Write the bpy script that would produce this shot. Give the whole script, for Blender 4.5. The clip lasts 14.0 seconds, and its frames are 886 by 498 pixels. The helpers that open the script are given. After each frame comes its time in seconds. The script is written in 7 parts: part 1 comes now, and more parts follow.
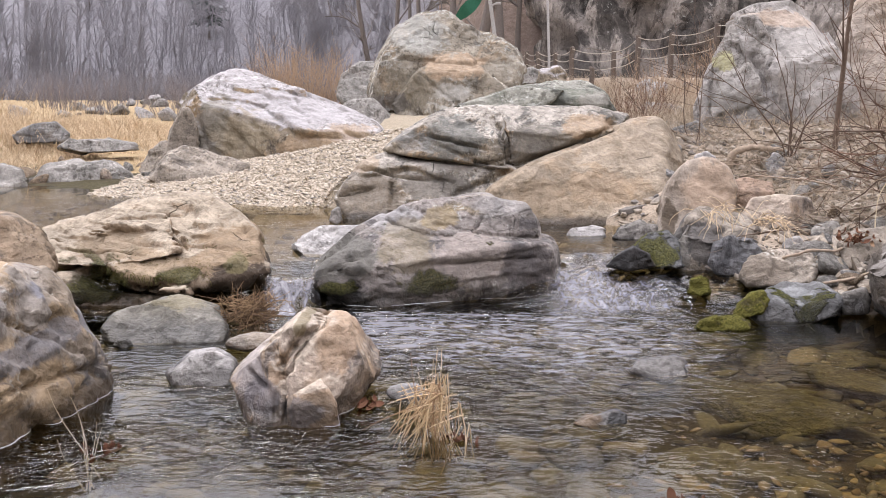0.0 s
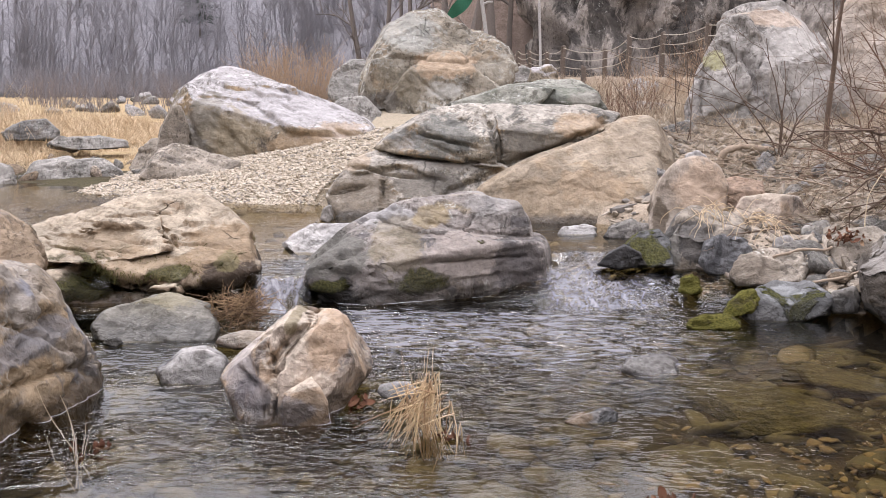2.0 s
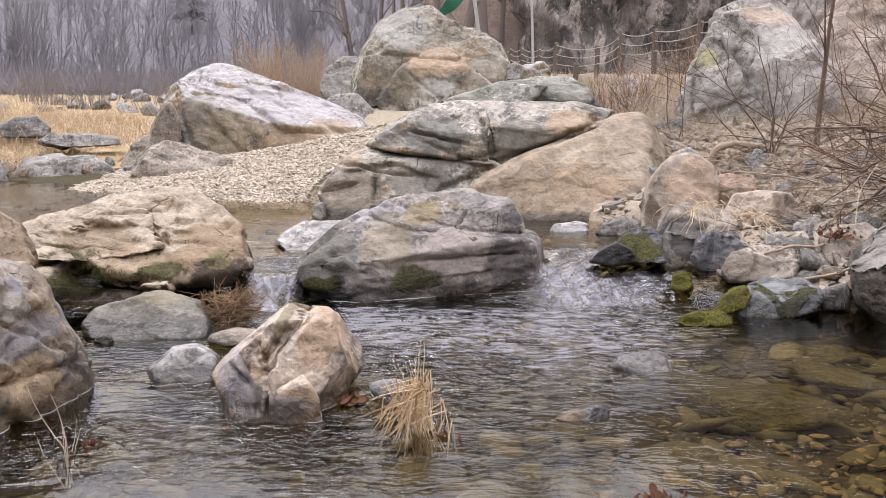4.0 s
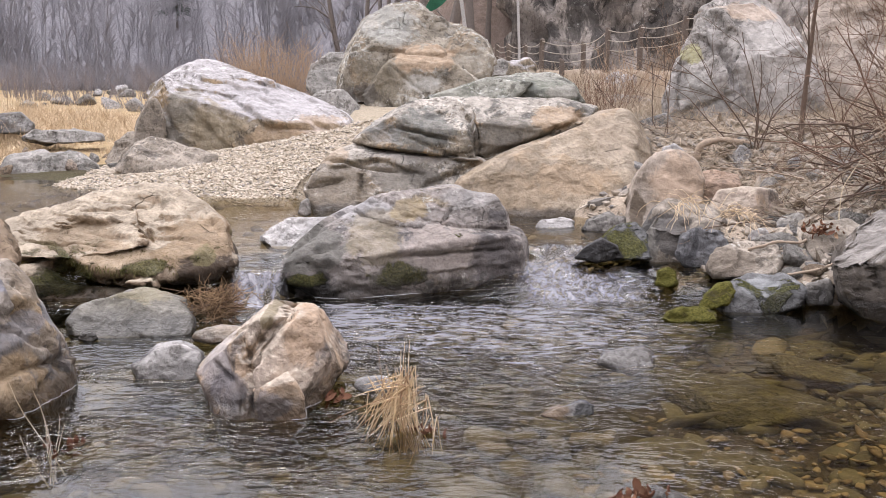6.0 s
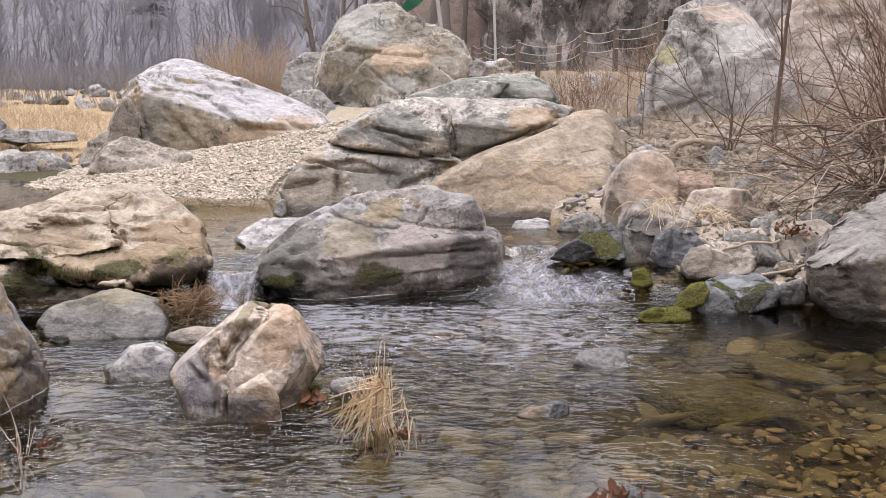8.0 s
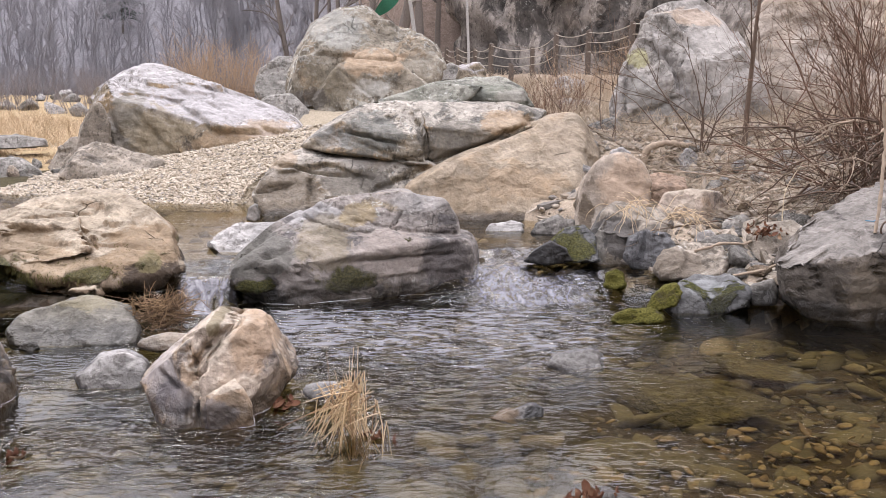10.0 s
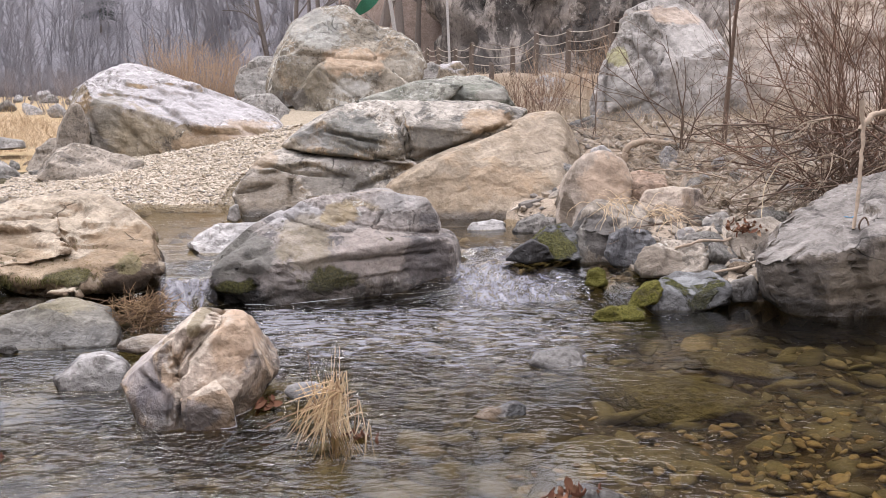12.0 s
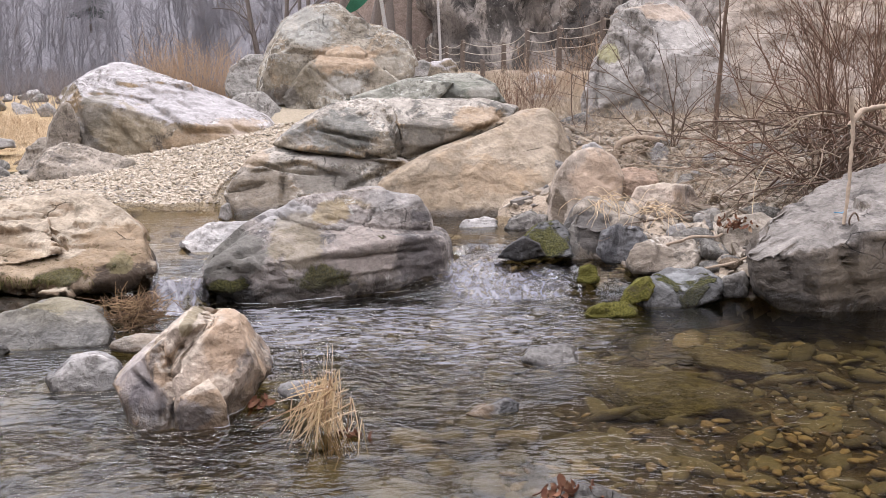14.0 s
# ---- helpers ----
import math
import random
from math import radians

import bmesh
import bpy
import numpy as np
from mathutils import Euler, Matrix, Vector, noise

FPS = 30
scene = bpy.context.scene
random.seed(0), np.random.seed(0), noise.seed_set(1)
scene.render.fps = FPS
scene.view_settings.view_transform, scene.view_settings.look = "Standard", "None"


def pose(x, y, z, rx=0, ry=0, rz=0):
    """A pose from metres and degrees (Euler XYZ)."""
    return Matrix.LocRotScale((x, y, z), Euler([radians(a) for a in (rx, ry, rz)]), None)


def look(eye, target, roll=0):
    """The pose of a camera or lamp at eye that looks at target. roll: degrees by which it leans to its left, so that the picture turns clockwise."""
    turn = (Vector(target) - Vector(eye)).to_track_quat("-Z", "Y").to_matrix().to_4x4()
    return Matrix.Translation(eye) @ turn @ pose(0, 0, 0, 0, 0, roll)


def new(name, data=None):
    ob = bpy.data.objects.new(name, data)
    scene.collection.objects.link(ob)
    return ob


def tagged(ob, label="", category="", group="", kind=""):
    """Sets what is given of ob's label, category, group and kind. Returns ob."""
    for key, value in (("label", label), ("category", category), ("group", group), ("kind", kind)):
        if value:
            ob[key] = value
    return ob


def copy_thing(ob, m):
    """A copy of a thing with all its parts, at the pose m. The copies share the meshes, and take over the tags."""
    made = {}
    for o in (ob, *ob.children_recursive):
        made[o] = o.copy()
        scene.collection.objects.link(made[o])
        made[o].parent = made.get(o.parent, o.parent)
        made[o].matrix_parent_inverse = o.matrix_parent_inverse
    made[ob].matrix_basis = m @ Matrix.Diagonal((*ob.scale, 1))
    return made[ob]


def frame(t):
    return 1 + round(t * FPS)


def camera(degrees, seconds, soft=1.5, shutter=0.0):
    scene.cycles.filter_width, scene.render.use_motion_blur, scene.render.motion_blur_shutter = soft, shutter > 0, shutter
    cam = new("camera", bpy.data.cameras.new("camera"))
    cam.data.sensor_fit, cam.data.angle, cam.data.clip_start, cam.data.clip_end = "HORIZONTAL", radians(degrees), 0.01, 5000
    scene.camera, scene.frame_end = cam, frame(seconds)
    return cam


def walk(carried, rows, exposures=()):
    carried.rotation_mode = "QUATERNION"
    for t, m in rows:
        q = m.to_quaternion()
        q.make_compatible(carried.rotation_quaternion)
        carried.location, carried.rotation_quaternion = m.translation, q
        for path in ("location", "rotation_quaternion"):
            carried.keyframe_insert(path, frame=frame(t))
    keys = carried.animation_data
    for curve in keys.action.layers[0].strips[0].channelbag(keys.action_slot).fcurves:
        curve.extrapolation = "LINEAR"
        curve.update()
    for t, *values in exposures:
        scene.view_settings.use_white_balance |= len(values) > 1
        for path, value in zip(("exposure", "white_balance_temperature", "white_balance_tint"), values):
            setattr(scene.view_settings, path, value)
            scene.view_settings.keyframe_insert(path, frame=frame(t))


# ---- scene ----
# Camera: one lens, a slow hand-held pan from a standing place on the bank
cam = camera(49.7, 14.0, soft=0.45)
PATH = [
    (0, 0.0000, 0.0000, 1.5000, 81.469, -0.000, 0.000),
    (0.5, -0.0026, 0.0001, 1.5009, 81.454, -0.060, -0.136),
    (1, -0.0005, 0.0049, 1.4986, 81.448, -0.104, -0.283),
    (1.5, -0.0009, 0.0013, 1.5025, 81.389, -0.172, -0.403),
    (2, -0.0018, 0.0040, 1.4981, 81.382, -0.186, -0.514),
    (2.5, 0.0010, 0.0045, 1.5001, 81.290, -0.195, -0.625),
    (3, 0.0003, 0.0056, 1.4994, 81.284, -0.196, -0.729),
    (5.5, 0.0149, 0.0127, 1.4962, 81.016, -0.195, -1.466),
    (6, 0.0154, 0.0053, 1.5011, 80.977, -0.217, -1.731),
    (6.5, 0.0161, 0.0092, 1.4981, 80.989, -0.221, -2.016),
    (7, 0.0158, 0.0151, 1.4978, 80.982, -0.282, -2.344),
    (7.5, 0.0200, 0.0151, 1.4994, 80.982, -0.311, -2.710),
    (8, 0.0204, 0.0156, 1.4998, 81.026, -0.394, -3.127),
    (10.5, 0.0341, 0.0183, 1.4962, 81.271, -0.075, -4.984),
    (11, 0.0324, 0.0186, 1.4947, 81.272, -0.021, -5.286),
    (11.5, 0.0360, 0.0221, 1.4918, 81.269, 0.094, -5.547),
    (12, 0.0369, 0.0217, 1.4932, 81.216, 0.110, -5.780),
    (12.5, 0.0318, 0.0214, 1.4943, 81.156, 0.168, -5.945),
    (13, 0.0356, 0.0184, 1.4954, 81.085, 0.248, -6.057),
    (13.5, 0.0372, 0.0183, 1.4945, 81.044, 0.291, -6.176),
    (14, 0.0372, 0.0166, 1.4963, 81.055, 0.357, -6.293),
]
walk(cam, [(t, pose(x, y, z, rx, ry, rz)) for t, x, y, z, rx, ry, rz in PATH],
     exposures=[(0.0, 0.0, 6500, 13.5), (14.0, 0.0, 6500, 13.5)])

# World: a pale overcast sky, brighter overhead than at the horizon, with a weak veiled sun
world = bpy.data.worlds.new("overcast")
scene.world = world
world.use_nodes = True
wt = world.node_tree
wt.nodes.clear()
w_out = wt.nodes.new("ShaderNodeOutputWorld")
w_sky = wt.nodes.new("ShaderNodeTexSky")
w_sky.sky_type, w_sky.sun_disc = "NISHITA", False
w_sky.sun_elevation, w_sky.sun_rotation = radians(62), radians(-35)
w_bg = wt.nodes.new("ShaderNodeBackground")
w_bg.inputs["Strength"].default_value = 0.05
w_tc = wt.nodes.new("ShaderNodeTexCoord")
w_sep = wt.nodes.new("ShaderNodeSeparateXYZ")
w_ramp = wt.nodes.new("ShaderNodeValToRGB")
w_ramp.color_ramp.elements[0].position, w_ramp.color_ramp.elements[0].color = 0.0, (0.37, 0.365, 0.39, 1)
w_ramp.color_ramp.elements[1].position, w_ramp.color_ramp.elements[1].color = 0.85, (1.205, 1.18, 1.25, 1)
w_cloud = wt.nodes.new("ShaderNodeBackground")
w_cloud.inputs["Strength"].default_value = 2.68
w_add = wt.nodes.new("ShaderNodeAddShader")
wt.links.new(w_sky.outputs[0], w_bg.inputs["Color"])
wt.links.new(w_tc.outputs["Generated"], w_sep.inputs[0])
wt.links.new(w_sep.outputs["Z"], w_ramp.inputs[0])
wt.links.new(w_ramp.outputs[0], w_cloud.inputs["Color"])
wt.links.new(w_bg.outputs[0], w_add.inputs[0])
wt.links.new(w_cloud.outputs[0], w_add.inputs[1])
wt.links.new(w_add.outputs[0], w_out.inputs["Surface"])

sun = new("sun", bpy.data.lights.new("sun", "SUN"))
sun.data.energy, sun.data.angle, sun.data.color = 1.5, radians(24), (1.0, 0.98, 0.97)
sun.matrix_world = look((-5, 15, 18), (0, 8, 0))
scene.view_settings.exposure = 0.0

# ---- materials ----
class Nodes:
    """A short way to write node materials."""

    def __init__(self, name):
        self.mat = bpy.data.materials.new(name)
        self.mat.use_nodes = True
        self.tree = self.mat.node_tree
        self.bsdf = self.tree.nodes["Principled BSDF"]
        self.out = self.tree.nodes["Material Output"]
        self.coord = self.tree.nodes.new("ShaderNodeTexCoord")
        self.info = self.tree.nodes.new("ShaderNodeObjectInfo")
        shift = self.add("ShaderNodeVectorMath", operation="SCALE")
        shift.inputs[0].default_value = (37.0, 19.0, 53.0)
        self.wire(self.info.outputs["Random"], shift.inputs["Scale"])
        place = self.add("ShaderNodeVectorMath", operation="ADD")
        self.wire(self.coord.outputs["Object"], place.inputs[0])
        self.wire(shift.outputs[0], place.inputs[1])
        self.place = place.outputs[0]

    def add(self, kind, operation=None, feature=None, interpolation_type=None, data_type=None, blend_type=None, attribute_name=None):
        node = self.tree.nodes.new(kind)
        if operation:
            node.operation = operation
        if feature:
            node.feature = feature
        if interpolation_type:
            node.interpolation_type = interpolation_type
        if data_type:
            node.data_type = data_type
        if blend_type:
            node.blend_type = blend_type
        if attribute_name:
            node.attribute_name = attribute_name
        return node

    def wire(self, a, b):
        self.tree.links.new(a, b)

    def stretched(self, sx, sy, sz, rot=(0, 0, 0)):
        m = self.add("ShaderNodeMapping")
        m.inputs["Scale"].default_value = (sx, sy, sz)
        m.inputs["Rotation"].default_value = [radians(a) for a in rot]
        self.wire(self.place, m.inputs["Vector"])
        return m.outputs[0]

    def noise(self, scale, detail=4.0, rough=0.55, distort=0.0, vector=None):
        n = self.add("ShaderNodeTexNoise")
        n.inputs["Scale"].default_value, n.inputs["Detail"].default_value = scale, detail
        n.inputs["Roughness"].default_value, n.inputs["Distortion"].default_value = rough, distort
        self.wire(vector or self.place, n.inputs["Vector"])
        return n.outputs["Fac"]

    def cells(self, scale, feature="F1", vector=None):
        n = self.add("ShaderNodeTexVoronoi", feature=feature)
        n.inputs["Scale"].default_value = scale
        self.wire(vector or self.place, n.inputs["Vector"])
        return n.outputs["Distance"]

    def warped(self, amount, scale, squeeze):
        """The place, pushed about by noise, so that cells lose their straight sides."""
        n = self.add("ShaderNodeTexNoise")
        n.inputs["Scale"].default_value, n.inputs["Detail"].default_value = scale, 1.0
        v = self.stretched(*squeeze, (12, -9, 40))
        self.wire(v, n.inputs["Vector"])
        push = self.add("ShaderNodeVectorMath", operation="SCALE")
        push.inputs["Scale"].default_value = 2 * amount
        self.wire(n.outputs["Color"], push.inputs[0])
        both = self.add("ShaderNodeVectorMath", operation="ADD")
        self.wire(v, both.inputs[0])
        self.wire(push.outputs[0], both.inputs[1])
        return both.outputs[0]

    def chips(self, scale, vector):
        n = self.add("ShaderNodeTexVoronoi")
        n.inputs["Scale"].default_value = scale
        self.wire(vector, n.inputs["Vector"])
        one = self.add("ShaderNodeSeparateColor")
        self.wire(n.outputs["Color"], one.inputs[0])
        return one.outputs[0]

    def step(self, value, lo, hi, a=0.0, b=1.0):
        n = self.add("ShaderNodeMapRange", interpolation_type="SMOOTHSTEP")
        for key, v in zip(("From Min", "From Max", "To Min", "To Max"), (lo, hi, a, b)):
            n.inputs[key].default_value = v
        self.wire(value, n.inputs["Value"])
        return n.outputs[0]

    def math(self, op, a, b=0.0):
        n = self.add("ShaderNodeMath", operation=op)
        for k, v in enumerate((a, b)):
            if isinstance(v, (int, float)):
                n.inputs[k].default_value = v
            else:
                self.wire(v, n.inputs[k])
        return n.outputs[0]

    def mix(self, fac, a, b, blend="MIX"):
        n = self.add("ShaderNodeMix", data_type="RGBA", blend_type=blend)
        for k, v in ((0, fac), (6, a), (7, b)):
            if isinstance(v, (int, float)):
                n.inputs[k].default_value = v
            elif isinstance(v, tuple):
                n.inputs[k].default_value = (*v, 1.0)
            else:
                self.wire(v, n.inputs[k])
        return n.outputs[2]

    def grey(self, value):
        n = self.add("ShaderNodeCombineColor")
        for k in range(3):
            self.wire(value, n.inputs[k])
        return n.outputs[0]

    def bump(self, height, strength, distance, after=None):
        n = self.add("ShaderNodeBump")
        n.inputs["Strength"].default_value, n.inputs["Distance"].default_value = strength, distance
        self.wire(height, n.inputs["Height"])
        if after is not None:
            self.wire(after, n.inputs["Normal"])
        return n.outputs[0]

    def done(self, colour, rough=0.85, normal=None, spec=0.3):
        if isinstance(colour, tuple):
            self.bsdf.inputs["Base Color"].default_value = (*colour, 1)
        else:
            self.wire(self.mix(1.0, colour, (0.78, 0.78, 0.78), "MULTIPLY"), self.bsdf.inputs["Base Color"])
        if isinstance(rough, float):
            self.bsdf.inputs["Roughness"].default_value = rough
        else:
            self.wire(rough, self.bsdf.inputs["Roughness"])
        self.bsdf.inputs["Specular IOR Level"].default_value = spec
        if normal is not None:
            self.wire(normal, self.bsdf.inputs["Normal"])
        return self.mat


MOSS_TINT = (0.1, 0.1, 0.02)


def rock_material(name, low, high, stain=(0.13, 0.11, 0.09), stained=0.5, lichen=0.3, moss=0.0, moss_low=False,
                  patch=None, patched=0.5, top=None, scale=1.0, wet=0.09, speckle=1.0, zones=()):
    """Weathered stone: two mixed tones, rain streaks and dark crusts, crisp lichen where the crust is old, broken
    joints, optional patches, moss, upward faces paled for skylight, and a wet line at the water.
    """
    m = Nodes(name)
    geo = m.add("ShaderNodeNewGeometry")
    nz = m.add("ShaderNodeSeparateXYZ")
    m.wire(geo.outputs["Normal"], nz.inputs[0])
    pz = m.add("ShaderNodeSeparateXYZ")
    m.wire(geo.outputs["Position"], pz.inputs[0])
    broad = m.noise(1.5 * scale, 4, 0.55, 0.4)
    mid = m.noise(5.5 * scale, 5, 0.58, 0.3)
    fine = m.noise(30.0 * scale, 4, 0.6)
    old = m.step(m.noise(1.15 * scale, 3, 0.5, 0.3, m.stretched(1, 1, 1, (20, 70, 5))), 0.40, 0.60)
    col = m.mix(m.step(broad, 0.36, 0.64), low, high)
    if patch:
        where = m.math("MULTIPLY", m.step(m.noise(1.3 * scale, 6, 0.62, 0.6, m.stretched(1, 1, 1, (40, 10, 70))), 0.62 - 0.2 * patched, 0.70 - 0.2 * patched), 0.85)
        col = m.mix(where, col, patch)
    # faces turned up get a paler tint: skylight put into the colour
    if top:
        skylit = m.math("MULTIPLY", m.step(nz.outputs["Z"], 0.42, 0.72), m.step(mid, 0.24, 0.42))
        col = m.mix(skylit, col, top)
    dark = m.math("MULTIPLY", m.step(m.noise(2.3 * scale, 7, 0.66, 0.7, m.stretched(1, 1, 0.5)), 0.66 - 0.16 * stained, 0.73 - 0.16 * stained), 0.78)
    col = m.mix(dark, col, stain)
    streak = m.step(m.noise(7.0 * scale, 5, 0.6, 0.3, m.stretched(1.3, 1.3, 0.22)), 0.54, 0.68)
    col = m.mix(m.math("MULTIPLY", streak, 0.5), col, m.mix(1.0, col, (0.52, 0.49, 0.46), "MULTIPLY"))
    if lichen:
        spots = m.step(m.noise(13.0 * scale, 5, 0.66, 0.5), 0.66 - 0.16 * lichen, 0.69 - 0.16 * lichen)
        spots = m.math("MULTIPLY", m.math("MULTIPLY", spots, old), 0.75 * min(1.0, 0.55 + lichen))
        col = m.mix(spots, col, (0.48, 0.485, 0.45))
    col = m.mix(0.9, col, m.grey(m.step(mid, 0.3, 0.7, 0.74, 1.22)), "MULTIPLY")
    col = m.mix(0.9, col, m.grey(m.step(fine, 0.3, 0.7, 0.91, 1.09)), "MULTIPLY")
    blotch = m.math("MULTIPLY", m.step(m.noise(10.0 * scale, 5, 0.62, 0.2, m.stretched(1, 1, 0.5, (0, 25, 0))), 0.55, 0.60), old)
    col = m.mix(m.math("MULTIPLY", blotch, 0.8 * speckle), col, m.mix(1.0, col, (0.40, 0.385, 0.37), "MULTIPLY"))
    bleach = m.step(m.noise(4.5 * scale, 7, 0.66, 0.5, m.stretched(1, 1, 0.55, (50, 15, 20))), 0.57, 0.62)
    col = m.mix(m.math("MULTIPLY", bleach, 0.28 * speckle), col, m.mix(1.0, col, (1.42, 1.41, 1.40), "MULTIPLY"))
    relief = m.math("ADD", m.math("MULTIPLY", mid, 0.8), m.math("MULTIPLY", fine, 0.10))
    # chipped faces of two sizes, and a few broken joints
    rag = m.warped(0.09 / scale, 3.0 * scale, (1.0, 1.0, 1.7))
    large, small = m.chips(3.4 * scale, rag), m.chips(9.5 * scale, rag)
    relief = m.math("ADD", relief, m.math("ADD", m.math("MULTIPLY", large, 0.30), m.math("MULTIPLY", small, 0.20)))
    col = m.mix(0.75 * min(1.0, 0.3 + speckle), col, m.grey(m.step(m.math("ADD", m.math("MULTIPLY", small, 0.55), m.math("MULTIPLY", large, 0.45)), 0.0, 1.0, 0.80, 1.18)), "MULTIPLY")
    crack = m.step(m.cells(3.4 * scale, "DISTANCE_TO_EDGE", rag), 0.02, 0.0)
    crack = m.math("MULTIPLY", crack, m.step(m.noise(2.2 * scale, 2, 0.5, 0.0, m.stretched(1, 1, 1, (60, 0, 30))), 0.62, 0.70))
    col = m.mix(m.math("MULTIPLY", crack, 0.6 * min(1.0, 0.3 + speckle)), col, m.mix(1.0, col, (0.30, 0.27, 0.25), "MULTIPLY"))
    relief = m.math("SUBTRACT", relief, m.math("MULTIPLY", crack, 0.4))
    # grains of crust, thick in some places and thin in others
    crumb = m.math("MULTIPLY", m.step(m.noise(24.0 * scale, 4, 0.6, 0.0, m.stretched(1, 1, 0.7)), 0.54, 0.60), m.step(m.noise(2.0 * scale, 4, 0.6), 0.40, 0.62, 0.25, 1.0))
    col = m.mix(m.math("MULTIPLY", crumb, 0.8 * speckle), col, m.mix(1.0, col, (0.44, 0.42, 0.40), "MULTIPLY"))
    glint = m.math("MULTIPLY", m.step(m.noise(19.0 * scale, 4, 0.6, 0.0, m.stretched(1, 1, 0.7, (70, 40, 10))), 0.56, 0.62), old)
    col = m.mix(m.math("MULTIPLY", glint, 0.65 * speckle), col, m.mix(1.0, col, (1.5, 1.5, 1.48), "MULTIPLY"))
    # stains, moss, bare faces, and painted shade or skylight, that have a place of their own on this rock: x, z, half
    # width, half height, colour, amount
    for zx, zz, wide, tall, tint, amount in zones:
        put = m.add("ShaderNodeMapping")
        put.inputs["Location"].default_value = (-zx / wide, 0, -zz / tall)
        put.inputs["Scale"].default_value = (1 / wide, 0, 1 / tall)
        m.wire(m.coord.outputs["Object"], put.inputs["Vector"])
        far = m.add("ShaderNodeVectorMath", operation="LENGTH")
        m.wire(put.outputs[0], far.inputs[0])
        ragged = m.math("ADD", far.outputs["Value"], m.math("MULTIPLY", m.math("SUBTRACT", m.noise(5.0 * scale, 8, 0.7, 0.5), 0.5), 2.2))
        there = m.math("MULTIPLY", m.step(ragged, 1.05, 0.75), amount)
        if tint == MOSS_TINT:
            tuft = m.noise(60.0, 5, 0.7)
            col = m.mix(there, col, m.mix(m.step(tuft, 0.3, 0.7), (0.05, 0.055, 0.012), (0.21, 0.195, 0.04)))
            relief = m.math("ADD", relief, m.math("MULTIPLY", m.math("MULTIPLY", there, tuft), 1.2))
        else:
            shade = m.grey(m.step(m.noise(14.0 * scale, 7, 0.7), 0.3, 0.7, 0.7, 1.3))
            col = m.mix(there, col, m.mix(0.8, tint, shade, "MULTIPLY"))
    rough = m.step(fine, 0.3, 0.7, 0.95, 0.75)
    if moss:
        tuft = m.noise(60.0, 5, 0.7)
        bed = m.noise(3.4, 6, 0.65, 0.5)
        grow = m.step(bed, 0.72 - 0.35 * moss, 0.78 - 0.35 * moss)
        if moss_low:
            grow = m.math("MULTIPLY", grow, m.step(pz.outputs["Z"], 0.45, 0.25))
        else:
            grow = m.math("MULTIPLY", grow, m.step(nz.outputs["Z"], -0.25, 0.2))
        green = m.mix(m.step(tuft, 0.3, 0.7), (0.045, 0.055, 0.012), (0.19, 0.18, 0.035))
        col = m.mix(grow, col, green)
        relief = m.math("ADD", relief, m.math("MULTIPLY", m.math("MULTIPLY", grow, tuft), 1.2))
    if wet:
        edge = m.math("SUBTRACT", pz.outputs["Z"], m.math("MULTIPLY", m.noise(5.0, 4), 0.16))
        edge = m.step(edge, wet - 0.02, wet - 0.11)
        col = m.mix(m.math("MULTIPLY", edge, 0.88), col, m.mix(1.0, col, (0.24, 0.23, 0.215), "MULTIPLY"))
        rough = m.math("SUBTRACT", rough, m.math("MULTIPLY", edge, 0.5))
    return m.done(col, rough, m.bump(relief, 1.0, 0.085 / scale ** 0.5), 0.35)


def stone(*given, **more):
    """What a kind of rock is made of; its material is made when a rock asks for it."""
    return given, more


STONE_MATERIALS = {}


def stone_material(kind, zones=()):
    if not isinstance(kind, tuple):
        return kind
    key = (kind[0][0], tuple(zones))
    if key not in STONE_MATERIALS:
        STONE_MATERIALS[key] = rock_material(*kind[0], **kind[1], zones=zones)
    return STONE_MATERIALS[key]


GREY, GREY2 = (0.21, 0.20, 0.18), (0.36, 0.34, 0.31)
TAN, TAN2 = (0.27, 0.195, 0.125), (0.38, 0.295, 0.21)
ROCK_PIT = stone("pitted_rock", (0.27, 0.22, 0.165), (0.34, 0.315, 0.29), (0.10, 0.095, 0.10), 0.7, 0.3, patch=(0.38, 0.28, 0.17), patched=0.6, speckle=0.75)
ROCK_TAN = stone("brown_rock", (0.25, 0.18, 0.12), (0.34, 0.26, 0.18), stained=0.6, lichen=0.1)
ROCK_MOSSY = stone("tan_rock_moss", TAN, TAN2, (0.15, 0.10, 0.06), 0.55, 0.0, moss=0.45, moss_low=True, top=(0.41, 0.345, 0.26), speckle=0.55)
ROCK_GREY = stone("grey_rock", GREY, GREY2, lichen=0.2)
ROCK_PALE = stone("pale_rock", (0.31, 0.30, 0.29), (0.45, 0.43, 0.41), stained=0.4)
ROCK_PINK = stone("pink_rock", (0.34, 0.265, 0.20), (0.47, 0.39, 0.32), (0.13, 0.115, 0.11), 0.75, 0.1, patch=(0.45, 0.33, 0.225), patched=0.5, top=(0.47, 0.40, 0.32), speckle=0.7)
ROCK_CENTRE = stone("mossy_grey_rock", (0.19, 0.17, 0.155), (0.33, 0.295, 0.27), (0.075, 0.07, 0.072), 0.72, 0.35, moss=0.16, patch=(0.25, 0.20, 0.13), patched=0.2)
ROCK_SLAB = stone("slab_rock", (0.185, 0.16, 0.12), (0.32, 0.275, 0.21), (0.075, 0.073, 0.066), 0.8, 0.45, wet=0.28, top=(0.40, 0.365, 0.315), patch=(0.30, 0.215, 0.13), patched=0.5)
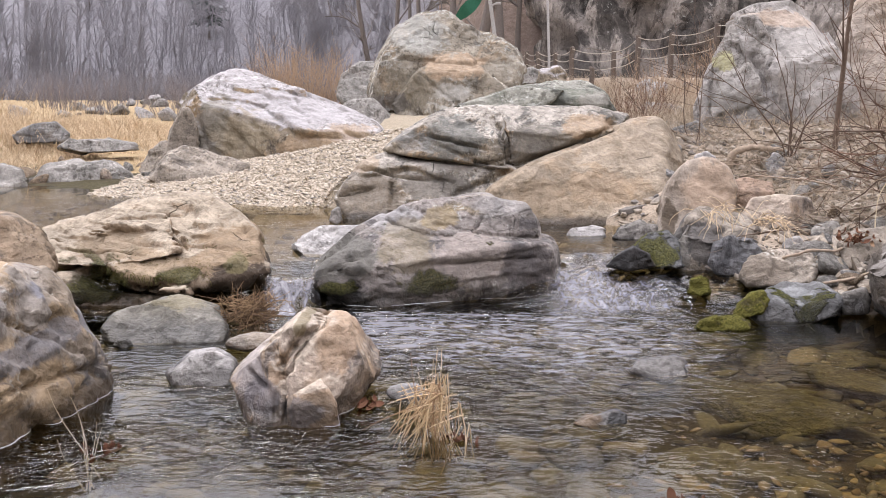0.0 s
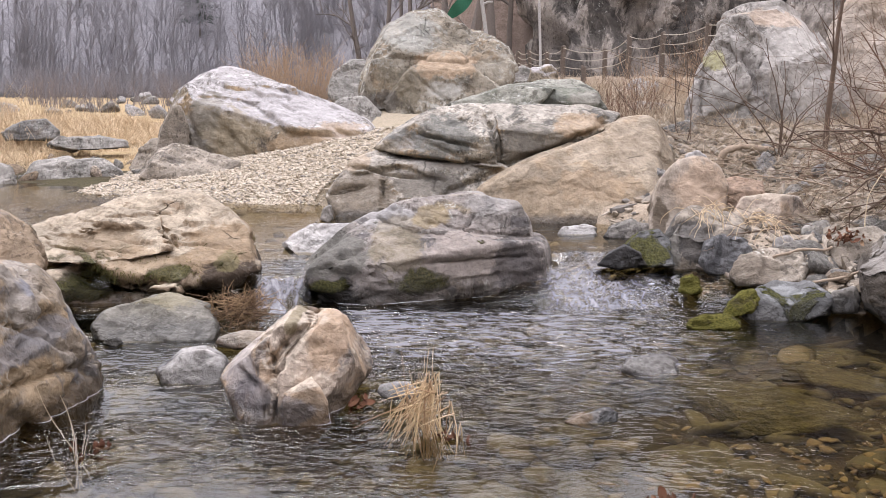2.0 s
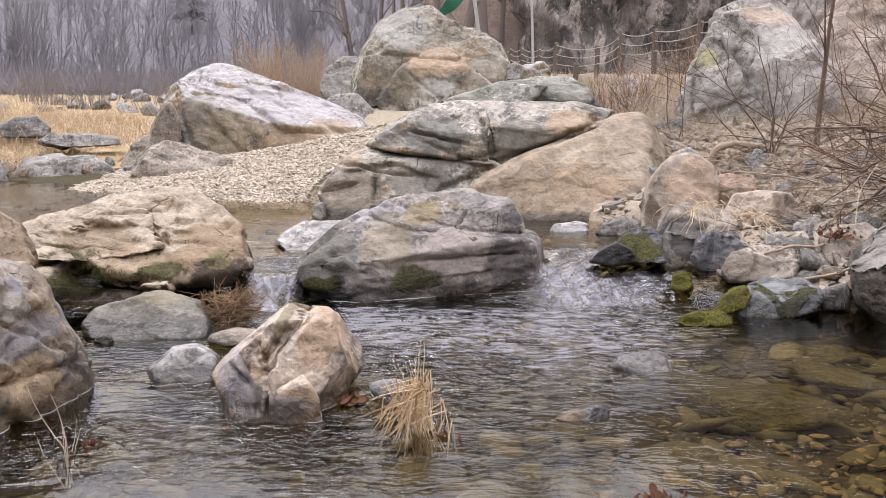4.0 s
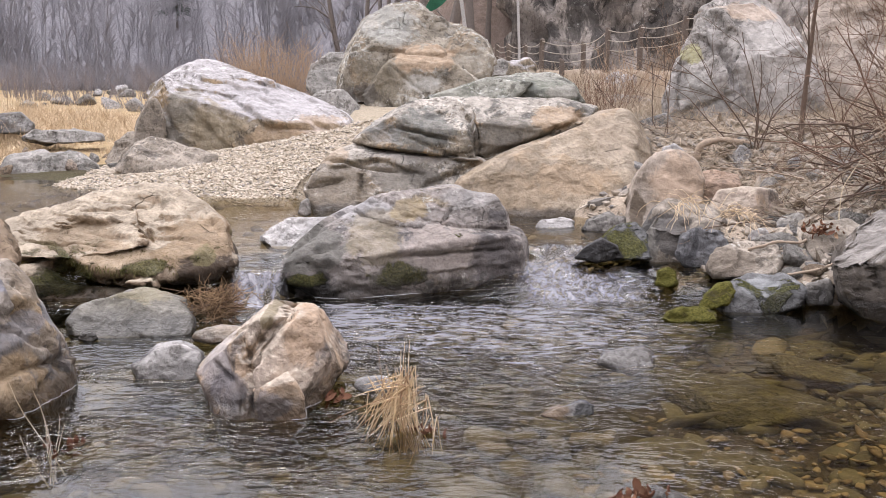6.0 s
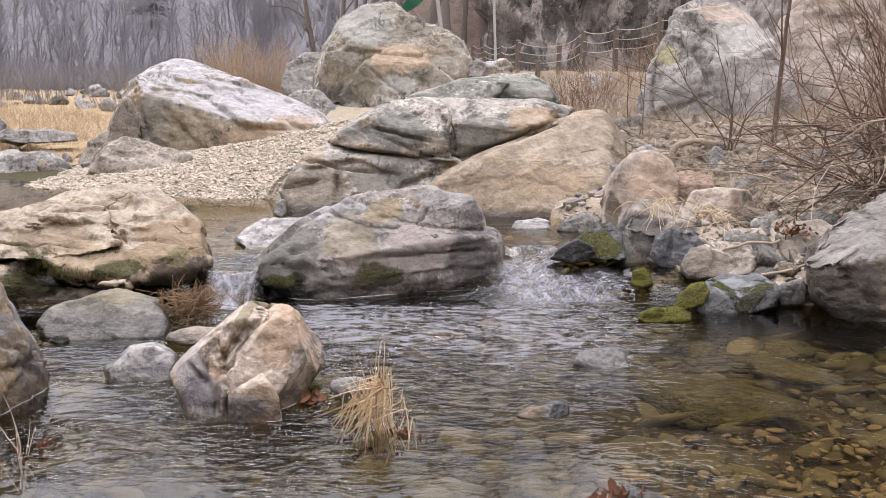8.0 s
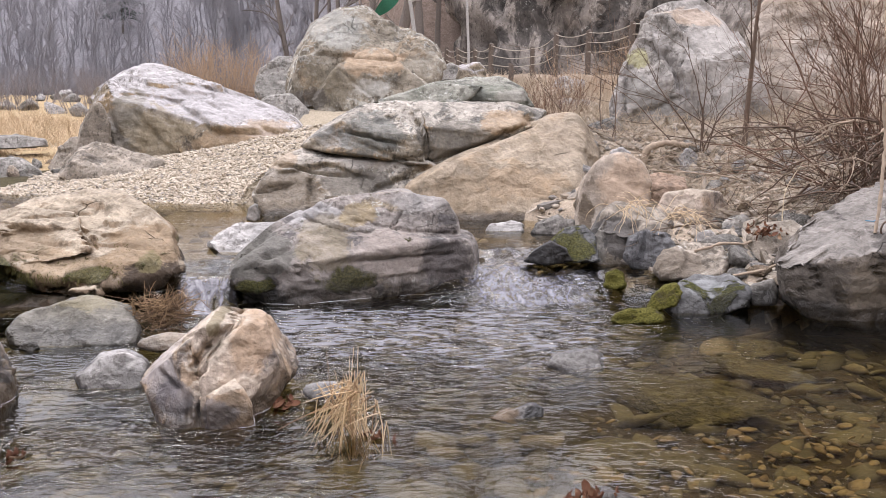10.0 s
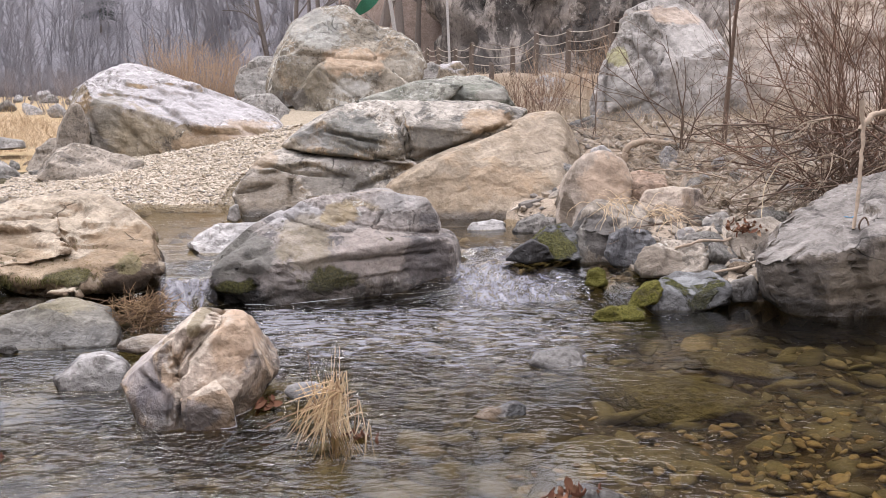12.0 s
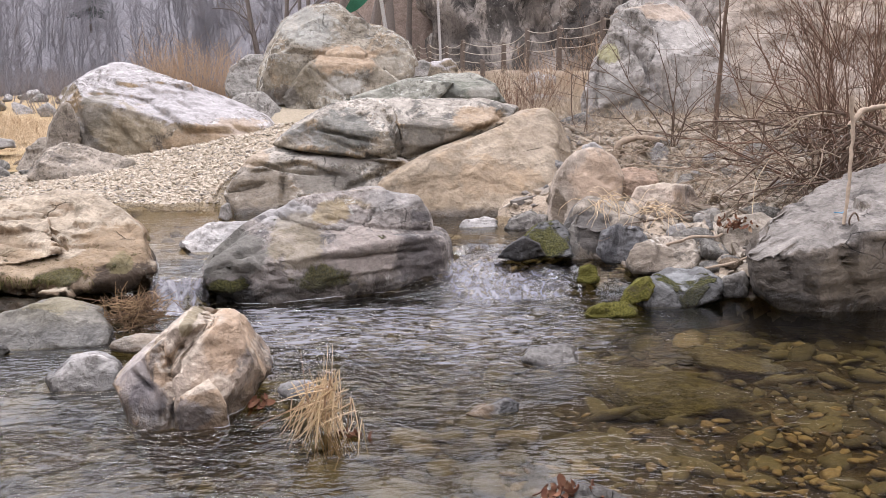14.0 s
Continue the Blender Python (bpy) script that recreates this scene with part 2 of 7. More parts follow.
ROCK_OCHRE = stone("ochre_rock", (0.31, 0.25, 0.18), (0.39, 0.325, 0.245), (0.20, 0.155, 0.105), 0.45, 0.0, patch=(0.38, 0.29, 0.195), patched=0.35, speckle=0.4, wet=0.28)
ROCK_LICHEN = stone("lichen_rock", (0.16, 0.165, 0.13), (0.31, 0.305, 0.26), (0.07, 0.07, 0.06), 0.8, 0.5)
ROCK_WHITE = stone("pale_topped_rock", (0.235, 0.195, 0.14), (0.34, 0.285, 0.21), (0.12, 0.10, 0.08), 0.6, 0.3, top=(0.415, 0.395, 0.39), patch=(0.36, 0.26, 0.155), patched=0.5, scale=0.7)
ROCK_TANGREY = stone("tan_grey_rock", (0.235, 0.20, 0.16), (0.35, 0.305, 0.25), (0.11, 0.095, 0.08), 0.6, 0.2)
ROCK_DARK = stone("dark_rock", (0.14, 0.135, 0.13), (0.25, 0.24, 0.225))
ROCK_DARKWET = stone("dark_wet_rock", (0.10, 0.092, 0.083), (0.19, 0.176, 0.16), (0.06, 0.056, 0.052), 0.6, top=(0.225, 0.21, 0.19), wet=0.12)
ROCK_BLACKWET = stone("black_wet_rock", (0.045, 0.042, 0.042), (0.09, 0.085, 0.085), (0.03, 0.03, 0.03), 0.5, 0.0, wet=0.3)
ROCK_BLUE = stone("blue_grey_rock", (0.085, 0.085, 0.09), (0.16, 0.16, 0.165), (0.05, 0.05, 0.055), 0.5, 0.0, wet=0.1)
ROCK_OLIVE = stone("olive_grey_rock", (0.145, 0.135, 0.11), (0.235, 0.22, 0.19), (0.08, 0.072, 0.06), 0.5, 0.1, speckle=0.6)
ROCK_ORANGE = stone("orange_stained_rock", (0.20, 0.172, 0.13), (0.325, 0.29, 0.23), (0.10, 0.088, 0.07), 0.7, 0.8, patch=(0.33, 0.25, 0.165), patched=0.35, scale=0.6)
ROCK_GREYTALL = stone("tall_grey_rock", (0.26, 0.24, 0.215), (0.38, 0.355, 0.33), (0.13, 0.12, 0.11), 0.5, 0.3, scale=0.7)
# Dark stone, darkened further for the overhang's shade in its base colour
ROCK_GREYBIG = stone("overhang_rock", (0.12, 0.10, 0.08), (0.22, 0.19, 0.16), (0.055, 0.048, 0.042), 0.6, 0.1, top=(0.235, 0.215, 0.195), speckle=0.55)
ROCK_PALETAN = stone("pale_tan_rock", (0.37, 0.30, 0.23), (0.47, 0.41, 0.35), (0.2, 0.16, 0.125), 0.45, 0.0, scale=0.6, speckle=0.6)
ROCK_REDBROWN = stone("red_brown_rock", (0.27, 0.175, 0.12), (0.36, 0.26, 0.19), stained=0.5, lichen=0.0)
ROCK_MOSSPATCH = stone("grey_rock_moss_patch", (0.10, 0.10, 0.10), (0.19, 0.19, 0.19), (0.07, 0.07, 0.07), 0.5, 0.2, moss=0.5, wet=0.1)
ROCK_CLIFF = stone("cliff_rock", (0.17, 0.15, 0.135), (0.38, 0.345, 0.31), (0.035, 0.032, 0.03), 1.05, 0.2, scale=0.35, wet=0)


def moss_material():
    m = Nodes("moss")
    tuft = m.noise(70.0, 6, 0.7)
    bed = m.noise(8.0, 4, 0.6)
    col = m.mix(m.step(tuft, 0.3, 0.7), (0.05, 0.055, 0.012), (0.25, 0.225, 0.06))
    col = m.mix(m.step(bed, 0.55, 0.68), col, (0.10, 0.085, 0.042))
    return m.done(col, 0.95, m.bump(m.math("ADD", tuft, bed), 1.0, 0.03), 0.1)


MOSS_ROCK = moss_material()


def pebble_material(name, a, b, c, wet=0.0):
    """Loose stones, each with its own tone."""
    m = Nodes(name)
    geo = m.add("ShaderNodeNewGeometry")
    rnd = geo.outputs["Random Per Island"]
    col = m.mix(m.step(rnd, 0.0, 0.6), a, b)
    col = m.mix(m.step(rnd, 0.75, 1.0), col, c)
    col = m.mix(0.8, col, m.grey(m.step(m.noise(40.0, 4), 0.3, 0.7, 0.75, 1.2)), "MULTIPLY")
    return m.done(col, 0.85 - wet, m.bump(m.noise(60.0, 4), 0.4, 0.01), 0.3)


GRAVEL = pebble_material("gravel", (0.45, 0.375, 0.285), (0.58, 0.51, 0.41), (0.28, 0.255, 0.225))
BANK_STONES = pebble_material("bank_stones", (0.31, 0.255, 0.195), (0.46, 0.405, 0.335), (0.22, 0.20, 0.18))
BED_STONES = pebble_material("bed_stones", (0.055, 0.049, 0.027), (0.15, 0.133, 0.07), (0.235, 0.195, 0.112), 0.2)
BED_SLAB = stone("olive_bed_rock", (0.11, 0.10, 0.048), (0.20, 0.18, 0.09), (0.05, 0.045, 0.025), 0.4, 0.0, wet=0)


def ground_material(name, a, b, c, scale=1.0, rough=0.95, depth=0.05):
    m = Nodes(name)
    big, mid, fine = m.noise(0.5 * scale, 5), m.noise(5 * scale, 6, 0.7), m.noise(45 * scale, 5, 0.7)
    col = m.mix(m.step(mid, 0.35, 0.65), a, b)
    col = m.mix(m.step(big, 0.45, 0.65), col, c)
    col = m.mix(0.9, col, m.grey(m.step(fine, 0.25, 0.75, 0.55, 1.35)), "MULTIPLY")
    return m.done(col, rough, m.bump(m.math("ADD", mid, m.math("MULTIPLY", fine, 0.5)), 0.8, depth), 0.2)


GROUND_BED = ground_material("stream_bed", (0.05, 0.038, 0.02), (0.09, 0.072, 0.036), (0.07, 0.06, 0.025))
GROUND_GRAVEL = ground_material("gravel_ground", (0.36, 0.30, 0.21), (0.48, 0.41, 0.31), (0.42, 0.36, 0.27), 2.0)
GROUND_BANK = ground_material("bank_soil", (0.38, 0.305, 0.23), (0.55, 0.46, 0.36), (0.47, 0.39, 0.30), 1.0)
GROUND_STRAW = ground_material("straw_ground", (0.36, 0.26, 0.14), (0.48, 0.36, 0.2), (0.3, 0.23, 0.14), 1.0)
# Lilac-grey carries the distance haze in the hill's own colour
HAZED_HILL = ground_material("far_hill_hazed", (0.25, 0.242, 0.262), (0.29, 0.28, 0.297), (0.27, 0.26, 0.277), 0.12, depth=0.4)

GROUND_LITTER = ground_material("leaf_litter_hill", (0.23, 0.17, 0.135), (0.38, 0.295, 0.245), (0.29, 0.225, 0.19), 0.5, depth=0.3)


def fibre_material(name, a, b, c=None, rough=0.85):
    """Stalks, twigs and blades: tone differs from piece to piece."""
    m = Nodes(name)
    geo = m.add("ShaderNodeNewGeometry")
    rnd = geo.outputs["Random Per Island"]
    col = m.mix(rnd, a, b)
    if c:
        col = m.mix(m.step(rnd, 0.8, 0.9), col, c)
    col = m.mix(0.5, col, m.grey(m.step(m.noise(30.0, 3), 0.3, 0.7, 0.7, 1.2)), "MULTIPLY")
    return m.done(col, rough, None, 0.2)


STRAW = fibre_material("straw", (0.70, 0.52, 0.33), (0.86, 0.70, 0.49), (0.48, 0.34, 0.2))
STRAW_PALE = fibre_material("pale_straw", (0.60, 0.48, 0.32), (0.74, 0.63, 0.46), (0.48, 0.36, 0.22))
DRY_GRASS = fibre_material("dry_grass", (0.40, 0.31, 0.22), (0.60, 0.50, 0.38))
TWIG = fibre_material("twig_bark", (0.115, 0.08, 0.06), (0.20, 0.145, 0.11))
TWIG_RED = fibre_material("red_twig_bark", (0.12, 0.072, 0.05), (0.30, 0.19, 0.135))
STRAW_TUFT = fibre_material("tuft_straw", (0.66, 0.47, 0.27), (0.84, 0.66, 0.42), (0.36, 0.23, 0.13))
BUSH_TWIG = fibre_material("bush_twigs", (0.40, 0.275, 0.18), (0.56, 0.42, 0.30))
DEADWOOD = fibre_material("dead_wood", (0.26, 0.195, 0.14), (0.52, 0.42, 0.32))
BARK = fibre_material("tree_bark", (0.14, 0.12, 0.11), (0.23, 0.20, 0.18))
# Twig tone lifted towards the mist, so haze sits in the colour
HAZED_TWIG = fibre_material("far_twigs_hazed", (0.25, 0.24, 0.257), (0.285, 0.273, 0.29))
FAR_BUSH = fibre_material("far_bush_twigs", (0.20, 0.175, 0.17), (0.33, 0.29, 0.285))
# Needle green greyed by the same painted-in mist
CONIFER = fibre_material("conifer_needles_hazed", (0.15, 0.165, 0.16), (0.20, 0.21, 0.205))
LEAF = fibre_material("dead_leaf", (0.15, 0.065, 0.04), (0.29, 0.15, 0.09), (0.42, 0.28, 0.18))
POST_WOOD = ground_material("post_wood", (0.13, 0.105, 0.085), (0.20, 0.165, 0.14), (0.16, 0.13, 0.11), 3.0, depth=0.01)
ROPE = fibre_material("rope_fibre", (0.46, 0.41, 0.34), (0.56, 0.51, 0.43))
POLE_METAL = fibre_material("weathered_pole", (0.42, 0.41, 0.40), (0.48, 0.47, 0.45), None, 0.6)
GREEN_CLOTH = fibre_material("green_cloth", (0.03, 0.13, 0.08), (0.035, 0.15, 0.09), None, 0.8)
BLUE_CORD = fibre_material("blue_cord", (0.1, 0.3, 0.5), (0.14, 0.36, 0.56), None, 0.6)


def water_material():
    """Clear shallow water: gloss by Fresnel over a tinted see-through body, with white foam where the water breaks."""
    m = Nodes("stream_water")
    m.tree.nodes.remove(m.bsdf)
    lively = m.add("ShaderNodeAttribute", attribute_name="lively")
    swell = m.noise(10.0, 2, 0.5, 0.5, m.stretched(0.6, 1.0, 1.0))
    chop = m.noise(24.0, 2, 0.5, 0.4, m.stretched(0.55, 1.0, 1.0, (0, 0, 7)))
    wave = m.math("ADD", m.step(swell, 0.36, 0.74), m.math("MULTIPLY", m.step(chop, 0.42, 0.72), 0.62))
    normal = m.bump(m.math("MULTIPLY", wave, lively.outputs["Fac"]), 1.0, 0.021)
    fres = m.add("ShaderNodeFresnel")
    fres.inputs["IOR"].default_value = 1.5
    m.wire(normal, fres.inputs["Normal"])
    gloss = m.add("ShaderNodeBsdfGlossy")
    gloss.inputs["Roughness"].default_value = 0.015
    m.wire(normal, gloss.inputs["Normal"])
    foam = m.add("ShaderNodeAttribute", attribute_name="foam")
    m.wire(m.math("ADD", m.math("ADD", m.math("MULTIPLY", foam.outputs["Fac"], 0.3), 0.02), m.math("MULTIPLY", lively.outputs["Fac"], 0.004)), gloss.inputs["Roughness"])
    clear = m.add("ShaderNodeBsdfTransparent")
    clear.inputs["Color"].default_value = (0.84, 0.76, 0.56, 1)
    body = m.add("ShaderNodeMixShader")
    m.wire(fres.outputs[0], body.inputs[0])
    m.wire(clear.outputs[0], body.inputs[1])
    m.wire(gloss.outputs[0], body.inputs[2])
    lace = m.noise(12.0, 6, 0.68, 0.9, m.stretched(1.5, 0.8, 0.8))
    where = m.math("ADD", foam.outputs["Fac"], m.math("MULTIPLY", m.math("SUBTRACT", lace, 0.5), 2.2))
    crest = m.step(where, 0.75, 1.25)
    where = m.math("MULTIPLY", m.step(where, 0.28, 1.0), 0.72)
    # pale dashes drawn out across the current: thin froth from the falls, and sky reflection put into the colour
    froth_sheen = m.add("ShaderNodeAttribute", attribute_name="froth_sheen")
    drift = m.noise(15.0, 4, 0.6, 0.7, m.stretched(0.5, 1.4, 1.0, (0, 0, 4)))
    drift = m.step(m.math("ADD", m.math("MULTIPLY", froth_sheen.outputs["Fac"], 0.16), drift), 0.56, 0.70)
    where = m.math("MAXIMUM", where, m.math("MULTIPLY", m.math("MULTIPLY", drift, m.step(froth_sheen.outputs["Fac"], 0.05, 0.4)), 0.5))
    crest = m.math("MAXIMUM", crest, m.math("MULTIPLY", drift, 0.6))
    white = m.add("ShaderNodeBsdfPrincipled")
    m.wire(m.mix(crest, (0.135, 0.13, 0.15), (0.335, 0.33, 0.35)), white.inputs["Base Color"])
    white.inputs["Roughness"].default_value = 0.5
    total = m.add("ShaderNodeMixShader")
    m.wire(where, total.inputs[0])
    m.wire(body.outputs[0], total.inputs[1])
    m.wire(white.outputs[0], total.inputs[2])
    m.wire(total.outputs[0], m.out.inputs["Surface"])
    return m.mat


WATER = water_material()
# White of the waterline tubes that stand for the meniscus gleam
GLEAM_WHITE = fibre_material("foam", (0.55, 0.55, 0.56), (0.7, 0.7, 0.7), None, 0.5)

# ---- tools for shapes ----
rng = np.random.default_rng(7)


def soft_noise(p, seed=0):
    """Gradient noise in space, about -1 to 1, for an array of points."""
    p = np.asarray(p, float)
    cell = np.floor(p).astype(np.int64)
    part_ = p - cell
    ease = part_ * part_ * part_ * (part_ * (part_ * 6 - 15) + 10)
    total = np.zeros(len(p))
    for dx in (0, 1):
        for dy in (0, 1):
            for dz in (0, 1):
                h = (cell[:, 0] + dx) * 374761393 + (cell[:, 1] + dy) * 668265263 + (cell[:, 2] + dz) * 2147483647 + seed * 1274126177
                h = (h ^ (h >> 13)) * 1274126177
                h = (h ^ (h >> 16)) & 0xFFFFFF
                a = h / 16777216.0 * 2 * np.pi
                b = ((h * 7919) & 0xFFFF) / 65536.0 * 2 - 1
                c = np.sqrt(1 - b * b)
                dot = c * np.cos(a) * (part_[:, 0] - dx) + c * np.sin(a) * (part_[:, 1] - dy) + b * (part_[:, 2] - dz)
                wx = ease[:, 0] if dx else 1 - ease[:, 0]
                wy = ease[:, 1] if dy else 1 - ease[:, 1]
                wz = ease[:, 2] if dz else 1 - ease[:, 2]
                total += wx * wy * wz * dot
    return total * 1.5


def layered(p, octaves, seed=0, gain=0.5, ridged=False):
    total, size, scale = np.zeros(len(p)), 1.0, 1.0
    for k in range(octaves):
        n = soft_noise(p * scale + 17.3 * k, seed + k)
        total += size * ((1 - 2 * np.abs(n)) if ridged else n)
        size, scale = size * gain, scale * 2.03
    return total


def smooth(a, lo, hi):
    s = np.clip((a - lo) / (hi - lo), 0, 1)
    return s * s * (3 - 2 * s)


def sheet(name, verts, faces, materials, index=None, shade=True):
    """A mesh from arrays of vertices and equal-sided faces."""
    verts, faces = np.asarray(verts, np.float32), np.asarray(faces, np.int32)
    n, k = faces.shape
    me = bpy.data.meshes.new(name)
    me.vertices.add(len(verts))
    me.vertices.foreach_set("co", verts.ravel())
    me.loops.add(n * k)
    me.loops.foreach_set("vertex_index", faces.ravel())
    me.polygons.add(n)
    me.polygons.foreach_set("loop_start", np.arange(0, n * k, k, dtype=np.int32))
    for m in materials if isinstance(materials, (list, tuple)) else [materials]:
        me.materials.append(m)
    if index is not None:
        me.polygons.foreach_set("material_index", np.asarray(index, np.int32))
    me.polygons.foreach_set("use_smooth", np.full(n, shade))
    me.update(calc_edges=True)
    return me


def part(name, me, parent, label=""):
    ob = new(name, me)
    ob.parent = parent
    return tagged(ob, label=label)


def grid_faces(nx, ny):
    i = np.arange(nx * ny).reshape(ny, nx)
    return np.stack([i[:-1, :-1], i[:-1, 1:], i[1:, 1:], i[1:, :-1]], -1).reshape(-1, 4)


# ---- the lie of the land ----
LOW, HIGH = 0.0, 0.22     # the two water levels


def bank_line(y):
    """Where the bank on the right-hand side of the stream begins."""
    return np.interp(y, [-5, 5.8, 6.9, 8, 9.6, 10.6, 11.4, 12.2, 40], [7.0, 6.6, 2.7, 2.0, 2.3, 1.4, -0.2, -1.6, -1.6])


def ground_height(x, y):
    x, y = np.broadcast_arrays(np.asarray(x, float), np.asarray(y, float))
    shape = x.shape
    x, y = x.ravel(), y.ravel()
    p = np.stack([x, y, 0 * x], 1)
    small = layered(p * 1.3, 4, 3)
    bed = -0.24 + 0.05 * small
    upper = 0.02 + 0.04 * small
    z = bed + (upper - bed) * smooth(y, 7.0, 8.6)
    z = z + (0.05 - z) * smooth(y, 2.0, 0.6)
    # right bank, rising towards the path
    over = x - bank_line(y)
    right = 0.12 + 0.083 * np.clip(y - 7, 0, 26) + 0.13 * np.clip(over, 0, 6) * np.interp(y, [9, 20], [1.0, 0.2]) + 0.07 * small
    z = z + (right - z) * smooth(over, -0.35, 0.45) * smooth(y, 5.9, 6.8)
    # gravel bar and what lies behind it
    edge = y - 12.25 - 0.9 * np.clip(-x - 3.4, 0, 9)
    steep = np.interp(x, [-4.4, -3.2, -1.0], [0.05, 0.09, 0.19])
    bar = 0.2 + np.where(edge < 0, 0.3, steep) * np.clip(edge, -4, 4.0) + 0.025 * np.clip(edge - 4.0, 0, 12) + 0.03 * small
    z = np.maximum(z, np.where(x < 2.5, bar, -9))
    # left bank
    lb = y - 16.2 - 0.25 * np.clip(x + 8, -3, 3)
    left = 0.2 + np.where(lb < 0, 0.2, 0.033) * np.clip(lb, -4, 50) + 0.05 * small
    z = np.where((x < -4.2), np.maximum(z, left), z)
    # hills: far away on the left, close behind the path on the right
    foot = np.interp(x, [-60, -14, -4, 2, 60], [86, 80, 60, 40, 38])
    rise = np.clip(y - foot, 0, None)
    most = np.interp(x, [-60, -14, -2, 6, 60], [15.0, 14.0, 15.0, 21.0, 30.0])
    slope = np.interp(x, [-60, -8, 4, 60], [0.62, 0.65, 1.15, 1.3])
    hill = most * np.tanh(rise * slope / most) + np.clip(rise, 0, 12) * 0.1 * layered(p * 0.06, 4, 9)
    # slopes out of view, added behind and beside to shut out low sky
    back = np.clip(-5 - y, 0, 26)
    z = z + hill + 0.5 * back
    side = np.clip(x - np.interp(y, [-40, 8, 30], [9.5, 9.5, 15.0]), 0, None)
    west = np.clip(-26 - x, 0, 40) * smooth(y, 60, 30)
    z = z + np.clip(side, 0, 24) * 1.0 + 0.8 * west
    return z.reshape(shape)


def ground():
    u = np.linspace(-1, 1, 360)
    xs = 0.4 + 5.2 * u + 190 * np.abs(u) ** 4.2 * np.sign(u)
    v = np.linspace(0, 1, 430)
    ys = -40 + 43 * smooth(v, 0, 0.06) + 16.5 * np.clip(v - 0.05, 0, None) + 330 * np.clip((v - 0.45) / 0.55, 0, None) ** 3.2
    X, Y = np.meshgrid(xs, ys)
    Z = ground_height(X, Y)
    verts = np.stack([X, Y, Z], -1).reshape(-1, 3)
    faces = grid_faces(len(xs), len(ys))
    c = verts[faces].mean(1)
    over = c[:, 0] - bank_line(c[:, 1])
    index = np.zeros(len(faces), int)
    index[(c[:, 1] > 11.8) & (c[:, 2] > 0.16) & (c[:, 0] > -4.8)] = 1
    index[(c[:, 1] > 9.0) & (c[:, 0] < 1.0) & (c[:, 2] < 0.2)] = 1
    index[(over > 0) & (c[:, 1] > 6.0) & (c[:, 0] > 1.0)] = 2
    index[(c[:, 0] > 0.5) & (c[:, 1] > 15)] = 2
    index[(c[:, 0] < -4.2 - 0.1 * (c[:, 1] - 16)) & (c[:, 1] > 15.5) & (c[:, 2] > 0.33)] = 3
    foot = np.interp(c[:, 0], [-60, -14, -4, 2, 60], [86, 80, 60, 40, 38])
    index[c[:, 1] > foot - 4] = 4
    index[((c[:, 1] > foot - 3) & (c[:, 0] > -0.2)) | (c[:, 1] < -8)] = 5
    ob = new("ground", sheet("ground", verts, faces, [GROUND_BED, GROUND_GRAVEL, GROUND_BANK, GROUND_STRAW, HAZED_HILL, GROUND_LITTER], index))
    tagged(ob, "stream bed, gravel banks and wooded hillsides in winter", "ground", kind="structure")


ground()


# ---- water ----
def water_level(x, y):
    """The surface steps down over a short fall on one side and a broken rapid on the other."""
    lip = 7.02 + 0.3 * smooth(-x, 1.28, 1.5) + 0.5 * smooth(x, -0.98, -0.8)
    fall = smooth(y, lip - 0.17, lip + 0.05)
    rapid = 0.4 * smooth(y, 6.98, 7.2) + 0.25 * smooth(y, 7.3, 7.75) + 0.35 * smooth(y, 8.0, 8.2)
    k = smooth(x, 0.35, 0.75)
    return LOW + (HIGH - LOW) * (fall + (rapid - fall) * k)


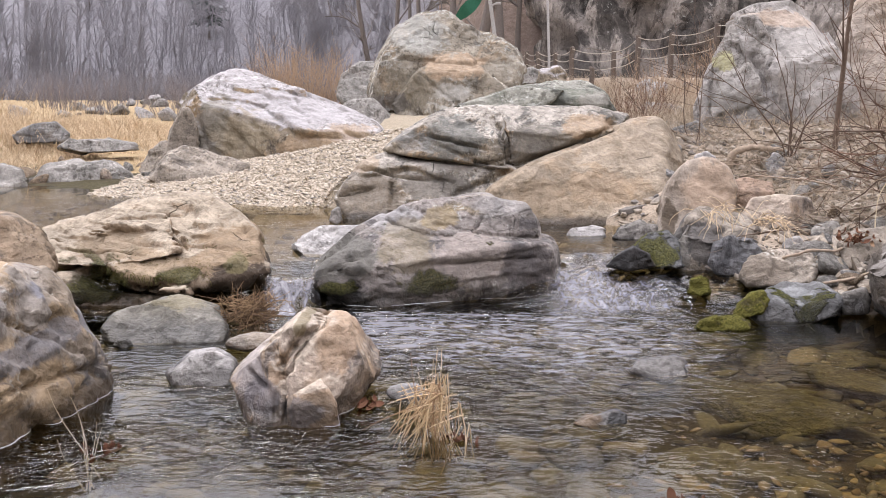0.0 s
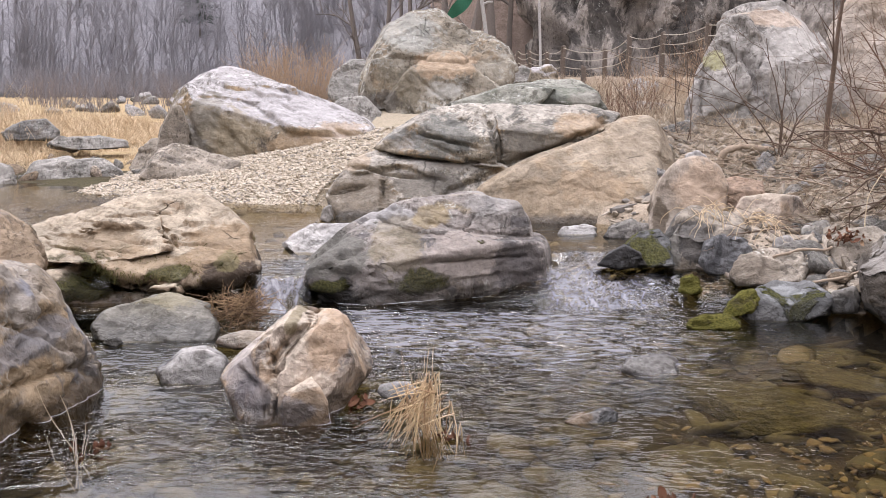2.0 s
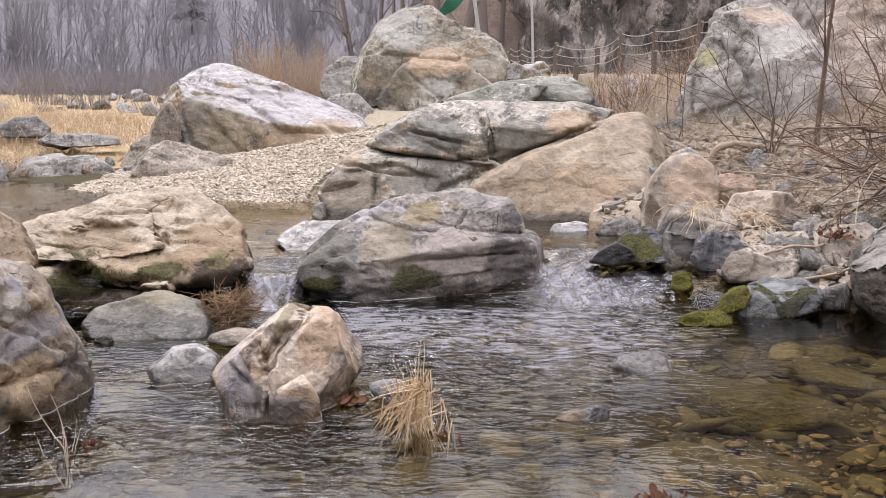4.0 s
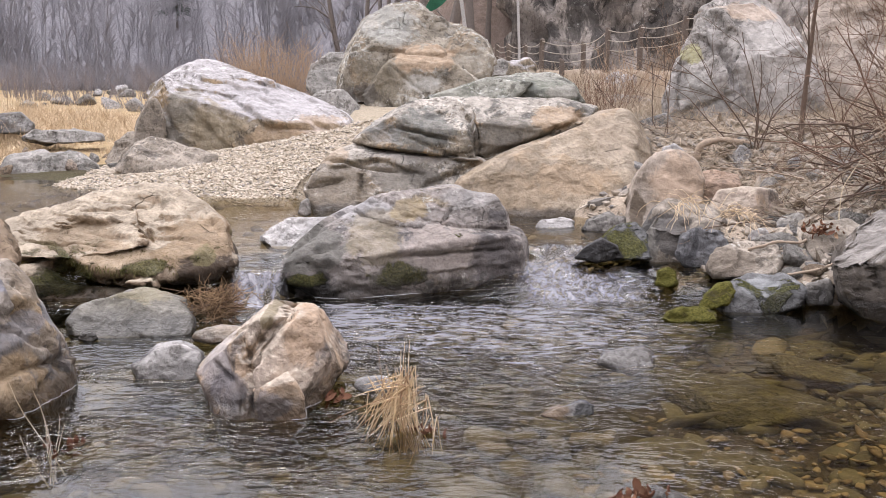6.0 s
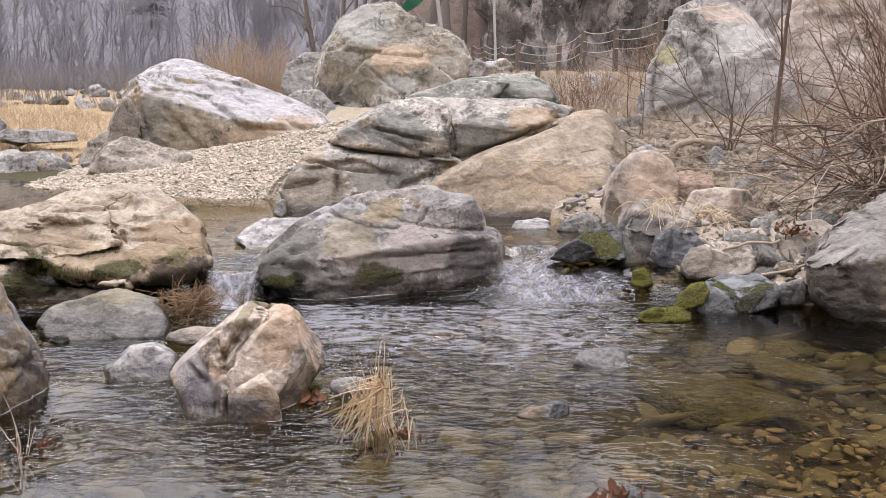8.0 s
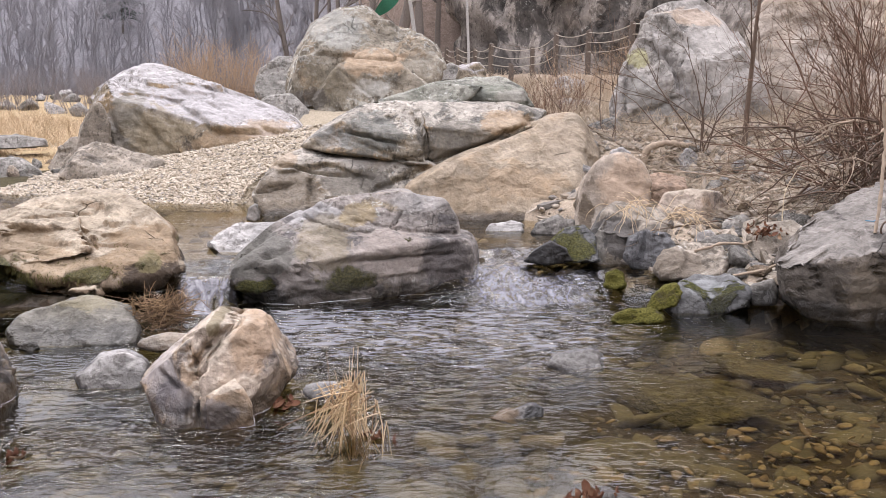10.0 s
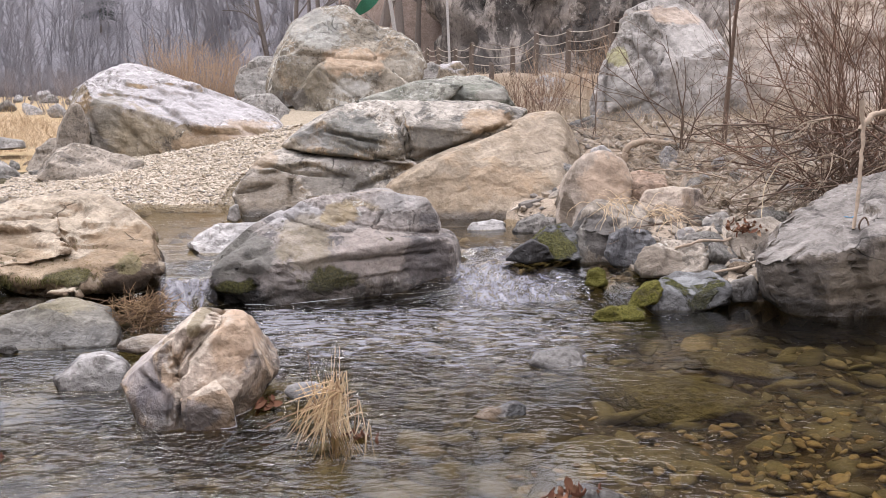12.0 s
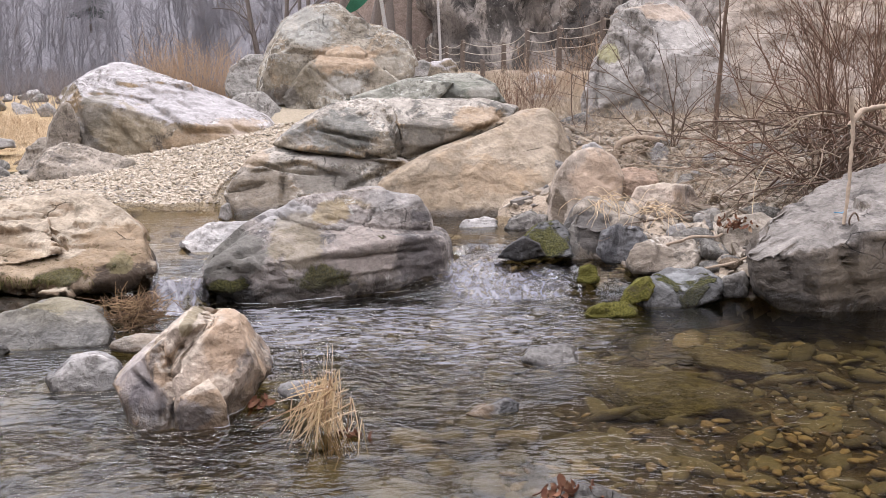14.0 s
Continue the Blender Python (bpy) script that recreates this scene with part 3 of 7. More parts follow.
def water():
    xs = np.concatenate([np.arange(-9, -2.6, 0.10), np.arange(-2.6, 3.6, 0.022), np.arange(3.6, 7.5, 0.06)])
    ys = np.concatenate([np.arange(0.8, 3.2, 0.08), 3.2 + 6 * np.linspace(0, 1, 330), np.linspace(9.25, 19, 120)])
    X, Y = np.meshgrid(xs, ys)
    x, y = X.ravel(), Y.ravel()
    z = water_level(x, y)
    rapid = smooth(x, 0.7, 0.95) * smooth(x, 2.4, 1.4) * smooth(y, 6.6, 7.1) * smooth(y, 8.4, 8.1) * (1 - 0.25 * smooth(x, 1.5, 2.2))
    plume = np.exp(-((x - 1.2) / 0.75) ** 2) * smooth(y, 5.2, 7.2) * smooth(y, 8.2, 7.2)
    chute = smooth(x, -1.5, -1.2) * smooth(x, -0.85, -1.02) * smooth(y, 6.62, 6.84) * smooth(y, 7.12, 7.0) * (0.95 - 1.1 * smooth(y, 7.02, 6.84) * smooth(soft_noise(np.stack([x * 17, y * 1.2, 0 * x], 1), 58), 0.0, 0.35))
    # ripples run across the flow and die away in the still corners
    p = np.stack([x * 3.2, y * 6.5, 0 * x], 1)
    warp = soft_noise(np.stack([x * 0.9, y * 0.9, 0 * x], 1), 40)
    p[:, 1] += 1.4 * warp
    lively = 0.10 + 1.05 * smooth(layered(np.stack([x * 0.9, y * 1.3, 0 * x], 1), 3, 41), -0.4, 0.45)
    lively *= np.interp(y, [0, 7.2, 8.4, 10.0, 20], [1.0, 1.0, 0.3, 0.08, 0.03])
    lively *= 1 - 0.88 * smooth(x + 0.5 * (5.6 - y), 0.75, 1.9)
    lively *= 1 - 0.7 * np.exp(-((x - 0.05) / 0.5) ** 2) * smooth(y, 4.7, 4.2)
    lively *= 1 - 0.6 * smooth(-x, 0.9, 1.4) * smooth(y, 4.9, 5.4)
    lively = lively + 0.3 * plume + 0.7 * np.exp(-((x - 0.05) / 1.0) ** 2) * smooth(y, 4.2, 5.2) * smooth(y, 7.1, 6.6)
    ripple = 0.0065 * layered(p, 2, 42, 0.5) + 0.009 * soft_noise(p * np.array([0.4, 0.5, 1]), 47)
    z = z + ripple * lively
    z = z + rapid * 0.045 * layered(np.stack([x * 4.5, y * 4.5, 0 * x], 1), 4, 51, 0.6) + 0.012 * plume * layered(p * 0.9, 2, 52)
    verts = np.stack([x, y, z], 1)
    faces = grid_faces(len(xs), len(ys))
    me = sheet("stream_water", verts, faces, WATER)
    # water below the falls that gets froth and a painted sky sheen
    froth_sheen = np.exp(-((x + 0.35) / 0.6) ** 2) * smooth(y, 5.0, 6.3) * smooth(y, 7.1, 6.7)
    froth_sheen = froth_sheen + 0.75 * np.exp(-((x - 0.9) / 0.8) ** 2) * smooth(y, 4.4, 6.0) * smooth(y, 7.1, 6.6)
    foam = np.clip(0.52 * rapid + 0.26 * plume + chute, 0, 1.6)
    attr = me.attributes.new("froth_sheen", "FLOAT", "POINT")
    attr.data.foreach_set("value", np.clip(froth_sheen, 0, 1).astype(np.float32))
    attr = me.attributes.new("foam", "FLOAT", "POINT")
    attr.data.foreach_set("value", foam.astype(np.float32))
    attr = me.attributes.new("lively", "FLOAT", "POINT")
    attr.data.foreach_set("value", np.clip((0.008 + 0.99 * lively) * (1 - 0.5 * rapid), 0, 2.2).astype(np.float32))
    ob = new("water", me)
    tagged(ob, "clear rippled stream water with a small fall and a white rapid", "water", kind="structure")


water()

# ---- rocks ----
BALLS = {}


def ball(level):
    """Unit directions and triangles of an icosphere."""
    if level not in BALLS:
        bm = bmesh.new()
        bmesh.ops.create_icosphere(bm, subdivisions=level, radius=1.0)
        v = np.array([q.co[:] for q in bm.verts])
        f = np.array([[q.index for q in face.verts] for face in bm.faces])
        bm.free()
        BALLS[level] = (v, f)
    return BALLS[level]


def way(az, el):
    az, el = radians(az), radians(el)
    return np.array([math.cos(az) * math.cos(el), math.sin(az) * math.cos(el), math.sin(el)])


def rock_shape(facets, seed=0, level=5, crisp=10, lump=0.04, grain=0.01, pits=0.0, strata=None, cracks=(), chips=5, split=1.0, strokes=()):
    """A boulder: a body bounded by facets (azimuth, elevation, distance) with worn edges, then lumps, bedding steps, cracks and grain."""
    unit, faces = ball(level)
    normals = np.array([way(a, e) for a, e, _ in facets])
    dist = np.array([d for *_, d in facets])

    def body(d):
        s = np.clip(d @ normals.T / dist, 1e-6, None)
        return d / ((s ** crisp).sum(1) ** (1 / crisp))[:, None]

    # work from the middle of the body, so that the faces are even
    middle = np.zeros(3)
    for _ in range(4):
        shape = body(unit)
        move = 0.6 * (shape.max(0) + shape.min(0)) / 2
        move *= min(1.0, 0.5 * float((dist / (np.abs(normals @ move) + 1e-6)).min()))
        middle, dist = middle + move, dist - normals @ move
    shape = body(unit)
    half = (shape.max(0) - shape.min(0)) / 2
    d = unit * half
    d /= np.linalg.norm(d, axis=1)[:, None]
    pts = body(d)
    size = float(half.mean())
    # flakes broken off along flat planes
    dice = np.random.default_rng(seed + 900)
    reach = np.linalg.norm(pts, axis=1)
    for _ in range(chips):
        n = dice.normal(size=3)
        n /= np.linalg.norm(n)
        cut = (pts @ n).max() * (1 - dice.uniform(0.0, 0.06))
        lean = np.clip(d @ n, 1e-4, None)
        reach = np.minimum(reach, cut * (1 + 0.012 * soft_noise(d * 5, seed + 3)) / lean)
    pts = d * reach[:, None]
    # outward direction of the smooth body
    s = np.clip(d @ normals.T / dist, 1e-6, None) ** crisp
    out = (s / s.sum(1)[:, None]) @ normals
    out /= np.linalg.norm(out, axis=1)[:, None]
    off = lump * size * 0.45 * layered(pts / size * 1.2, 2, seed * 11)
    # split faces: blocks that stand a little proud or back, each with its own slant
    bend = np.stack([layered(pts / size * 2.5 + 9.1 * k, 3, seed * 7 + k) for k in range(3)], 1)
    squeeze = np.eye(3) + (1.2 * np.outer(way(*strata[:2]), way(*strata[:2])) if strata else np.diag([0, 0, 0.6]))
    for blocks, high, wander in ((int(10 * split) + 4, 1.0, 0.16), (int(60 * split) + 10, 0.42, 0.07), (int(160 * split), 0.2, 0.03)):
        where = (pts + wander * size * bend) @ squeeze
        seat = where[dice.choice(len(pts), blocks, replace=False)]
        step_, slant = dice.normal(0, 0.5, blocks), dice.normal(0, 0.16, (blocks, 3))
        gap_ = np.stack([((where - q) ** 2).sum(1) for q in seat], 1) ** 0.5
        gap_ -= gap_.min(1)[:, None]
        weight = np.exp(-gap_ / (0.008 * size + 0.002))
        weight /= weight.sum(1)[:, None]
        lean_ = np.stack([(where - q) @ g for q, g in zip(seat, slant)], 1) / size
        off += 1.5 * lump * size * high * (weight * np.clip(step_ + lean_, -1.6, 1.6)).sum(1)
    # hairline clefts
    cleft = np.abs(layered(pts / (0.5 * size) + 2.0, 2, seed + 81, 0.4))
    off -= (0.012 + 0.02 * size) * np.exp(-(cleft / 0.02) ** 2) * smooth(soft_noise(pts / size * 1.4, seed + 83), -0.1, 0.25)
    off += 0.8 * grain * layered(pts / (0.16 + 0.12 * size), 3, seed * 11 + 9, 0.5)
    if pits:
        off -= pits * smooth(soft_noise(pts * 9, seed + 71), 0.15, 0.5)
    if strata:
        az, el, step, gap = strata
        h = (pts @ way(az, el) + 0.25 * gap * layered(pts / size * 1.5, 2, seed + 33)) / gap
        saw = h - np.floor(h)
        keep = smooth(soft_noise(pts / size * 1.2, seed + 37), -0.3, 0.3)
        off += step * keep * (smooth(saw, 0.0, 0.14) - saw)
    for cx, cy, cz, az, el, wide, deep, far in cracks:
        rel = pts + middle - np.array([cx, cy, cz])
        n = way(az, el)
        h = rel @ n + 0.5 * wide * layered(pts / (6 * wide), 3, seed + 61) + 0.04 * far * soft_noise(pts / far * 2.5, seed + 62)
        beside = rel - np.outer(rel @ n, n)
        beside[:, 1] *= 0.4
        run = np.linalg.norm(beside, axis=1) / far
        off -= deep * np.exp(-(h / wide) ** 2) * np.exp(-run ** 6)
    pts = pts + out * off[:, None]
    # clefts and ledges that run across the near side: x, z, x, z, width, depth, drop of the side below
    wander = layered(pts / (0.22 * size), 3, seed + 45)
    near = smooth(-out[:, 1] + 0.35 * out[:, 2], -0.1, 0.3)
    for x0, z0, x1, z1, wide, deep, drop in strokes:
        a, run = np.array([x0, z0]), np.array([x1 - x0, z1 - z0])
        rel = (pts + middle)[:, [0, 2]] - a
        far = float(np.linalg.norm(run))
        along = rel @ run / far ** 2
        side = (rel[:, 0] * run[1] - rel[:, 1] * run[0]) / far + 0.8 * wide * wander
        ends = smooth(along, -0.12, 0.08) * smooth(along, 1.12, 0.92)
        cut = deep * np.exp(-(side / wide) ** 2)
        if drop:
            cut = cut + drop * smooth(side, -0.3 * wide, 0.9 * wide) * np.exp(-np.clip(side, 0, None) / (8 * wide))
        pts[:, 1] += near * ends * cut
        pts[:, 2] -= 0.3 * near * ends * cut * np.clip(out[:, 2], 0, 1)
    return pts + middle, faces


def boulder(name, label, material, place, facets, lobes=(), zones=(), **kind):
    """A boulder of one body, or of several that have grown together along its main cracks: (offset, facets) for each further one."""
    pts, faces = rock_shape(facets, **kind)
    look_ = stone_material(material, zones)
    ob = new(name, sheet("rock", pts, faces, look_))
    ob.location = place
    for k, (shift, more) in enumerate(lobes):
        extra, tri = rock_shape(more, **{**kind, "seed": kind["seed"] + 100 * (k + 1),
                                           "cracks": tuple((a - shift[0], b - shift[1], c - shift[2], *rest) for a, b, c, *rest in kind.get("cracks", ())),
                                           "strokes": tuple((a - shift[0], b - shift[2], c - shift[0], e - shift[2], *rest) for a, b, c, e, *rest in kind.get("strokes", ()))})
        part("block", sheet("block", extra + np.array(shift), tri, look_), ob)
    return tagged(ob, label, "rock")


def top_of(ob, x, y, high=6.0):
    """The height of a rock's upper surface over a place."""
    hit, at_, _, _ = ob.ray_cast(Vector((x, y, high)) - ob.location, Vector((0, 0, -1)))
    return (at_ + ob.location).z if hit else None


pitted_boulder = boulder("boulder", "huge pitted grey and tan boulder standing in the pool", ROCK_PIT, (-2.36, 4.45, 0.19),
        [(161, 79, 0.61), (64, 77, 0.6), (48, 69, 0.63), (30, 37, 0.67), (26, 23, 0.66), (18, -3, 0.76), (-5, -53, 0.63), (-90, -66, 0.59), (-146, 5, 0.66), (-12, 12, 0.45), (-20, 22, 0.7), (-60, 62, 0.54), (-95, 30, 0.68), (90, 10, 0.7), (0, -90, 0.55)],
        strokes=((0.38, 0.48, 0.56, 0.41, 0.02, 0.03, 0.02), (0.56, 0.41, 0.78, 0.27, 0.02, 0.03, 0.02), (0.42, 0.31, 0.64, 0.14, 0.02, 0.03, 0.03), (0.64, 0.14, 0.73, -0.05, 0.02, 0.03, 0.03), (0.57, 0.56, 0.75, 0.37, 0.015, 0.025, 0.02), (0.36, 0.14, 0.5, 0.03, 0.02, 0.03, 0.02), (0.45, 0.01, 0.62, -0.15, 0.02, 0.03, 0.03), (0.72, 0.27, 0.84, 0.11, 0.015, 0.02, 0.02), (0.37, -0.1, 0.51, -0.26, 0.02, 0.03, 0.02),), seed=1, level=6, crisp=28, lump=0.055, grain=0.03, pits=0.045, strata=(-30, 40, 0.03, 0.2), zones=((0.49, 0.59, 0.17, 0.03, (0.42, 0.41, 0.42), 0.7), (0.44, 0.45, 0.10, 0.06, (0.18, 0.18, 0.205), 0.85), (0.59, 0.24, 0.11, 0.09, (0.37, 0.27, 0.175), 0.6), (0.43, 0.17, 0.09, 0.08, (0.17, 0.17, 0.185), 0.7), (0.70, 0.37, 0.07, 0.06, (0.29, 0.27, 0.26), 0.6), (0.49, -0.18, 0.17, 0.11, (0.33, 0.245, 0.16), 0.6), (0.71, 0.01, 0.10, 0.10, (0.18, 0.155, 0.13), 0.65),),
        cracks=((0.39, 0.13, 0.18, -139, -53, 0.01, 0.045, 0.26), (0.45, 0.15, 0.31, -153, -22, 0.01, 0.045, 0.24), (0.44, 0.10, -0.02, -25, -70, 0.01, 0.045, 0.30), (0.41, 0.07, -0.24, 8, -41, 0.01, 0.045, 0.24), (0.24, 0.11, 0.04, -141, -44, 0.01, 0.045, 0.15),))
boulder("boulder", "brown rounded boulder leaning against the larger one", ROCK_TAN, (-2.97, 6.12, 0.48),
        [(173, 80, 0.33), (53, 77, 0.32), (34, 57, 0.34), (28, 35, 0.39), (23, 6, 0.43), (15, -36, 0.39), (-62, -79, 0.29), (-151, 4, 0.43), (-80, 40, 0.38), (90, 10, 0.5), (0, -90, 0.5)],
        seed=2, level=5, crisp=28, lump=0.05)
# Its near-black zone paints shade under the overhanging right end
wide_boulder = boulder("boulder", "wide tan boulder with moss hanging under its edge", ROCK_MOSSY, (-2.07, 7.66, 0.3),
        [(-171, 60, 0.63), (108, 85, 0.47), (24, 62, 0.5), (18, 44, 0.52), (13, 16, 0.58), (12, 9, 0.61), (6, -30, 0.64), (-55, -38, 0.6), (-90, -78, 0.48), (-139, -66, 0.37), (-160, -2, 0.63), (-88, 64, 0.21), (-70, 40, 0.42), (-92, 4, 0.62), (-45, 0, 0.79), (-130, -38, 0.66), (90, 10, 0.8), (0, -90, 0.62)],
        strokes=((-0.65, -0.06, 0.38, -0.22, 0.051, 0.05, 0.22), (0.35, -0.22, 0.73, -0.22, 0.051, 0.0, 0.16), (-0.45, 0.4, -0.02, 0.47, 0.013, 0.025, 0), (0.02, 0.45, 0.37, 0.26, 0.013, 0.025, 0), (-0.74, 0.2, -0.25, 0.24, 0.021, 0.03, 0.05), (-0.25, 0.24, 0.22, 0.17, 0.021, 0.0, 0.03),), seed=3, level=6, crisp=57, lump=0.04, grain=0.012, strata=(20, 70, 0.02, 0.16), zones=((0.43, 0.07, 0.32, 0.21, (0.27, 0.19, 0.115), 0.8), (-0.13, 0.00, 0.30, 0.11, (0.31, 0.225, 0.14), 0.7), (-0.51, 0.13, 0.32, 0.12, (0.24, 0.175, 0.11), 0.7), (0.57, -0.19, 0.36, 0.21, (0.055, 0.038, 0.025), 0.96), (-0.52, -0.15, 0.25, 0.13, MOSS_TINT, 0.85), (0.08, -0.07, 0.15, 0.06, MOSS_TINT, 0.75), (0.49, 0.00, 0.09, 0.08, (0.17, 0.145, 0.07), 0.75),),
        cracks=((-0.28, -0.26, 0.33, -27, -81, 0.01, 0.045, 0.29), (0.03, -0.29, 0.12, -107, -80, 0.01, 0.045, 0.39), (-0.59, -0.30, 0.08, -112, -79, 0.01, 0.045, 0.34), (0.45, -0.26, 0.32, -162, -41, 0.01, 0.045, 0.21), (-0.02, -0.28, 0.19, -158, -41, 0.01, 0.045, 0.14),),
        lobes=[((-0.60, -0.03, 0.14), [(-178, 71, 0.23), (67, 82, 0.23), (17, 13, 0.49), (-26, -77, 0.23), (-102, -79, 0.23), (-152, -30, 0.46), (-157, -2, 0.51), (-100, 60, 0.11), (-105, 12, 0.45), (90, 10, 0.6), (0, -90, 0.5)]),
               ((-0.44, -0.29, -0.21), [(169, 73, 0.25), (70, 79, 0.21), (18, 17, 0.51), (1, -52, 0.35), (-53, -78, 0.21), (-79, -78, 0.21), (-156, -9, 0.48), (-95, 10, 0.39), (-92, 62, 0.21), (90, 10, 0.5), (0, -90, 0.4)])])
boulder("stone", "flat rounded grey stone lying at the water edge", ROCK_OLIVE, (-1.85, 6.26, 0.06),
        [(-170, 39, 0.31), (158, 73, 0.16), (144, 76, 0.16), (41, 66, 0.2), (19, 26, 0.35), (10, -12, 0.42), (-77, -76, 0.17), (-103, -74, 0.17), (-157, -13, 0.4), (-90, 15, 0.32), (-85, 62, 0.11), (90, 10, 0.35), (0, -90, 0.3)],
        seed=4, level=5, crisp=26, lump=0.04, zones=((0.11, 0.16, 0.25, 0.06, (0.27, 0.235, 0.15), 0.6),))
boulder("stone", "small pale stone half under the water", ROCK_PALE, (-1.35, 5.19, 0.03),
        [(177, 51, 0.11), (126, 75, 0.11), (33, 53, 0.15), (15, 8, 0.19), (3, -32, 0.18), (-90, -73, 0.12), (-158, -18, 0.17), (-90, 35, 0.13), (90, 10, 0.25), (0, -90, 0.2)],
        seed=5, level=5, crisp=22, lump=0.05)
split_rock = boulder("boulder", "angular tan and pink rock split by deep cracks", ROCK_PINK, (-0.81, 4.66, 0.22),
        [(180, 49, 0.125), (0, 83, 0.24), (0, 22, 0.385), (0, -42, 0.42), (180, -31, 0.265), (-120, 25, 0.17), (-55, 30, 0.25), (-92, 10, 0.28), (-150, -10, 0.27), (-30, -10, 0.38), (90, 10, 0.38), (0, -90, 0.4)],
        strokes=((0.28, 0.3, 0.08, 0.11, 0.021, 0.12, 0.03), (0.08, 0.11, 0.01, 0.04, 0.016, 0.08, 0), (-0.01, 0.19, 0.03, 0.0, 0.013, 0.05, 0), (0.03, 0.0, 0.02, -0.18, 0.016, 0.04, 0.02), (-0.11, 0.08, -0.03, -0.08, 0.016, 0.03, 0), (0.13, 0.19, 0.17, 0.26, 0.016, 0.03, 0),), seed=6, level=6, crisp=90, lump=0.03, grain=0.008, chips=6, zones=((0.29, 0.11, 0.12, 0.13, (0.42, 0.3, 0.2), 0.75), (0.16, 0.25, 0.14, 0.06, (0.46, 0.4, 0.325), 0.7), (-0.14, -0.02, 0.10, 0.10, (0.33, 0.3, 0.29), 0.7), (-0.06, -0.10, 0.11, 0.08, (0.15, 0.135, 0.14), 0.85), (0.15, -0.15, 0.12, 0.07, (0.23, 0.21, 0.21), 0.8), (0.11, 0.21, 0.03, 0.07, (0.2, 0.165, 0.095), 0.75),),
        cracks=((0.16, -0.28, 0.15, 177, 38, 0.01, 0.075, 0.19), (0.06, -0.32, -0.09, -170, -1, 0.01, 0.075, 0.12), (-0.08, -0.30, 0.02, -157, -35, 0.01, 0.075, 0.09),),
        lobes=[((0.17, -0.27, -0.17), [(-172, 9, 0.13), (152, 55, 0.12), (15, 25, 0.13), (11, 12, 0.13), (-12, -44, 0.16), (-110, -68, 0.16), (-167, -7, 0.17), (-84, 8, 0.06), (-140, 5, 0.08), (-97, 48, 0.11), (-40, 12, 0.12), (90, 10, 0.3), (0, -90, 0.35)])])
# The two palest zones paint the sky's light on its upper planes
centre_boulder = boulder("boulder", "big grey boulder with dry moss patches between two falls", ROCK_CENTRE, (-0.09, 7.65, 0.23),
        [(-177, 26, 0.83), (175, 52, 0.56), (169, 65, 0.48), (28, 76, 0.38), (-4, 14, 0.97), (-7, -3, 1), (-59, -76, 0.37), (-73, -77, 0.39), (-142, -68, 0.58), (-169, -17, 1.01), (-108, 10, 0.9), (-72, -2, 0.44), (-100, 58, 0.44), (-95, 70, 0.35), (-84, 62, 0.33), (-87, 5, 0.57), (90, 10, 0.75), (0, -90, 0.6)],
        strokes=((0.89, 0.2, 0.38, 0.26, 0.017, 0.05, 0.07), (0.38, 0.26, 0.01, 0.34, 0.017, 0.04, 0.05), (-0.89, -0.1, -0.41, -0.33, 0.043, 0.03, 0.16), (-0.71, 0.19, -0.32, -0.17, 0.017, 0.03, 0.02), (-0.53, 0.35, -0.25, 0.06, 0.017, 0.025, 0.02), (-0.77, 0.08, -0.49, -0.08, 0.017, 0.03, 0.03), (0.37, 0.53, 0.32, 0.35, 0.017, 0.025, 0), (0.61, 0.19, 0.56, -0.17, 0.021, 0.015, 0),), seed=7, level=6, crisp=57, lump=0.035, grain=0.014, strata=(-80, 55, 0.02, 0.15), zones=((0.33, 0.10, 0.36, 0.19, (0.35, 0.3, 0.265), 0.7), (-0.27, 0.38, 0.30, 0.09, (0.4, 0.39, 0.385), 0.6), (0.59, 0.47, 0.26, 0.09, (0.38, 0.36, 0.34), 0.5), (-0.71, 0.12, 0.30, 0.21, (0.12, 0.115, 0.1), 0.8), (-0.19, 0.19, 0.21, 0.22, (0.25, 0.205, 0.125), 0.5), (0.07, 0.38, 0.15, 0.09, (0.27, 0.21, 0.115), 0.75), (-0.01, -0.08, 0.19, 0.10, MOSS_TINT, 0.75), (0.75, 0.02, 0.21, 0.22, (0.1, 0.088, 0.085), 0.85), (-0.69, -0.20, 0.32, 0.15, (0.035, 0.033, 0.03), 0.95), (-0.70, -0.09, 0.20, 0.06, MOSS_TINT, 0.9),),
        cracks=((-0.41, -0.31, -0.00, -169, -36, 0.01, 0.05, 0.24), (0.36, -0.25, 0.35, 173, 33, 0.01, 0.05, 0.13), (-0.63, -0.29, 0.09, -14, -65, 0.01, 0.05, 0.32), (0.47, -0.30, 0.07, -63, -79, 0.01, 0.05, 0.44), (-0.59, -0.33, -0.12, -172, -14, 0.01, 0.05, 0.19),),
        lobes=[((0.27, 0.15, 0.35), [(174, 54, 0.35), (152, 78, 0.17), (30, 80, 0.21), (-2, 30, 0.5), (-5, 5, 0.6), (-115, -81, 0.16), (-135, -79, 0.16), (-160, -67, 0.25), (-88, 50, 0.12), (-55, 30, 0.33), (90, 10, 0.6), (0, -90, 0.4)])])
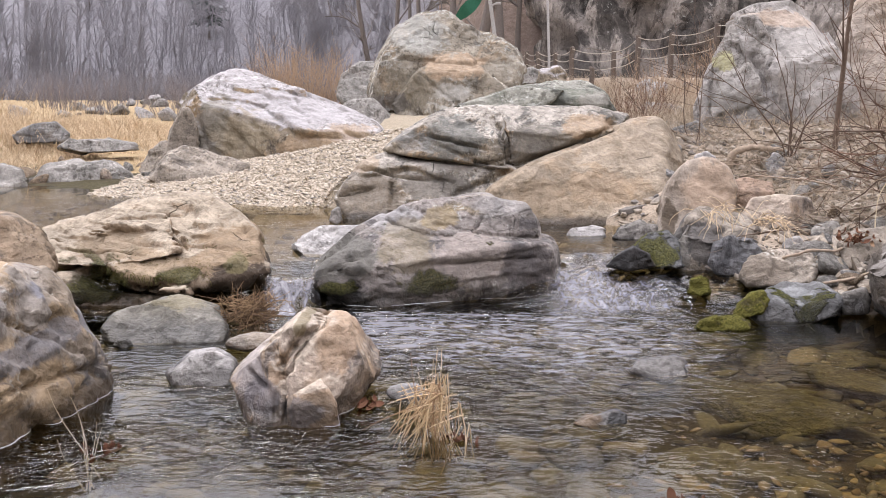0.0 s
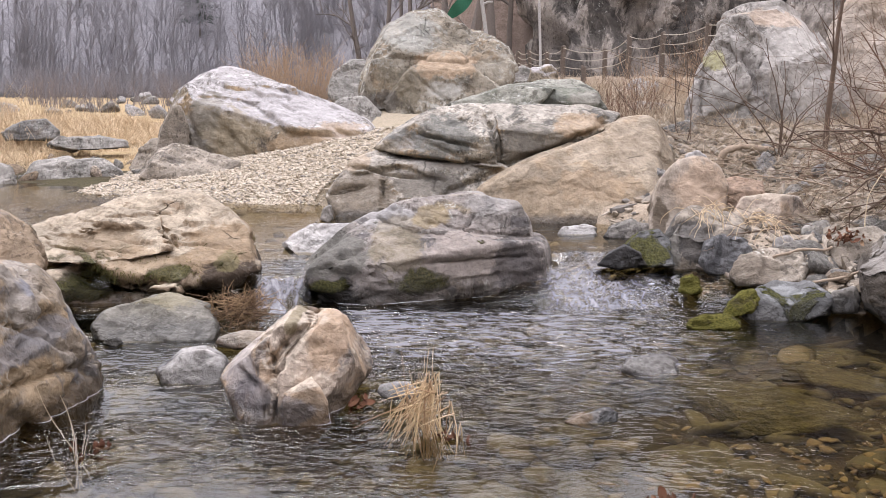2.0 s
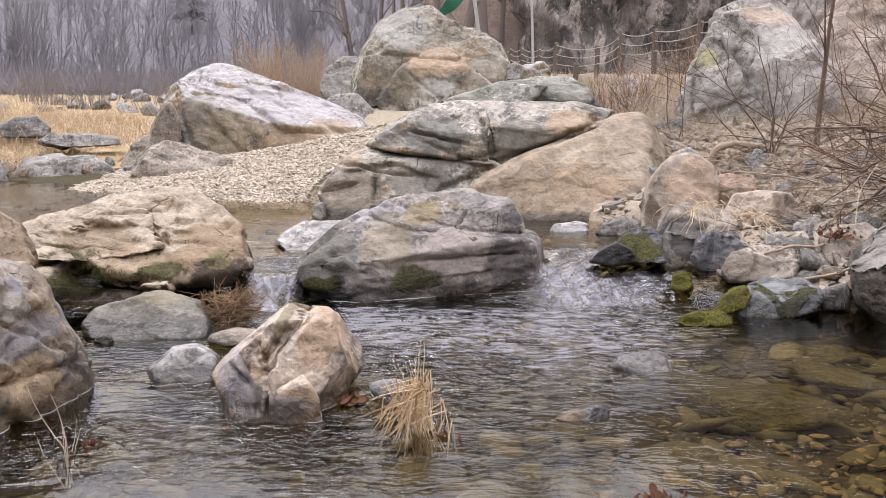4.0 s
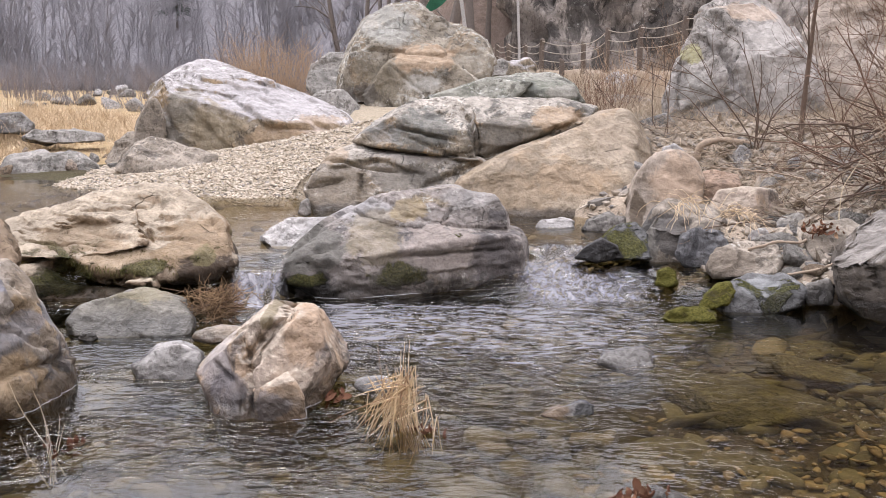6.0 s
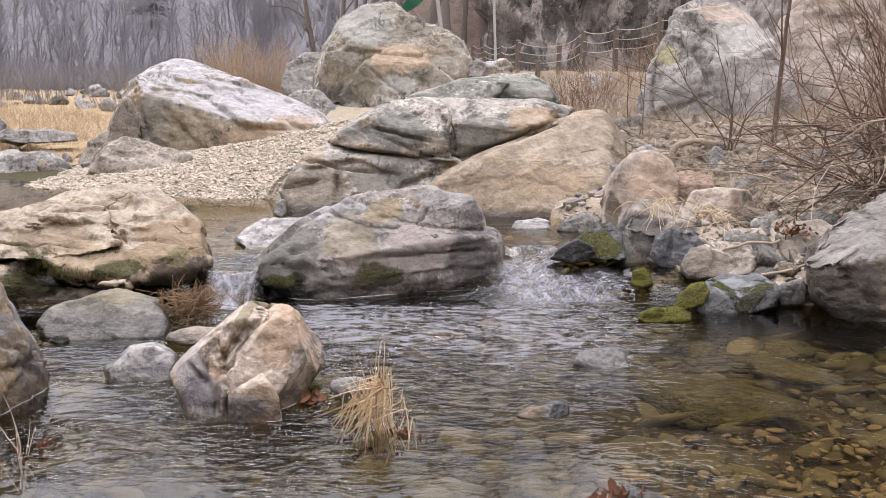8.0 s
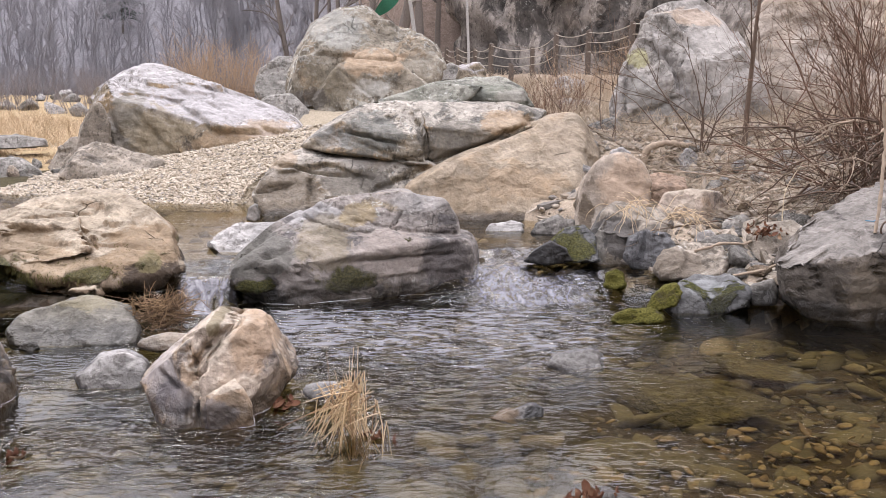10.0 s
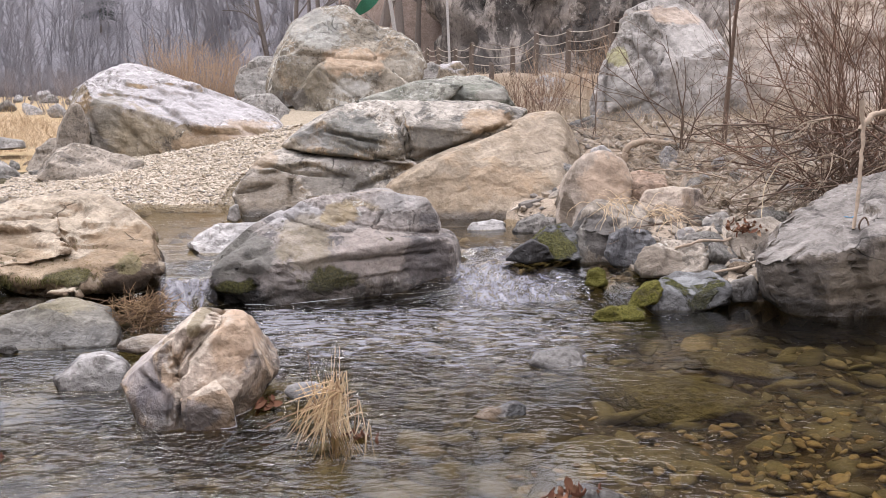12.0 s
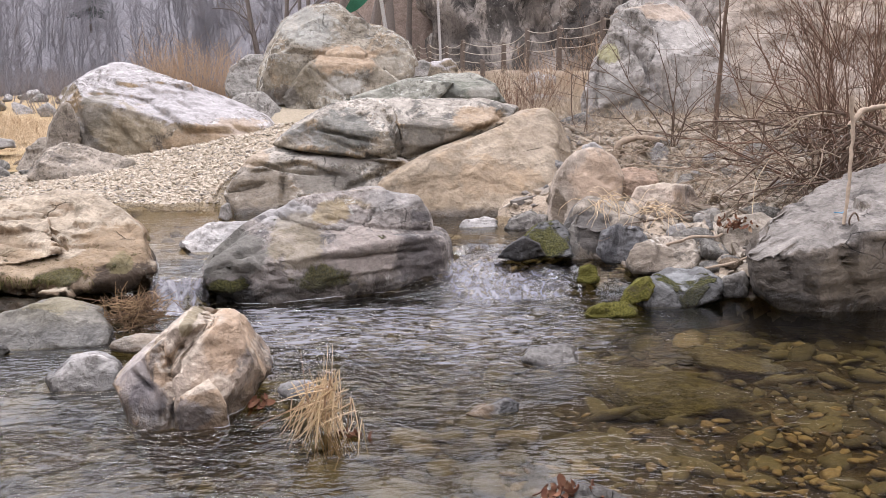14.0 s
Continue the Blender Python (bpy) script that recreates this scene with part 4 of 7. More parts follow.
boulder("stone", "wet pale rock breaking the surface of the upper pool", ROCK_PALE, (-1.0, 8.42, 0.3),
        [(174, 62, 0.15), (110, 83, 0.13), (8, 21, 0.31), (-6, -51, 0.22), (-90, -81, 0.14), (-163, -43, 0.26), (-90, 30, 0.18), (-90, 60, 0.04), (90, 10, 0.3), (0, -90, 0.3)],
        seed=8, level=5, crisp=48, lump=0.06)
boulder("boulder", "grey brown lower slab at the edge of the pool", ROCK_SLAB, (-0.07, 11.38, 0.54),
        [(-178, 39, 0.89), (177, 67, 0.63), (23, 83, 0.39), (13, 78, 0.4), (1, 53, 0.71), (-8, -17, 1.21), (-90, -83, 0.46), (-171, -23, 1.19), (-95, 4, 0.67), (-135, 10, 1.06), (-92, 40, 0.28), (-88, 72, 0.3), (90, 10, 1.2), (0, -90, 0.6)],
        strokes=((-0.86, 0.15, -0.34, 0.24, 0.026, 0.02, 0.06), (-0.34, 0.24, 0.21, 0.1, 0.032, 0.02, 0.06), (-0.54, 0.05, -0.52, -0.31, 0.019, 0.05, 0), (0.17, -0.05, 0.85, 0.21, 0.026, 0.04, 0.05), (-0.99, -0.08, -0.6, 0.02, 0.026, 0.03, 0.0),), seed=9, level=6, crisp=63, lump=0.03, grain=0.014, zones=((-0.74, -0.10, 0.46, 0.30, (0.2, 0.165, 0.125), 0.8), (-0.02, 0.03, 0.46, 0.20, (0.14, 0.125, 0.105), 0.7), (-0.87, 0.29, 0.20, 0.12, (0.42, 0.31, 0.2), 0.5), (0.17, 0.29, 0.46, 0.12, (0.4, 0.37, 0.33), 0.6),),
        cracks=((-0.97, -0.30, -0.02, -18, -77, 0.015, 0.06, 0.26), (-0.51, -0.31, -0.05, -176, -6, 0.015, 0.06, 0.31), (-0.48, -0.27, 0.17, -152, -80, 0.015, 0.06, 0.44),))
boulder("boulder", "large smooth ochre boulder under the grey slab", ROCK_OCHRE, (1.54, 11.2, 0.69),
        [(171, 53, 0.47), (167, 66, 0.32), (162, 82, 0.53), (-12, 40, 1.14), (-13, 22, 1.21), (-16, -22, 1.14), (-82, -82, 0.66), (-129, -81, 0.71), (-179, -19, 1.36), (-92, 12, 1.24), (-86, 32, 0.52), (-80, 50, 0.43), (-112, 22, 0.74), (-30, 20, 1.02), (90, 10, 1.3), (0, -90, 0.9)],
        seed=10, level=6, crisp=24, lump=0.02, grain=0.006, split=0.3, chips=5, zones=((0.24, -0.10, 0.52, 0.19, (0.40, 0.29, 0.185), 0.5), (-0.41, -0.23, 0.45, 0.26, (0.33, 0.25, 0.165), 0.5), (-0.15, -0.48, 0.77, 0.12, (0.2, 0.15, 0.1), 0.6), (0.75, 0.35, 0.26, 0.26, (0.4, 0.33, 0.25), 0.5),),
        cracks=((-0.70, -0.31, -0.08, 177, -19, 0.015, 0.05, 0.13), (0.30, -0.36, -0.40, 173, -21, 0.015, 0.05, 0.16), (0.72, -0.36, -0.39, -22, -59, 0.015, 0.05, 0.24),))
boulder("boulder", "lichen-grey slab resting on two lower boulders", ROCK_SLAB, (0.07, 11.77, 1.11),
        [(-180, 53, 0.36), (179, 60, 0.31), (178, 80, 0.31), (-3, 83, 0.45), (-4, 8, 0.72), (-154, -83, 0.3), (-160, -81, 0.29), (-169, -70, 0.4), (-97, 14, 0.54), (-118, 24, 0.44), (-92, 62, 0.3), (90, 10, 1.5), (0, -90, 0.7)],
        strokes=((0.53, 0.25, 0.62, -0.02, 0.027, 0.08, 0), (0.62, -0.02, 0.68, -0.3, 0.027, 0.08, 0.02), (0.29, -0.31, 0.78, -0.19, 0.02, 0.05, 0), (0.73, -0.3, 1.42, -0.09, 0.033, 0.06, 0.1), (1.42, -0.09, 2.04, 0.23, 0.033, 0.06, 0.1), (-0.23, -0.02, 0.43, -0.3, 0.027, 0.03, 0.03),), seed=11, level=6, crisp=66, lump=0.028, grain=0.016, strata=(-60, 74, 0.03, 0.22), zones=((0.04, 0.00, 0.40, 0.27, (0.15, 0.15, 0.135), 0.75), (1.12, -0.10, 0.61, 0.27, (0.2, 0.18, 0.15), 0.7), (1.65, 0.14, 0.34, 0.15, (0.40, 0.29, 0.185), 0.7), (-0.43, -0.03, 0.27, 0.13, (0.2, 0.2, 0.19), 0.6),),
        cracks=((0.68, -0.31, -0.08, 177, -14, 0.018, 0.09, 0.34), (0.51, -0.35, -0.30, -135, -85, 0.018, 0.09, 0.26), (0.07, -0.31, -0.04, -172, -76, 0.018, 0.09, 0.34),),
        lobes=[((1.41, 0.05, 0.01), [(175, 86, 0.41), (-7, 87, 0.38), (-8, 76, 0.44), (-11, -31, 0.53), (-12, -60, 0.22), (-15, -70, 0.18), (-36, -83, 0.33), (177, -10, 0.73), (-88, 10, 0.53), (-86, 62, 0.3), (-72, -12, 0.52), (90, 10, 1.4), (0, -90, 0.7)])])
boulder("boulder", "thin dark lichen-covered slab lying on top", ROCK_LICHEN, (1.53, 12.76, 1.6),
        [(178, 55, 0.47), (-179, 79, 0.24), (-150, 88, 0.2), (-11, 58, 0.37), (-10, 28, 0.56), (-12, -81, 0.28), (178, -86, 0.17), (176, -82, 0.19), (176, -14, 0.7), (-90, 25, 0.46), (-88, 70, 0.19), (90, 10, 1.2), (0, -90, 0.4)],
        seed=12, level=5, crisp=66, lump=0.03, strata=(-60, 78, 0.03, 0.2), zones=((-0.25, -0.01, 0.36, 0.15, (0.12, 0.125, 0.11), 0.7), (0.40, -0.05, 0.22, 0.11, (0.33, 0.31, 0.27), 0.6),),
        cracks=((-0.03, -0.32, -0.10, 174, -88, 0.015, 0.05, 0.72), (-0.11, -0.31, 0.00, 173, -42, 0.015, 0.05, 0.24),))
boulder("boulder", "thin grey slab with green lichen", ROCK_LICHEN, (0.85, 12.55, 1.59),
        [(179, 71, 0.13), (179, 72, 0.12), (-178, 81, 0.12), (-14, 82, 0.2), (-6, -49, 0.4), (-18, -89, 0.16), (-180, -83, 0.19), (-95, 40, 0.3), (90, 10, 1), (0, -90, 0.4)],
        seed=13, level=5, crisp=57, lump=0.03)
# The widest pale zone adds painted skylight to its sloping top
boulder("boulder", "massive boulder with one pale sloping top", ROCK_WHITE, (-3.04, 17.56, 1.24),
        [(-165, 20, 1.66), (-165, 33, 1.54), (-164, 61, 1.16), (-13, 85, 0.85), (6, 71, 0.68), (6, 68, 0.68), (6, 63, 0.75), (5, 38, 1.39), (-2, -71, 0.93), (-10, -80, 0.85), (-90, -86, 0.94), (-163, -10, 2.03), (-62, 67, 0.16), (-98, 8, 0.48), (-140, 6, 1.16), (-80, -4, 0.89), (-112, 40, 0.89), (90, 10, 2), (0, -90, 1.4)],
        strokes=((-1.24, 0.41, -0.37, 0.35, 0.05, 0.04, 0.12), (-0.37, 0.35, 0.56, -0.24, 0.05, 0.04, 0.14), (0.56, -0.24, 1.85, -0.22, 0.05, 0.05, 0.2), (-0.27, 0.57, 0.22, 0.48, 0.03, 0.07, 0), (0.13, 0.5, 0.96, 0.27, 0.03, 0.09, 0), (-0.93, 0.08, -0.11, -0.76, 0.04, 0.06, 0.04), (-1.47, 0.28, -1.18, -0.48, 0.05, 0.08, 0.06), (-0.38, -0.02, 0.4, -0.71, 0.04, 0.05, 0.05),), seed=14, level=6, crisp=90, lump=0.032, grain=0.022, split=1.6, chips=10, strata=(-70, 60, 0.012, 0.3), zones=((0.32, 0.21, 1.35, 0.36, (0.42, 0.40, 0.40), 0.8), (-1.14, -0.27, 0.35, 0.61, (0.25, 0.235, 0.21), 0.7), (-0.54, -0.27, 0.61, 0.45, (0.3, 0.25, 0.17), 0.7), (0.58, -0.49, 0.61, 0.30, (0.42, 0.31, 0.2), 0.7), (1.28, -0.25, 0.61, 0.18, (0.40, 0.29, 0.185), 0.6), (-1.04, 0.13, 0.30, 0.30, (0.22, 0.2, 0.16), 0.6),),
        cracks=((0.42, -0.29, 0.15, -171, -67, 0.018, 0.05, 0.66), (-0.59, -0.35, -0.27, -168, -4, 0.018, 0.05, 0.56), (0.75, -0.38, -0.47, -173, 7, 0.018, 0.05, 0.28),))
boulder("boulder", "weathered tan-grey rock against the pale boulder", ROCK_TANGREY, (-4.55, 16.7, 0.91),
        [(-165, 14, 0.21), (-165, 26, 0.22), (-166, 73, 0.49), (15, 21, 0.35), (14, -9, 0.28), (7, -67, 0.47), (-159, -53, 0.52), (-110, 8, 0.21), (90, 10, 0.7), (0, -90, 0.6)],
        seed=15, level=5, crisp=63, lump=0.04)
boulder("boulder", "low tan-grey rock at the foot of the pale boulder", ROCK_TANGREY, (-3.94, 15.43, 0.54),
        [(-166, 38, 0.49), (-170, 64, 0.39), (22, 72, 0.25), (19, 66, 0.29), (8, -44, 0.59), (-32, -84, 0.28), (-154, -64, 0.52), (-95, 20, 0.37), (-80, 55, 0.16), (90, 10, 0.8), (0, -90, 0.4)],
        seed=16, level=5, crisp=54, lump=0.05)
boulder("boulder", "low tan-grey rock at the pool edge", ROCK_TANGREY, (-5.1, 17.05, 0.54),
        [(-164, 28, 0.17), (-166, 52, 0.17), (19, 54, 0.36), (15, -12, 0.26), (7, -67, 0.29), (-156, -60, 0.33), (-90, 30, 0.29), (90, 10, 0.6), (0, -90, 0.4)],
        seed=17, level=5, crisp=54, lump=0.05)
boulder("boulder", "tall rounded boulder with orange and lichen stains", ROCK_ORANGE, (0.01, 22.39, 2.44),
        [(-175, 16, 1.5), (-175, 30, 1.35), (-170, 59, 1.25), (-129, 83, 1.14), (-9, 59, 1.02), (-5, 23, 1.54), (-4, -21, 1.71), (-2, -74, 1.1), (-2, -82, 1.05), (-5, -86, 1.08), (-175, -68, 1.55), (-176, -16, 1.87), (-105, 52, 0.74), (-72, 42, 0.53), (-84, 14, 0.67), (-125, 4, 1.37), (90, 10, 2), (0, -90, 1.4)],
        seed=18, level=6, crisp=54, lump=0.04, grain=0.03, strata=(-90, 40, 0.03, 0.4), zones=((0.20, -0.09, 0.74, 0.36, (0.38, 0.275, 0.18), 0.75), (0.20, -0.66, 0.45, 0.23, (0.45, 0.44, 0.4), 0.7), (-0.83, -0.60, 0.64, 0.51, (0.2, 0.17, 0.12), 0.6), (-0.57, 0.67, 0.77, 0.51, (0.34, 0.34, 0.31), 0.7), (-1.21, -0.91, 0.51, 0.26, (0.06, 0.055, 0.055), 0.6),),
        cracks=((0.13, -0.30, 0.05, 152, -85, 0.03, 0.07, 1.49), (-1.12, -0.41, -0.69, -177, 12, 0.03, 0.07, 0.54), (0.00, -0.41, -0.66, 179, -52, 0.03, 0.07, 0.80), (-1.15, -0.27, 0.27, 8, -61, 0.03, 0.07, 0.57),),
        lobes=[((0.16, -0.69, -0.54), [(-177, 40, 0.8), (-176, 55, 0.71), (-18, 80, 0.77), (-5, 47, 0.79), (-2, -70, 0.63), (-3, -73, 0.62), (-170, -83, 0.85), (-177, -20, 1.41), (-88, 58, 0.63), (-86, 18, 0.73), (-120, 6, 1.01), (90, 10, 1.4), (0, -90, 1)])])
boulder("boulder", "grey rock behind the tall boulder", ROCK_GREY, (-2.04, 24.85, 2.02),
        [(-174, 15, 0.58), (-171, 57, 0.51), (-46, 87, 0.55), (2, 46, 0.58), (3, -6, 0.66), (-90, -90, 0.56), (-174, -37, 0.73), (-95, 40, 0.43), (90, 10, 1.2), (0, -90, 0.6)],
        seed=19, level=5, crisp=54, lump=0.05)
boulder("boulder", "grey rock at the foot of the tall boulder", ROCK_GREY, (-1.73, 20.5, 1.33),
        [(-174, 56, 0.35), (-169, 87, 0.29), (4, 45, 0.39), (3, 0, 0.6), (-121, -88, 0.28), (-173, -50, 0.37), (-90, 35, 0.28), (90, 10, 0.8), (0, -90, 0.5)],
        seed=20, level=5, crisp=54, lump=0.05)
boulder("boulder", "grey rock by the fence", ROCK_GREY, (2.32, 25.4, 2.27),
        [(176, 15, 0.35), (180, 66, 0.22), (-11, 68, 0.21), (-6, 14, 0.36), (90, -89, 0.23), (-90, 30, 0.26), (90, 10, 0.6), (0, -90, 0.6)],
        seed=21, level=4, crisp=54, lump=0.05)
boulder("boulder", "pale grey rock by the fence", ROCK_WHITE, (2.74, 24.37, 2.21),
        [(175, 13, 0.33), (-176, 78, 0.22), (-9, 42, 0.3), (-7, -13, 0.37), (163, -84, 0.23), (-80, 30, 0.25), (90, 10, 0.6), (0, -90, 0.6)],
        seed=22, level=4, crisp=54, lump=0.05)
boulder("boulder", "tall grey boulder with a split face", ROCK_GREYTALL, (4.29, 14.19, 1.71),
        [(165, 20, 0.47), (-178, 76, 0.97), (-20, 24, 0.64), (-19, 0, 0.58), (-24, -65, 0.99), (-172, -82, 1.06), (167, -32, 0.87), (165, -8, 0.62), (-128, 6, 0.8), (-105, 0, 0.76), (-115, 30, 0.59), (90, 10, 1.4), (0, -90, 1)],
        strokes=((0.07, 0.5, 0.22, -0.02, 0.056, 0.16, 0), (0.49, 0.69, 0.7, -0.02, 0.032, 0.1, 0.05), (0.7, -0.02, 0.88, -0.55, 0.032, 0.08, 0.05), (-0.56, -0.46, 0.19, -0.14, 0.032, 0.06, 0.05), (-0.37, 0.3, -0.52, -0.34, 0.032, 0.05, 0.04), (-0.25, 0.69, 0.08, 0.46, 0.032, 0.05, 0),), seed=23, level=6, crisp=110, lump=0.034, grain=0.014, split=1.0, chips=14, zones=((-0.20, -0.31, 0.40, 0.49, (0.27, 0.26, 0.235), 0.6), (0.29, 0.09, 0.16, 0.32, (0.06, 0.055, 0.055), 0.6), (0.90, 0.29, 0.69, 0.85, (0.43, 0.405, 0.375), 0.85), (-0.28, 0.41, 0.15, 0.15, (0.35, 0.33, 0.14), 0.6), (0.70, 1.05, 0.57, 0.16, (0.45, 0.34, 0.25), 0.6),),
        cracks=((-0.47, -0.34, -0.24, 165, 2, 0.013, 0.1, 0.63), (0.30, -0.29, 0.13, 162, 17, 0.013, 0.1, 0.44), (0.43, -0.39, -0.55, 162, -40, 0.013, 0.1, 0.46), (-0.24, -0.39, -0.59, 164, -17, 0.013, 0.1, 0.51), (-0.24, -0.40, -0.60, 176, -82, 0.013, 0.1, 0.40),),
        lobes=[((0.89, 0.14, 0.26), [(174, 64, 1.11), (-145, 83, 0.99), (-27, 53, 0.72), (-24, 36, 0.62), (-23, 14, 0.72), (-24, -55, 0.98), (-43, -85, 1), (162, -27, 0.6), (162, -20, 0.58), (-66, 16, 0.59), (-100, 4, 0.88), (-85, 45, 0.59), (90, 10, 1.3), (0, -90, 1)])])
boulder("boulder", "pale tan boulder behind the bare shrubs", ROCK_PALETAN, (8.49, 16.03, 2.37),
        [(158, 5, 1.9), (159, 21, 1.76), (166, 59, 1.49), (-122, 83, 1.35), (-38, 48, 1.51), (-33, -2, 1.81), (-44, -84, 1.44), (-158, -88, 1.46), (159, -49, 2.1), (-115, 20, 1.25), (-82, 25, 0.81), (90, 10, 1.6), (0, -90, 1.2)],
        seed=24, level=6, crisp=54, lump=0.04, grain=0.02)
boulder("boulder", "upright rounded pink boulder", ROCK_PALETAN, (2.55, 9.57, 0.56),
        [(167, 2, 0.37), (165, 16, 0.33), (164, 35, 0.32), (155, 74, 0.4), (-10, 62, 0.42), (-15, 25, 0.39), (-18, -8, 0.37), (-31, -65, 0.33), (-169, -72, 0.46), (-120, 6, 0.49), (-82, 22, 0.38), (90, 10, 0.45), (0, -90, 0.5)],
        seed=25, level=5, crisp=28, lump=0.04, zones=((-0.37, -0.14, 0.08, 0.22, (0.13, 0.1, 0.07), 0.9), (0.01, 0.16, 0.33, 0.27, (0.5, 0.38, 0.28), 0.8),))
boulder("stone", "small pink stone wedged behind the upright one", ROCK_PALE, (2.71, 9.93, 0.95),
        [(165, 10, 0.1), (158, 70, 0.07), (-11, 57, 0.08), (-16, -5, 0.11), (-162, -84, 0.07), (-90, 20, 0.1), (90, 10, 0.15), (0, -90, 0.15)],
        seed=26, level=4, crisp=26, lump=0.04)
boulder("boulder", "angular grey boulder with dry roots over it", ROCK_TANGREY, (2.34, 8.22, 0.33),
        [(163, 22, 0.29), (158, 48, 0.3), (28, 82, 0.28), (-13, 35, 0.37), (-20, -16, 0.3), (-57, -76, 0.26), (169, -19, 0.37), (-115, 2, 0.41), (-80, -4, 0.35), (-85, 66, 0.21), (90, 10, 0.5), (0, -90, 0.5)],
        seed=27, level=5, crisp=90, lump=0.05, chips=14, zones=((-0.35, 0.03, 0.09, 0.24, (0.3, 0.29, 0.265), 0.7), (-0.11, 0.03, 0.20, 0.20, (0.07, 0.066, 0.064), 0.85),),
        cracks=((-0.30, -0.30, 0.03, 167, -10, 0.008, 0.03, 0.21), (-0.02, -0.30, 0.05, 167, -21, 0.008, 0.03, 0.23),))
boulder("stone", "pale grey stone with a moss patch", ROCK_MOSSPATCH, (1.77, 7.91, 0.31),
        [(166, 15, 0.18), (162, 40, 0.14), (126, 79, 0.15), (-6, 47, 0.19), (-13, 8, 0.21), (-69, -79, 0.16), (-172, -63, 0.23), (-100, 20, 0.24), (-95, 55, 0.07), (90, 10, 0.35), (0, -90, 0.35)],
        seed=28, level=5, crisp=60, lump=0.04, zones=((-0.01, -0.00, 0.15, 0.13, MOSS_TINT, 0.95),))
boulder("stone", "small dark wet angular stone in the rapid", ROCK_BLACKWET, (1.52, 7.65, 0.27),
        [(161, 42, 0.1), (154, 60, 0.08), (5, 63, 0.1), (-7, 33, 0.14), (-52, -76, 0.09), (-148, -76, 0.1), (-120, 15, 0.17), (-70, 10, 0.16), (90, 10, 0.25), (0, -90, 0.3)],
        seed=58, level=5, crisp=80, lump=0.03)
boulder("stone", "round dark blue-grey stone", ROCK_BLUE, (2.45, 7.9, 0.24),
        [(162, 12, 0.21), (148, 63, 0.18), (43, 81, 0.17), (-14, 31, 0.2), (-23, -28, 0.19), (-80, -79, 0.16), (172, -40, 0.22), (-90, 15, 0.22), (90, 10, 0.3), (0, -90, 0.3)],
        seed=29, level=5, crisp=40, lump=0.05, chips=12)
boulder("stone", "angular orange and grey stone", ROCK_PINK, (3.16, 8.95, 0.5),
        [(159, 29, 0.28), (139, 77, 0.18), (9, 80, 0.18), (-18, 29, 0.29), (-25, -33, 0.27), (-53, -77, 0.16), (-179, -70, 0.22), (165, -18, 0.33), (-110, 30, 0.23), (-60, 10, 0.22), (90, 10, 0.35), (0, -90, 0.3)],
        seed=30, level=5, crisp=66, lump=0.03)
boulder("stone", "reddish brown angular stone", ROCK_REDBROWN, (3.05, 9.58, 0.64),
        [(163, 12, 0.24), (150, 72, 0.15), (6, 80, 0.14), (-18, 12, 0.25), (-27, -59, 0.15), (-69, -83, 0.15), (169, -46, 0.25), (-95, 15, 0.16), (-90, 65, 0.09), (90, 10, 0.3), (0, -90, 0.3)],
        seed=31, level=5, crisp=72, lump=0.03)
boulder("stone", "pale grey weathered stone", ROCK_TANGREY, (2.64, 7.4, 0.24),
        [(158, 26, 0.22), (140, 68, 0.14), (37, 80, 0.15), (-19, 16, 0.27), (-30, -42, 0.21), (-80, -78, 0.14), (174, -49, 0.25), (-95, 25, 0.2), (-90, 60, 0.07), (90, 10, 0.3), (0, -90, 0.3)],
        seed=32, level=5, crisp=80, lump=0.07, chips=14, zones=((-0.15, 0.01, 0.21, 0.09, (0.16, 0.13, 0.1), 0.8),))
boulder("boulder", "low blue-grey stone with moss at the waterline", ROCK_MOSSPATCH, (2.53, 6.76, 0.08),
        [(155, 31, 0.22), (144, 58, 0.17), (79, 80, 0.16), (-5, 59, 0.22), (-24, -6, 0.3), (-49, -65, 0.16), (-71, -74, 0.14), (179, -55, 0.26), (-95, 35, 0.13), (-88, 66, 0.08), (90, 10, 0.35), (0, -90, 0.35)],
        seed=33, level=5, crisp=60, lump=0.05, chips=12, zones=((-0.36, 0.04, 0.10, 0.08, MOSS_TINT, 0.9), (-0.01, 0.06, 0.16, 0.08, (0.3, 0.31, 0.31), 0.6),))
moss_hump = boulder("stone", "hump of stone covered with green moss", MOSS_ROCK, (2.18, 6.62, 0.11),
        [(156, 30, 0.08), (151, 44, 0.07), (131, 70, 0.09), (-10, 39, 0.14), (-26, -30, 0.1), (-47, -66, 0.09), (-178, -57, 0.16), (-100, 35, 0.09), (90, 10, 0.2), (0, -90, 0.25)],
        seed=34, level=5, crisp=26, lump=0.08, grain=0.02)
moss_stone = boulder("stone", "small stone covered with green moss in the water", MOSS_ROCK, (1.91, 6.4, 0.02),
        [(149, 51, 0.09), (143, 59, 0.07), (90, 78, 0.07), (-1, 53, 0.12), (-14, 18, 0.18), (-75, -75, 0.06), (-167, -64, 0.12), (-90, 42, 0.1), (90, 10, 0.2), (0, -90, 0.15)],
        seed=35, level=5, crisp=26, lump=0.09, grain=0.02)
rapid_stone = boulder("stone", "mossy stone in the rapid", MOSS_ROCK, (1.93, 7.08, 0.16),
        [(163, 12, 0.09), (151, 55, 0.09), (7, 66, 0.1), (-14, 12, 0.09), (-41, -65, 0.1), (-157, -73, 0.1), (-90, 30, 0.1), (90, 10, 0.2), (0, -90, 0.25)],
        seed=36, level=5, crisp=40, lump=0.09, grain=0.02)
